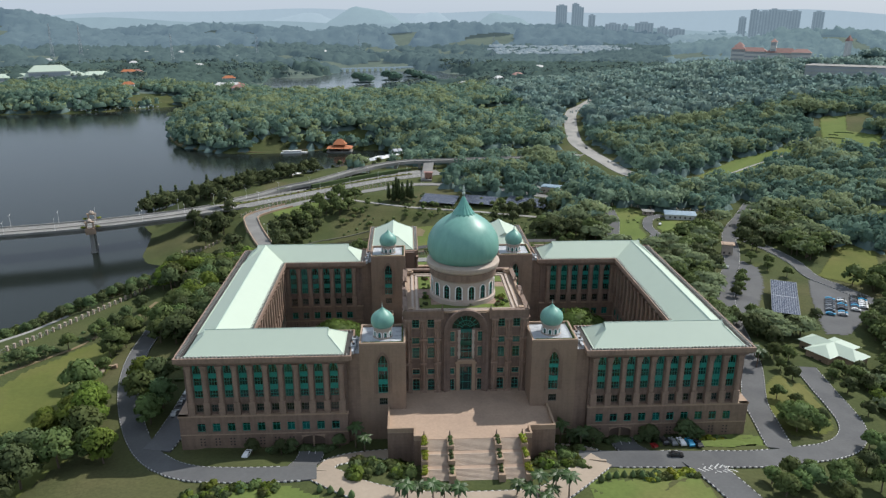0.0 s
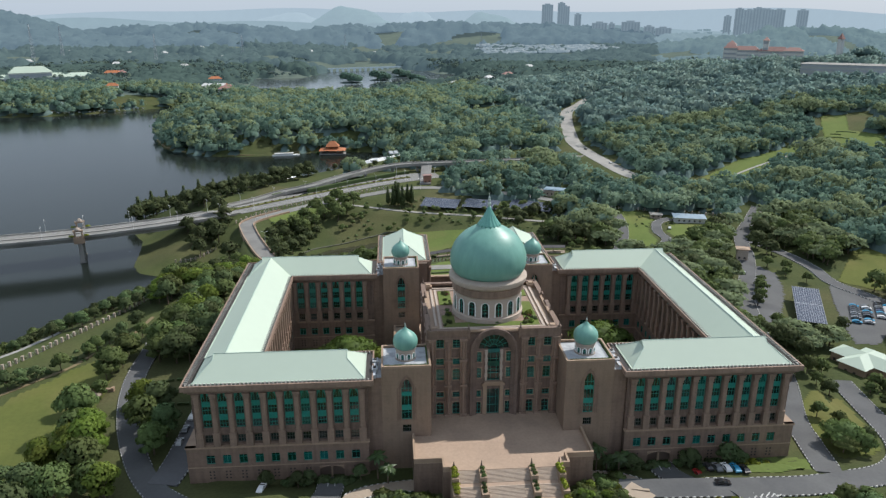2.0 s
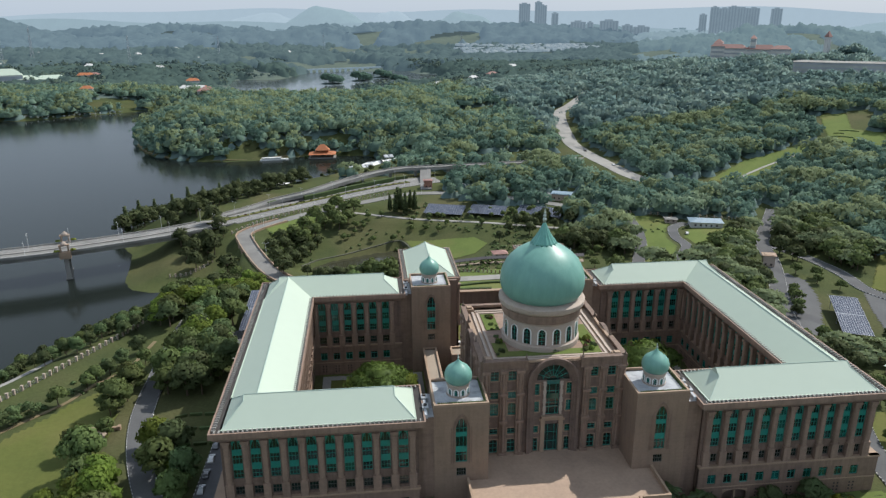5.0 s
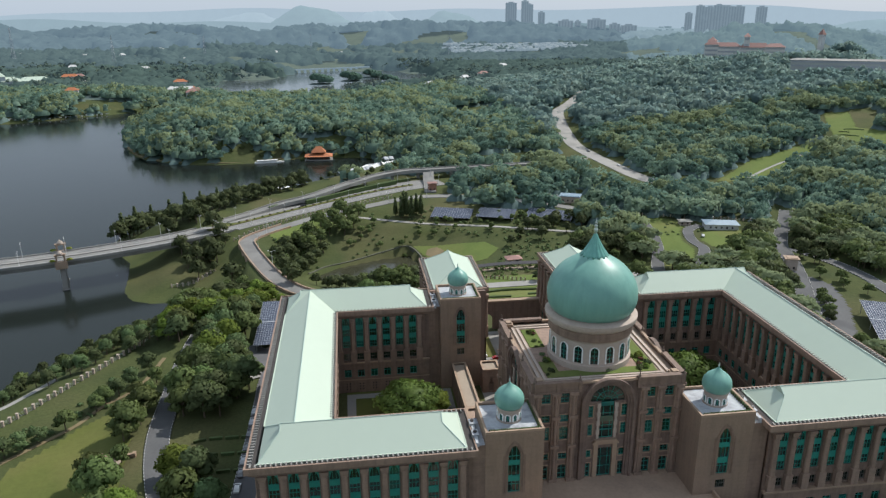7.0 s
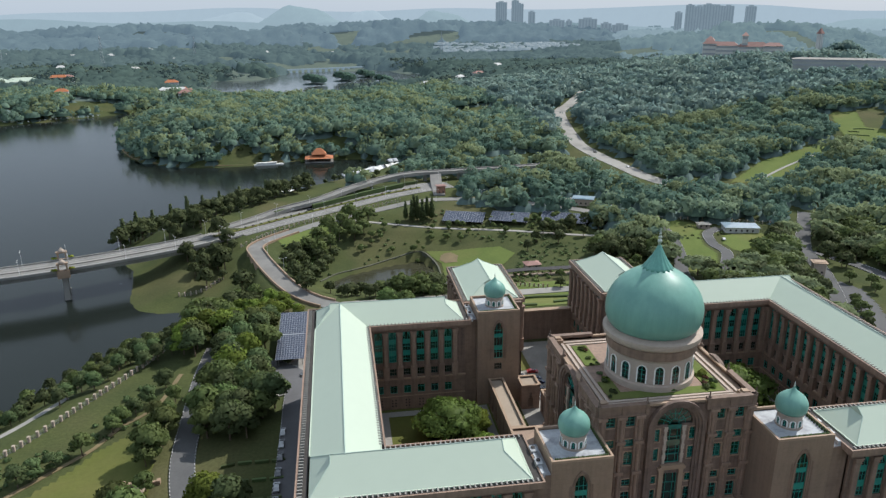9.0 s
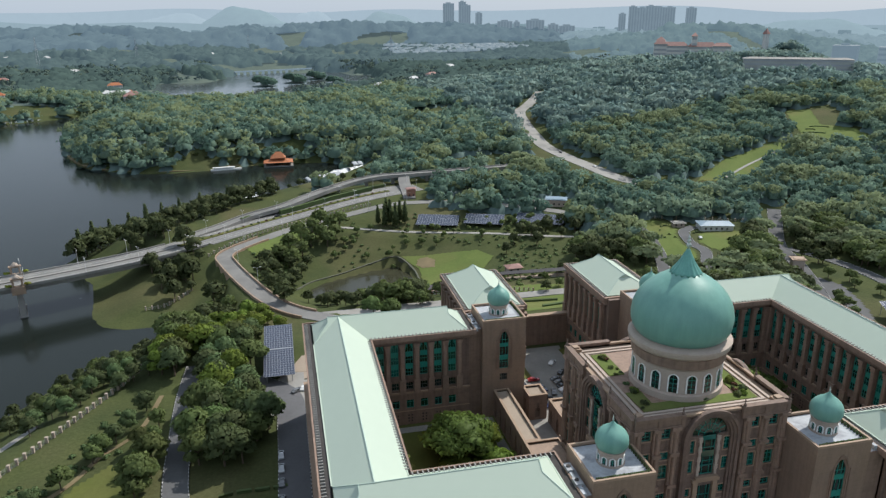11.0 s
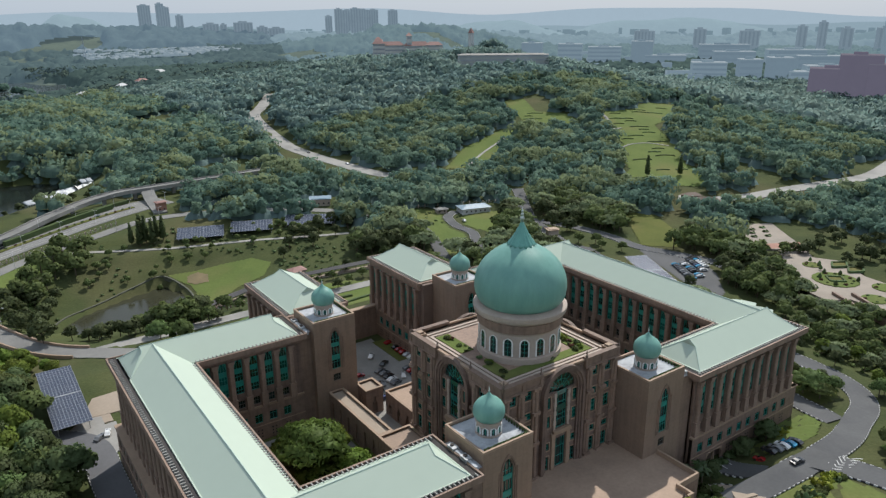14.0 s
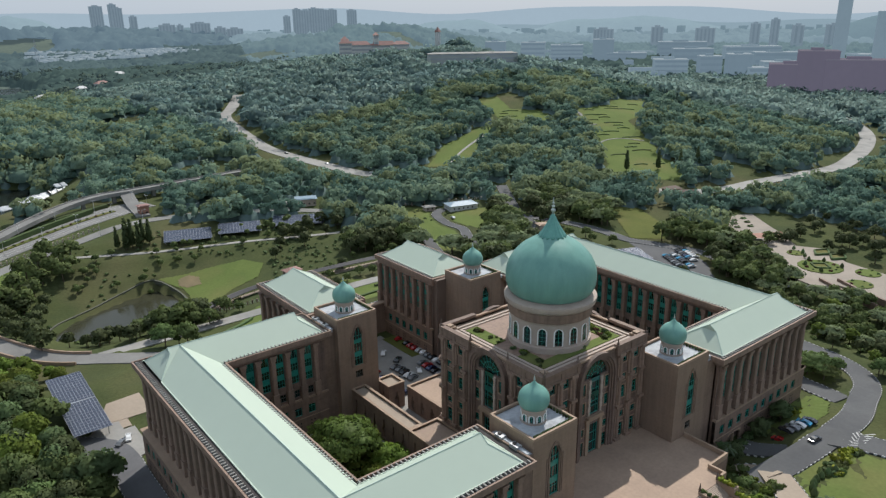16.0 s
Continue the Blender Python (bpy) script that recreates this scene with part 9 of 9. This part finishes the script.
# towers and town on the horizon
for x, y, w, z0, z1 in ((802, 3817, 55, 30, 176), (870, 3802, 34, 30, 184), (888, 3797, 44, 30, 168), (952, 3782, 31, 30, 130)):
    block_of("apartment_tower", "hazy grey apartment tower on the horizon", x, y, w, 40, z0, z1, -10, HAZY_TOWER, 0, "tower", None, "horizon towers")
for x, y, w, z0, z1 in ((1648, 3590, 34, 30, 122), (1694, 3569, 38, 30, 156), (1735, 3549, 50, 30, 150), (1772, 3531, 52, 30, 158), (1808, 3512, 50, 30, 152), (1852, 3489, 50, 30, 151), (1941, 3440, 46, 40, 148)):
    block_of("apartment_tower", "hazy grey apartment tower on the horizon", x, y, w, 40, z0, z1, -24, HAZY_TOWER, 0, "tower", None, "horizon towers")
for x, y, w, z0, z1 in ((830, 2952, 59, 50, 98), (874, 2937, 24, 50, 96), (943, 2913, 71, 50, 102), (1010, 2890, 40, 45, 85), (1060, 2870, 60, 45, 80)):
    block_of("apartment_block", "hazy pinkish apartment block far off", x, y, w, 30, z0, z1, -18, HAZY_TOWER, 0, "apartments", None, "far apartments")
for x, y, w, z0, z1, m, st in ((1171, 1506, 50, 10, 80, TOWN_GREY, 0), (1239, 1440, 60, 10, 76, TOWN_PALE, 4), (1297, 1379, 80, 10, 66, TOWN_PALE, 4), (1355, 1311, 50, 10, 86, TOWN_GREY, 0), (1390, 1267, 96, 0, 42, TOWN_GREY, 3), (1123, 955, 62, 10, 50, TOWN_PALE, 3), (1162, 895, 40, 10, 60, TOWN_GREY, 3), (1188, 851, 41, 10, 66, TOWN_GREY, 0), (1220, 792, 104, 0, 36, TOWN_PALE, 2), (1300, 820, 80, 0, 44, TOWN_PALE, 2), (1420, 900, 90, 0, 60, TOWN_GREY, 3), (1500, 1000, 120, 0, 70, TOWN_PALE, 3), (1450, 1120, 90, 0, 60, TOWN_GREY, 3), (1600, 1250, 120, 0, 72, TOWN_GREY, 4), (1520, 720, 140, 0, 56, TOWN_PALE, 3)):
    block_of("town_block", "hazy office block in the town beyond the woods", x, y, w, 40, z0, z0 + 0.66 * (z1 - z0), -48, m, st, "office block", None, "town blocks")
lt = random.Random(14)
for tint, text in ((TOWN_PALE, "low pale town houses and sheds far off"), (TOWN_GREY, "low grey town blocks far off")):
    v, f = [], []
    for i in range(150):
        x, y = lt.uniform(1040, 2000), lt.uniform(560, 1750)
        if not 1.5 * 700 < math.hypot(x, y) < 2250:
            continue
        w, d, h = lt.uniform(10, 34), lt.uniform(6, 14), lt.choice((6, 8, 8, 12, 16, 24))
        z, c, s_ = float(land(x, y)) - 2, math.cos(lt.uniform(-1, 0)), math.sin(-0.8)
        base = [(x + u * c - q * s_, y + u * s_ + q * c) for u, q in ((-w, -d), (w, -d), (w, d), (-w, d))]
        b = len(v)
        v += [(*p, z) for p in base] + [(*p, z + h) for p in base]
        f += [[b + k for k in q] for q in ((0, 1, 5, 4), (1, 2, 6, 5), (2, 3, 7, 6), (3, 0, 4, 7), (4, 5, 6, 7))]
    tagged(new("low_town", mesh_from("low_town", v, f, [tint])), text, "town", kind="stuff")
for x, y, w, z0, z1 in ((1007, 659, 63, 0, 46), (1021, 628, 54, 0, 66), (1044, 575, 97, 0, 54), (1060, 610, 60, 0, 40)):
    block_of("pink_hall", "hazy dusky pink stone civic hall", x, y, w, 44, z0, z1, -60, FAR_PINK, 0, "civic hall", None, "pink civic hall")
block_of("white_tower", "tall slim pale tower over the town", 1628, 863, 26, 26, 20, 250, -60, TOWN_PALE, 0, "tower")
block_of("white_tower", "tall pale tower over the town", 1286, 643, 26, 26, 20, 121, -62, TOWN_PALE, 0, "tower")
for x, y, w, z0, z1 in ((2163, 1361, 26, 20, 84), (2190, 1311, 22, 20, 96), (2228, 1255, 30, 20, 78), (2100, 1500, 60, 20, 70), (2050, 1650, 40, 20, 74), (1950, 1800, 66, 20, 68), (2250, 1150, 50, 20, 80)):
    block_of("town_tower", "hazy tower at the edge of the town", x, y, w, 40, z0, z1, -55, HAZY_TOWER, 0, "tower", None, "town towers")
# lattice pylons
for x, y, z0, z1 in ((-964, 2088, 5, 106), (-899, 2117, 5, 101), (-676, 2198, 0, 77), (-450, 2300, 0, 70), (-150, 2450, 0, 72), (300, 2500, 0, 70)):
    ob = thing("pylon", "far slender lattice power pylon", "pylon", (x, y, z0), "power pylons")
    bm = bmesh.new()
    h = z1 - z0
    for a, b in ((-4, -4), (4, -4), (4, 4), (-4, 4)):
        tube(bm, (a, b, -10), (a * 0.15, b * 0.15, h), 0.5, 0.3, 4)
    for k in (0.6, 0.75, 0.9):
        box(bm, -9 * (1.2 - k), 9 * (1.2 - k), -0.4, 0.4, h * k, h * k + 0.8)
    part("lattice", bm, FAR_GREY, ob)

# park plaza beyond the east wing
def drape(name, outline, material, label, category, step=1.6, lift=0.2):
    """A sheet of turf laid over the land inside an outline."""
    xs, ys = [p[0] for p in outline], [p[1] for p in outline]
    X, Y = np.meshgrid(np.arange(min(xs), max(xs) + step, step), np.arange(min(ys), max(ys) + step, step))
    inside = (poly_dist(X.ravel(), Y.ravel(), outline) < 0.5).reshape(X.shape)
    ids = np.arange(X.size).reshape(X.shape)
    cells = np.stack([ids[:-1, :-1], ids[:-1, 1:], ids[1:, 1:], ids[1:, :-1]], -1).reshape(-1, 4)
    cells = cells[inside.ravel()[cells].all(1)]
    used = np.unique(cells)
    back = np.zeros(X.size, int)
    back[used] = np.arange(len(used))
    ux, uy = X.ravel()[used], Y.ravel()[used]
    me = mesh_from(name, np.stack([ux, uy, ground_height(ux, uy) + lift], 1), back[cells], [material])
    me.polygons.foreach_set("use_smooth", [True] * len(me.polygons))
    return structure(name, me, label, category)


def strip(points, half, rise, depth, material, step=3.0):
    """A band over the land along a line of plan points."""
    fine = spline([(x, y, 0) for x, y in points], step)
    fine[:, 2] = ground_height(fine[:, 0], fine[:, 1])
    bm = bmesh.new()
    ribbon(fine, -half, half, rise, depth, bm)
    bmesh.ops.recalc_face_normals(bm, faces=bm.faces)
    return bm


drape("lawn", GARDEN_A, LAWN, "bright green terraced garden lawn", "lawn", 2.0, 0.3)
drape("lawn", GARDEN_B, LAWN, "bright green terraced garden lawn", "lawn", 2.0, 0.3)
drape("lawn", [(-158, 250), (-153, 266), (-147, 274), (-141, 286), (-133, 294), (-124, 288), (-119, 270), (-115, 240), (-112, 215), (-106, 197), (-112, 180), (-150, 178), (-162, 220)], GRASS, "mown green lawn between the west road and the shore", "lawn", 1.6, 0.14)
drape("lawn", [(58, 178), (66, 179.5), (78, 176.5), (82, 172), (84, 160), (90, 146), (60, 146), (50, 160), (50, 168)], LAWN, "bright clipped lawn with topiary before the east front", "lawn", 1.2, 0.1)
drape("lawn", [(-48, 173.5), (-34, 172.5), (-26, 168), (-14, 160), (-10, 146), (-60, 146), (-62, 160)], LAWN, "bright clipped lawn with topiary before the west front", "lawn", 1.2, 0.1)
drape("lawn", [(78, 188), (100, 187), (113, 192), (115, 198), (104, 200), (80, 199)], LAWN, "small lawn beside the parked cars", "lawn", 1.0, 0.12)
drape("lawn", [(126, 226), (140, 240), (150, 236), (147, 216), (143, 203), (132, 196), (125, 198)], GRASS, "sunny grass island between two drives", "lawn", 1.2, 0.12)
drape("lawn", [(126, 412), (144, 468), (152, 512), (174, 488), (162, 470), (155, 450), (155, 436), (140, 404)], LAWN, "bright grass slope beside the curving road", "lawn", 1.6, 0.15)
drape("lawn", [(168, 440), (166, 452), (174, 466), (196, 466), (208, 462), (200, 446), (184, 432), (170, 420)], LAWN, "bright grass bank below the shed", "lawn", 1.6, 0.15)
drape("lawn", [(-96, 530), (-80, 540), (-66, 548), (-60, 538), (-70, 522), (-84, 509), (-96, 508), (-101, 518)], LAWN, "bright grass inside the ramp", "lawn", 1.6, 0.2)
drape("lawn", PARK_LAWN, GRASS, "green park lawn", "lawn", 1.0)
drape("car_park", [(191, 395), (198, 372), (193, 356), (186, 340), (173, 318), (160, 302), (150, 299), (152, 318), (164, 342), (178, 372), (184, 395)], ASPHALT, "worn asphalt yard round a planted island", "car park", 1.6, 0.12)
drape("car_park", CAR_PARK, ASPHALT, "worn asphalt car park full of cars", "car park", 1.2, 0.14)
drape("lawn", [(-6, 504), (8, 500), (24, 497), (40, 492), (46, 478), (36, 464), (20, 462), (4, 452), (1, 468), (2, 486)], LAWN, "mown green beside the pond", "lawn", 0.7, 0.25)
drape("sand_patch", [(3, 497), (9, 498), (13, 492), (11, 484), (4, 486), (1, 491)], EARTH, "worn tan patch on the pond green", "bare earth", 0.8, 0.4)
for pts, half in (([(460, 625), (466, 621), (457, 601), (433, 571), (441, 566)], 1.6), ([(383, 519), (406, 526), (423, 520), (433, 503)], 1.0), ([(262, 575), (300, 600), (345, 622)], 1.2)):
    structure("garden_path", mesh_of("garden_path", strip(pts, half, 0.5, 0.6, CONCRETE), CONCRETE), "narrow pale path through the garden lawn", "path")
# clipped hedges on the garden terraces
hr = random.Random(4)


def hedge(points, half, rise, label, group):
    ob = new("hedge", mesh_of("hedge", strip(points, half, rise, rise + 0.8, LEAF_DARK, 2.5), LEAF_DARK))
    return tagged(ob, label, "hedge", group)


hedge([(-78, 584), (-66, 592), (-56, 600), (-41, 611), (-24, 622), (-8, 631)], 1.3, 3.4, "tall clipped dark green hedge below the flyover", "")
for poly, lo, hi, n, run in ((GARDEN_B, (352, 445), (545, 628), 26, (0.84, -0.54)), (GARDEN_A, (262, 575), (436, 720), 22, (0.7, -0.7))):
    for i in range(n):
        u = (i + 0.5) / n
        cx_, cy_ = lo[0] + (hi[0] - lo[0]) * u, lo[1] + (hi[1] - lo[1]) * u
        for k in range(2):
            off, half = hr.uniform(-34, 34), hr.uniform(4, 10)
            pts = [(cx_ + run[0] * (off + t) + 0.5 * math.sin(t), cy_ + run[1] * (off + t) + 1.2 * math.cos(t * 0.35)) for t in (-half, -half / 3, half / 3, half)]
            ends = np.array(pts)
            if (poly_dist(ends[:, 0], ends[:, 1], poly) < -1).all():
                hedge(pts, 0.45, 0.95, "thin clipped dark hedge on a garden terrace", "garden hedges")
verge = hedge([(-104, 574), (-70, 606), (-34, 625), (4, 640)], 1.6, 2.6, "long dense dark hedge between two roads", "roadside hedges")
bankbm = strip([(-72, 466), (-62, 481), (-42, 493), (-25, 501), (-9, 504.5), (-1.5, 488), (-1, 470), (-3, 463)], 0.5, 0.5, 2.6, MOSSY, 1.5)
structure("pond_wall", mesh_of("pond_wall", bankbm, MOSSY), "low grey-green stone wall round the pond", "wall")

plz = thing("park_plaza", "tan paved park plaza with planted beds", "plaza", (265, 270, 0), kind="structure")
px_, py_ = np.array([p[0] for p in PLAZA_LINE], float), np.array([p[1] for p in PLAZA_LINE], float)
zp = float(ground_height(px_, py_).max()) + 0.15
bm = bmesh.new()
solid(bm, [(x - 265, y - 270) for x, y in PLAZA_LINE][::-1], zp - 3, zp)
bmesh.ops.recalc_face_normals(bm, faces=bm.faces)
part("paving", bm, PLAZA, plz)
bm = bmesh.new()
solid(bm, [(x - 265, y - 270) for x, y in ((272, 319), (299, 304), (291, 298), (266, 312))][::-1], zp - 0.1, zp + 0.03)
bmesh.ops.recalc_face_normals(bm, faces=bm.faces)
part("red_paving", bm, PLAZA_RED, plz, "band of red paving")
for x, y, r in ((254, 260, 11), (231, 262, 4.5), (266, 279, 4.5), (243, 236, 6), (262, 240, 6), (288, 326, 2), (294, 331, 2), (300, 335, 2), (296, 322, 2), (303, 328, 2), (284, 318, 2), (309, 334, 2)):
    bed = part("planting_bed", revolve([(r, 0), (r * 0.98, 0.35), (r * 0.9, 0.45), (0.02, 0.5)], 14), LAWN if r > 4 else LEAF_DARK, plz)
    bed.matrix_basis = pose(x - 265, y - 270, zp)
    n = 12 if r > 8 else 5 if r > 3 else 2
    for k in range(n):
        shrub(x + r * 0.72 * math.cos(k * 6.283 / n), y + r * 0.72 * math.sin(k * 6.283 / n), (1, 1, 4)[k % 3], 0.45 + 0.1 * (k % 3), zp + 0.35, "in a plaza bed", "plaza shrubs")
for cx_, cy_, a_, b_ in ((277, 270, 7, 4), (276, 261, 7, 4), (254, 260, 5, 5)):
    rim = [(cx_ + a_, cy_), (cx_, cy_ + b_), (cx_ - a_, cy_), (cx_, cy_ - b_)]
    turf = bmesh.new()
    solid(turf, [(x - 265, y - 270) for x, y in rim], zp, zp + 0.5)
    part("planting_bed", turf, GRASS, plz)
    for p, q in zip(rim, rim[1:] + rim[:1]):
        hb = bmesh.new()
        ribbon(np.array([(p[0], p[1], zp), (q[0], q[1], zp)]), -0.45, 0.45, 1.1, 1.1, hb)
        bmesh.ops.recalc_face_normals(hb, faces=hb.faces)
        tagged(new("hedge", mesh_of("hedge", hb, LEAF_DARK)), "low clipped hedge round a plaza bed", "hedge", "plaza hedges")
for off in (0, 6):
    wb = bmesh.new()
    ribbon(np.array([(234 + off, 251 - off, zp), (226 + off, 237 - off, zp), (219 + off, 219 - off, zp)]), -0.6, 0.6, 1.4, 3, wb)
    bmesh.ops.recalc_face_normals(wb, faces=wb.faces)
    structure("plaza_wall", mesh_of("plaza_wall", wb, STONE), "low brown stone wall stepping down the plaza", "wall")
for x, y in ((258, 268), (262, 262), (250, 266), (246, 256), (260, 252), (270, 282), (268, 276), (262, 272)):
    ob = new("topiary", CONE)
    ob.matrix_basis = pose(x, y, zp + 0.4)
    tagged(ob, "clipped dark green topiary cone on the plaza", "topiary", "topiary cones")
lodge = thing("park_lodge", "small open park lodge with a brown hipped roof", "lodge", (323, 384, gh(323, 384)), turn=-42)
part("wall", boxes((-8, 8, -3.5, 3.5, -1, 3.2)), CREAM, lodge)
rb = bmesh.new()
for f in (((-10, -5.5, 3.2), (10, -5.5, 3.2), (5, 0, 6.6), (-5, 0, 6.6)), ((10, 5.5, 3.2), (-10, 5.5, 3.2), (-5, 0, 6.6), (5, 0, 6.6)), ((10, -5.5, 3.2), (10, 5.5, 3.2), (5, 0, 6.6)), ((-10, 5.5, 3.2), (-10, -5.5, 3.2), (-5, 0, 6.6)), ((-10, 5.5, 3.2), (10, 5.5, 3.2), (10, -5.5, 3.2), (-10, -5.5, 3.2))):
    quad(rb, *f)
bmesh.ops.remove_doubles(rb, verts=rb.verts, dist=0.001)
bmesh.ops.recalc_face_normals(rb, faces=rb.faces)
part("roof", rb, STONE_DARK, lodge, "brown tiled hipped roof")

# a pale skyline along the horizon
sk = random.Random(21)
sv, sf = [], []
for i in range(260):
    a = math.radians(sk.choice((sk.uniform(-12, 20), sk.uniform(10, 78))))
    r = sk.uniform(3700, 4500)
    x, y, w, h = r * math.sin(a), r * math.cos(a), sk.uniform(6, 20), sk.uniform(12, 34)
    z = 20
    b = len(sv)
    sv += [(x - w, y - w, z), (x + w, y - w, z), (x + w, y + w, z), (x - w, y + w, z), (x - w, y - w, z + h), (x + w, y - w, z + h), (x + w, y + w, z + h), (x - w, y + w, z + h)]
    sf += [[b + k for k in f] for f in ((0, 1, 5, 4), (1, 2, 6, 5), (2, 3, 7, 6), (3, 0, 4, 7), (4, 5, 6, 7))]
tagged(new("far_town", mesh_from("far_town", sv, sf, [HILL_NEAR])), "pale far town along the horizon", "town", kind="stuff")

# stone viewing wall and paved bay beside the west road
bay = thing("viewing_wall", "short curved brown stone wall with a paved bay", "wall", (-120, 260, gh(-120, 260)))
part("wall", boxes((-5, 5, -0.5, 0.5, -2, 1.6), (-5.4, -4.4, -0.7, 0.7, -2, 2.0), (4.4, 5.4, -0.7, 0.7, -2, 2.0)), STONE_LIGHT, bay)
part("paved_bay", boxes((-2, 6, -6, -0.5, -2, 0.35)), BEIGE, bay)
structure("shore_path", mesh_of("shore_path", strip([(-186, 283), (-178, 299), (-171, 314), (-163, 328)], 1.4, 0.25, 0.5, CONCRETE), CONCRETE), "narrow pale path along the lake shore", "path")
structure("lawn_path", mesh_of("lawn_path", strip([(-170, 252), (-159, 266), (-150, 277), (-142, 287), (-136, 300), (-126, 310), (-122, 330)], 0.8, 0.22, 0.5, CONCRETE), EARTH), "narrow earthen path across the west lawn", "path")
for i in range(4):
    for k in range(3):
        x, y = -98 + 5 * i, 246 + 9 * k
        hedge([(x, y), (x + 4, y + 0.2)], 0.4, 0.9, "low clipped hedge in a small parterre", "parterre hedges")

# paved yard by the west wing
yard = bmesh.new()
solid(yard, [(-85, 326), (-82, 317), (-75, 313), (-71.8, 313), (-71.8, 332), (-76, 333)], 0.5, 2.72)
structure("yard", mesh_of("yard", yard, CONCRETE), "pale concrete service yard beside the west wing", "yard")
walkway = bmesh.new()
solid(walkway, [(-82, 327.4), (-76, 333.2), (-70, 332.2), (-61, 332.2), (-61, 347), (-72, 346), (-76.5, 336)], 0.5, 2.76)
structure("pavement", mesh_of("pavement", walkway, BEIGE), "pinkish paved path beside the west wing", "pavement")

# lakeside promenade on the far peninsula
structure("promenade", mesh_of("promenade", strip([(-560, 1215), (-530, 1222), (-503, 1236), (-466, 1262), (-428, 1286)], 2.5, 0.5, 1.0, FAR_WHITE), CONCRETE), "pale lakeside promenade on the far shore", "path")
far_rail = thing("promenade_fence", "long white fence along the far promenade", "fence", (0, 0, 0))
for x, y, _z in spline([(-556, 1210, 0), (-530, 1216, 0), (-503, 1229, 0), (-466, 1255, 0), (-428, 1279, 0)], 7):
    z = gh(x, y)
    part("post", boxes((x - 1.2, x + 1.2, y - 0.4, y + 0.4, z - 1, z + 2.6)), WHITE, far_rail)
# hedges and beds behind the rear gateway
for pts in ([(-14, 352), (0, 353), (12, 352)], [(24, 352), (44, 353), (60, 352)], [(0, 372), (16, 374), (30, 372)], [(40, 378), (60, 380), (84, 374)], [(10, 390), (30, 394), (52, 390)], [(66, 392), (84, 388), (98, 380)], [(-16, 384), (-8, 392), (4, 400)]):
    hedge(pts, 0.7, 1.1, "clipped dark hedge on the rear lawn", "rear hedges")
drape("lawn", [(-18, 378), (4, 408), (30, 422), (60, 412), (100, 376), (60, 370), (0, 370)], LAWN, "bright rear garden lawn", "lawn", 1.6, 0.15)
# nested chevrons on the junction
for i in range(6):
    for s_ in (-1, 1):
        bm = strip([(83.5 + 1.6 * i, 174), (85 + 1.6 * i, 174 + 1.4 * s_), (86.2 + 1.6 * i, 174 + 2.6 * s_)], 0.16, 0.46, 0.03, KERB_WHITE, 0.8)
        structure("road_marking", mesh_of("road_marking", bm, KERB_WHITE), "white painted chevron on the asphalt", "road marking")

structure("shore_bank", mesh_of("shore_bank", strip([(-322, 1000), (-300, 940), (-274, 893), (-229, 856), (-182, 842), (-132, 853), (-95, 868)], 1.6, 0.5, 1.4, CONCRETE), EARTH), "pale earthen bank along the island shore", "shore")
for i in range(16):
    x, y = -250 + 11 * i, 872 - 0.9 * i + 5 * math.sin(i * 1.7)
    shrub(x, y, (0, 1)[i % 2], 1.8, None, "on the island shore", "shore shrubs")
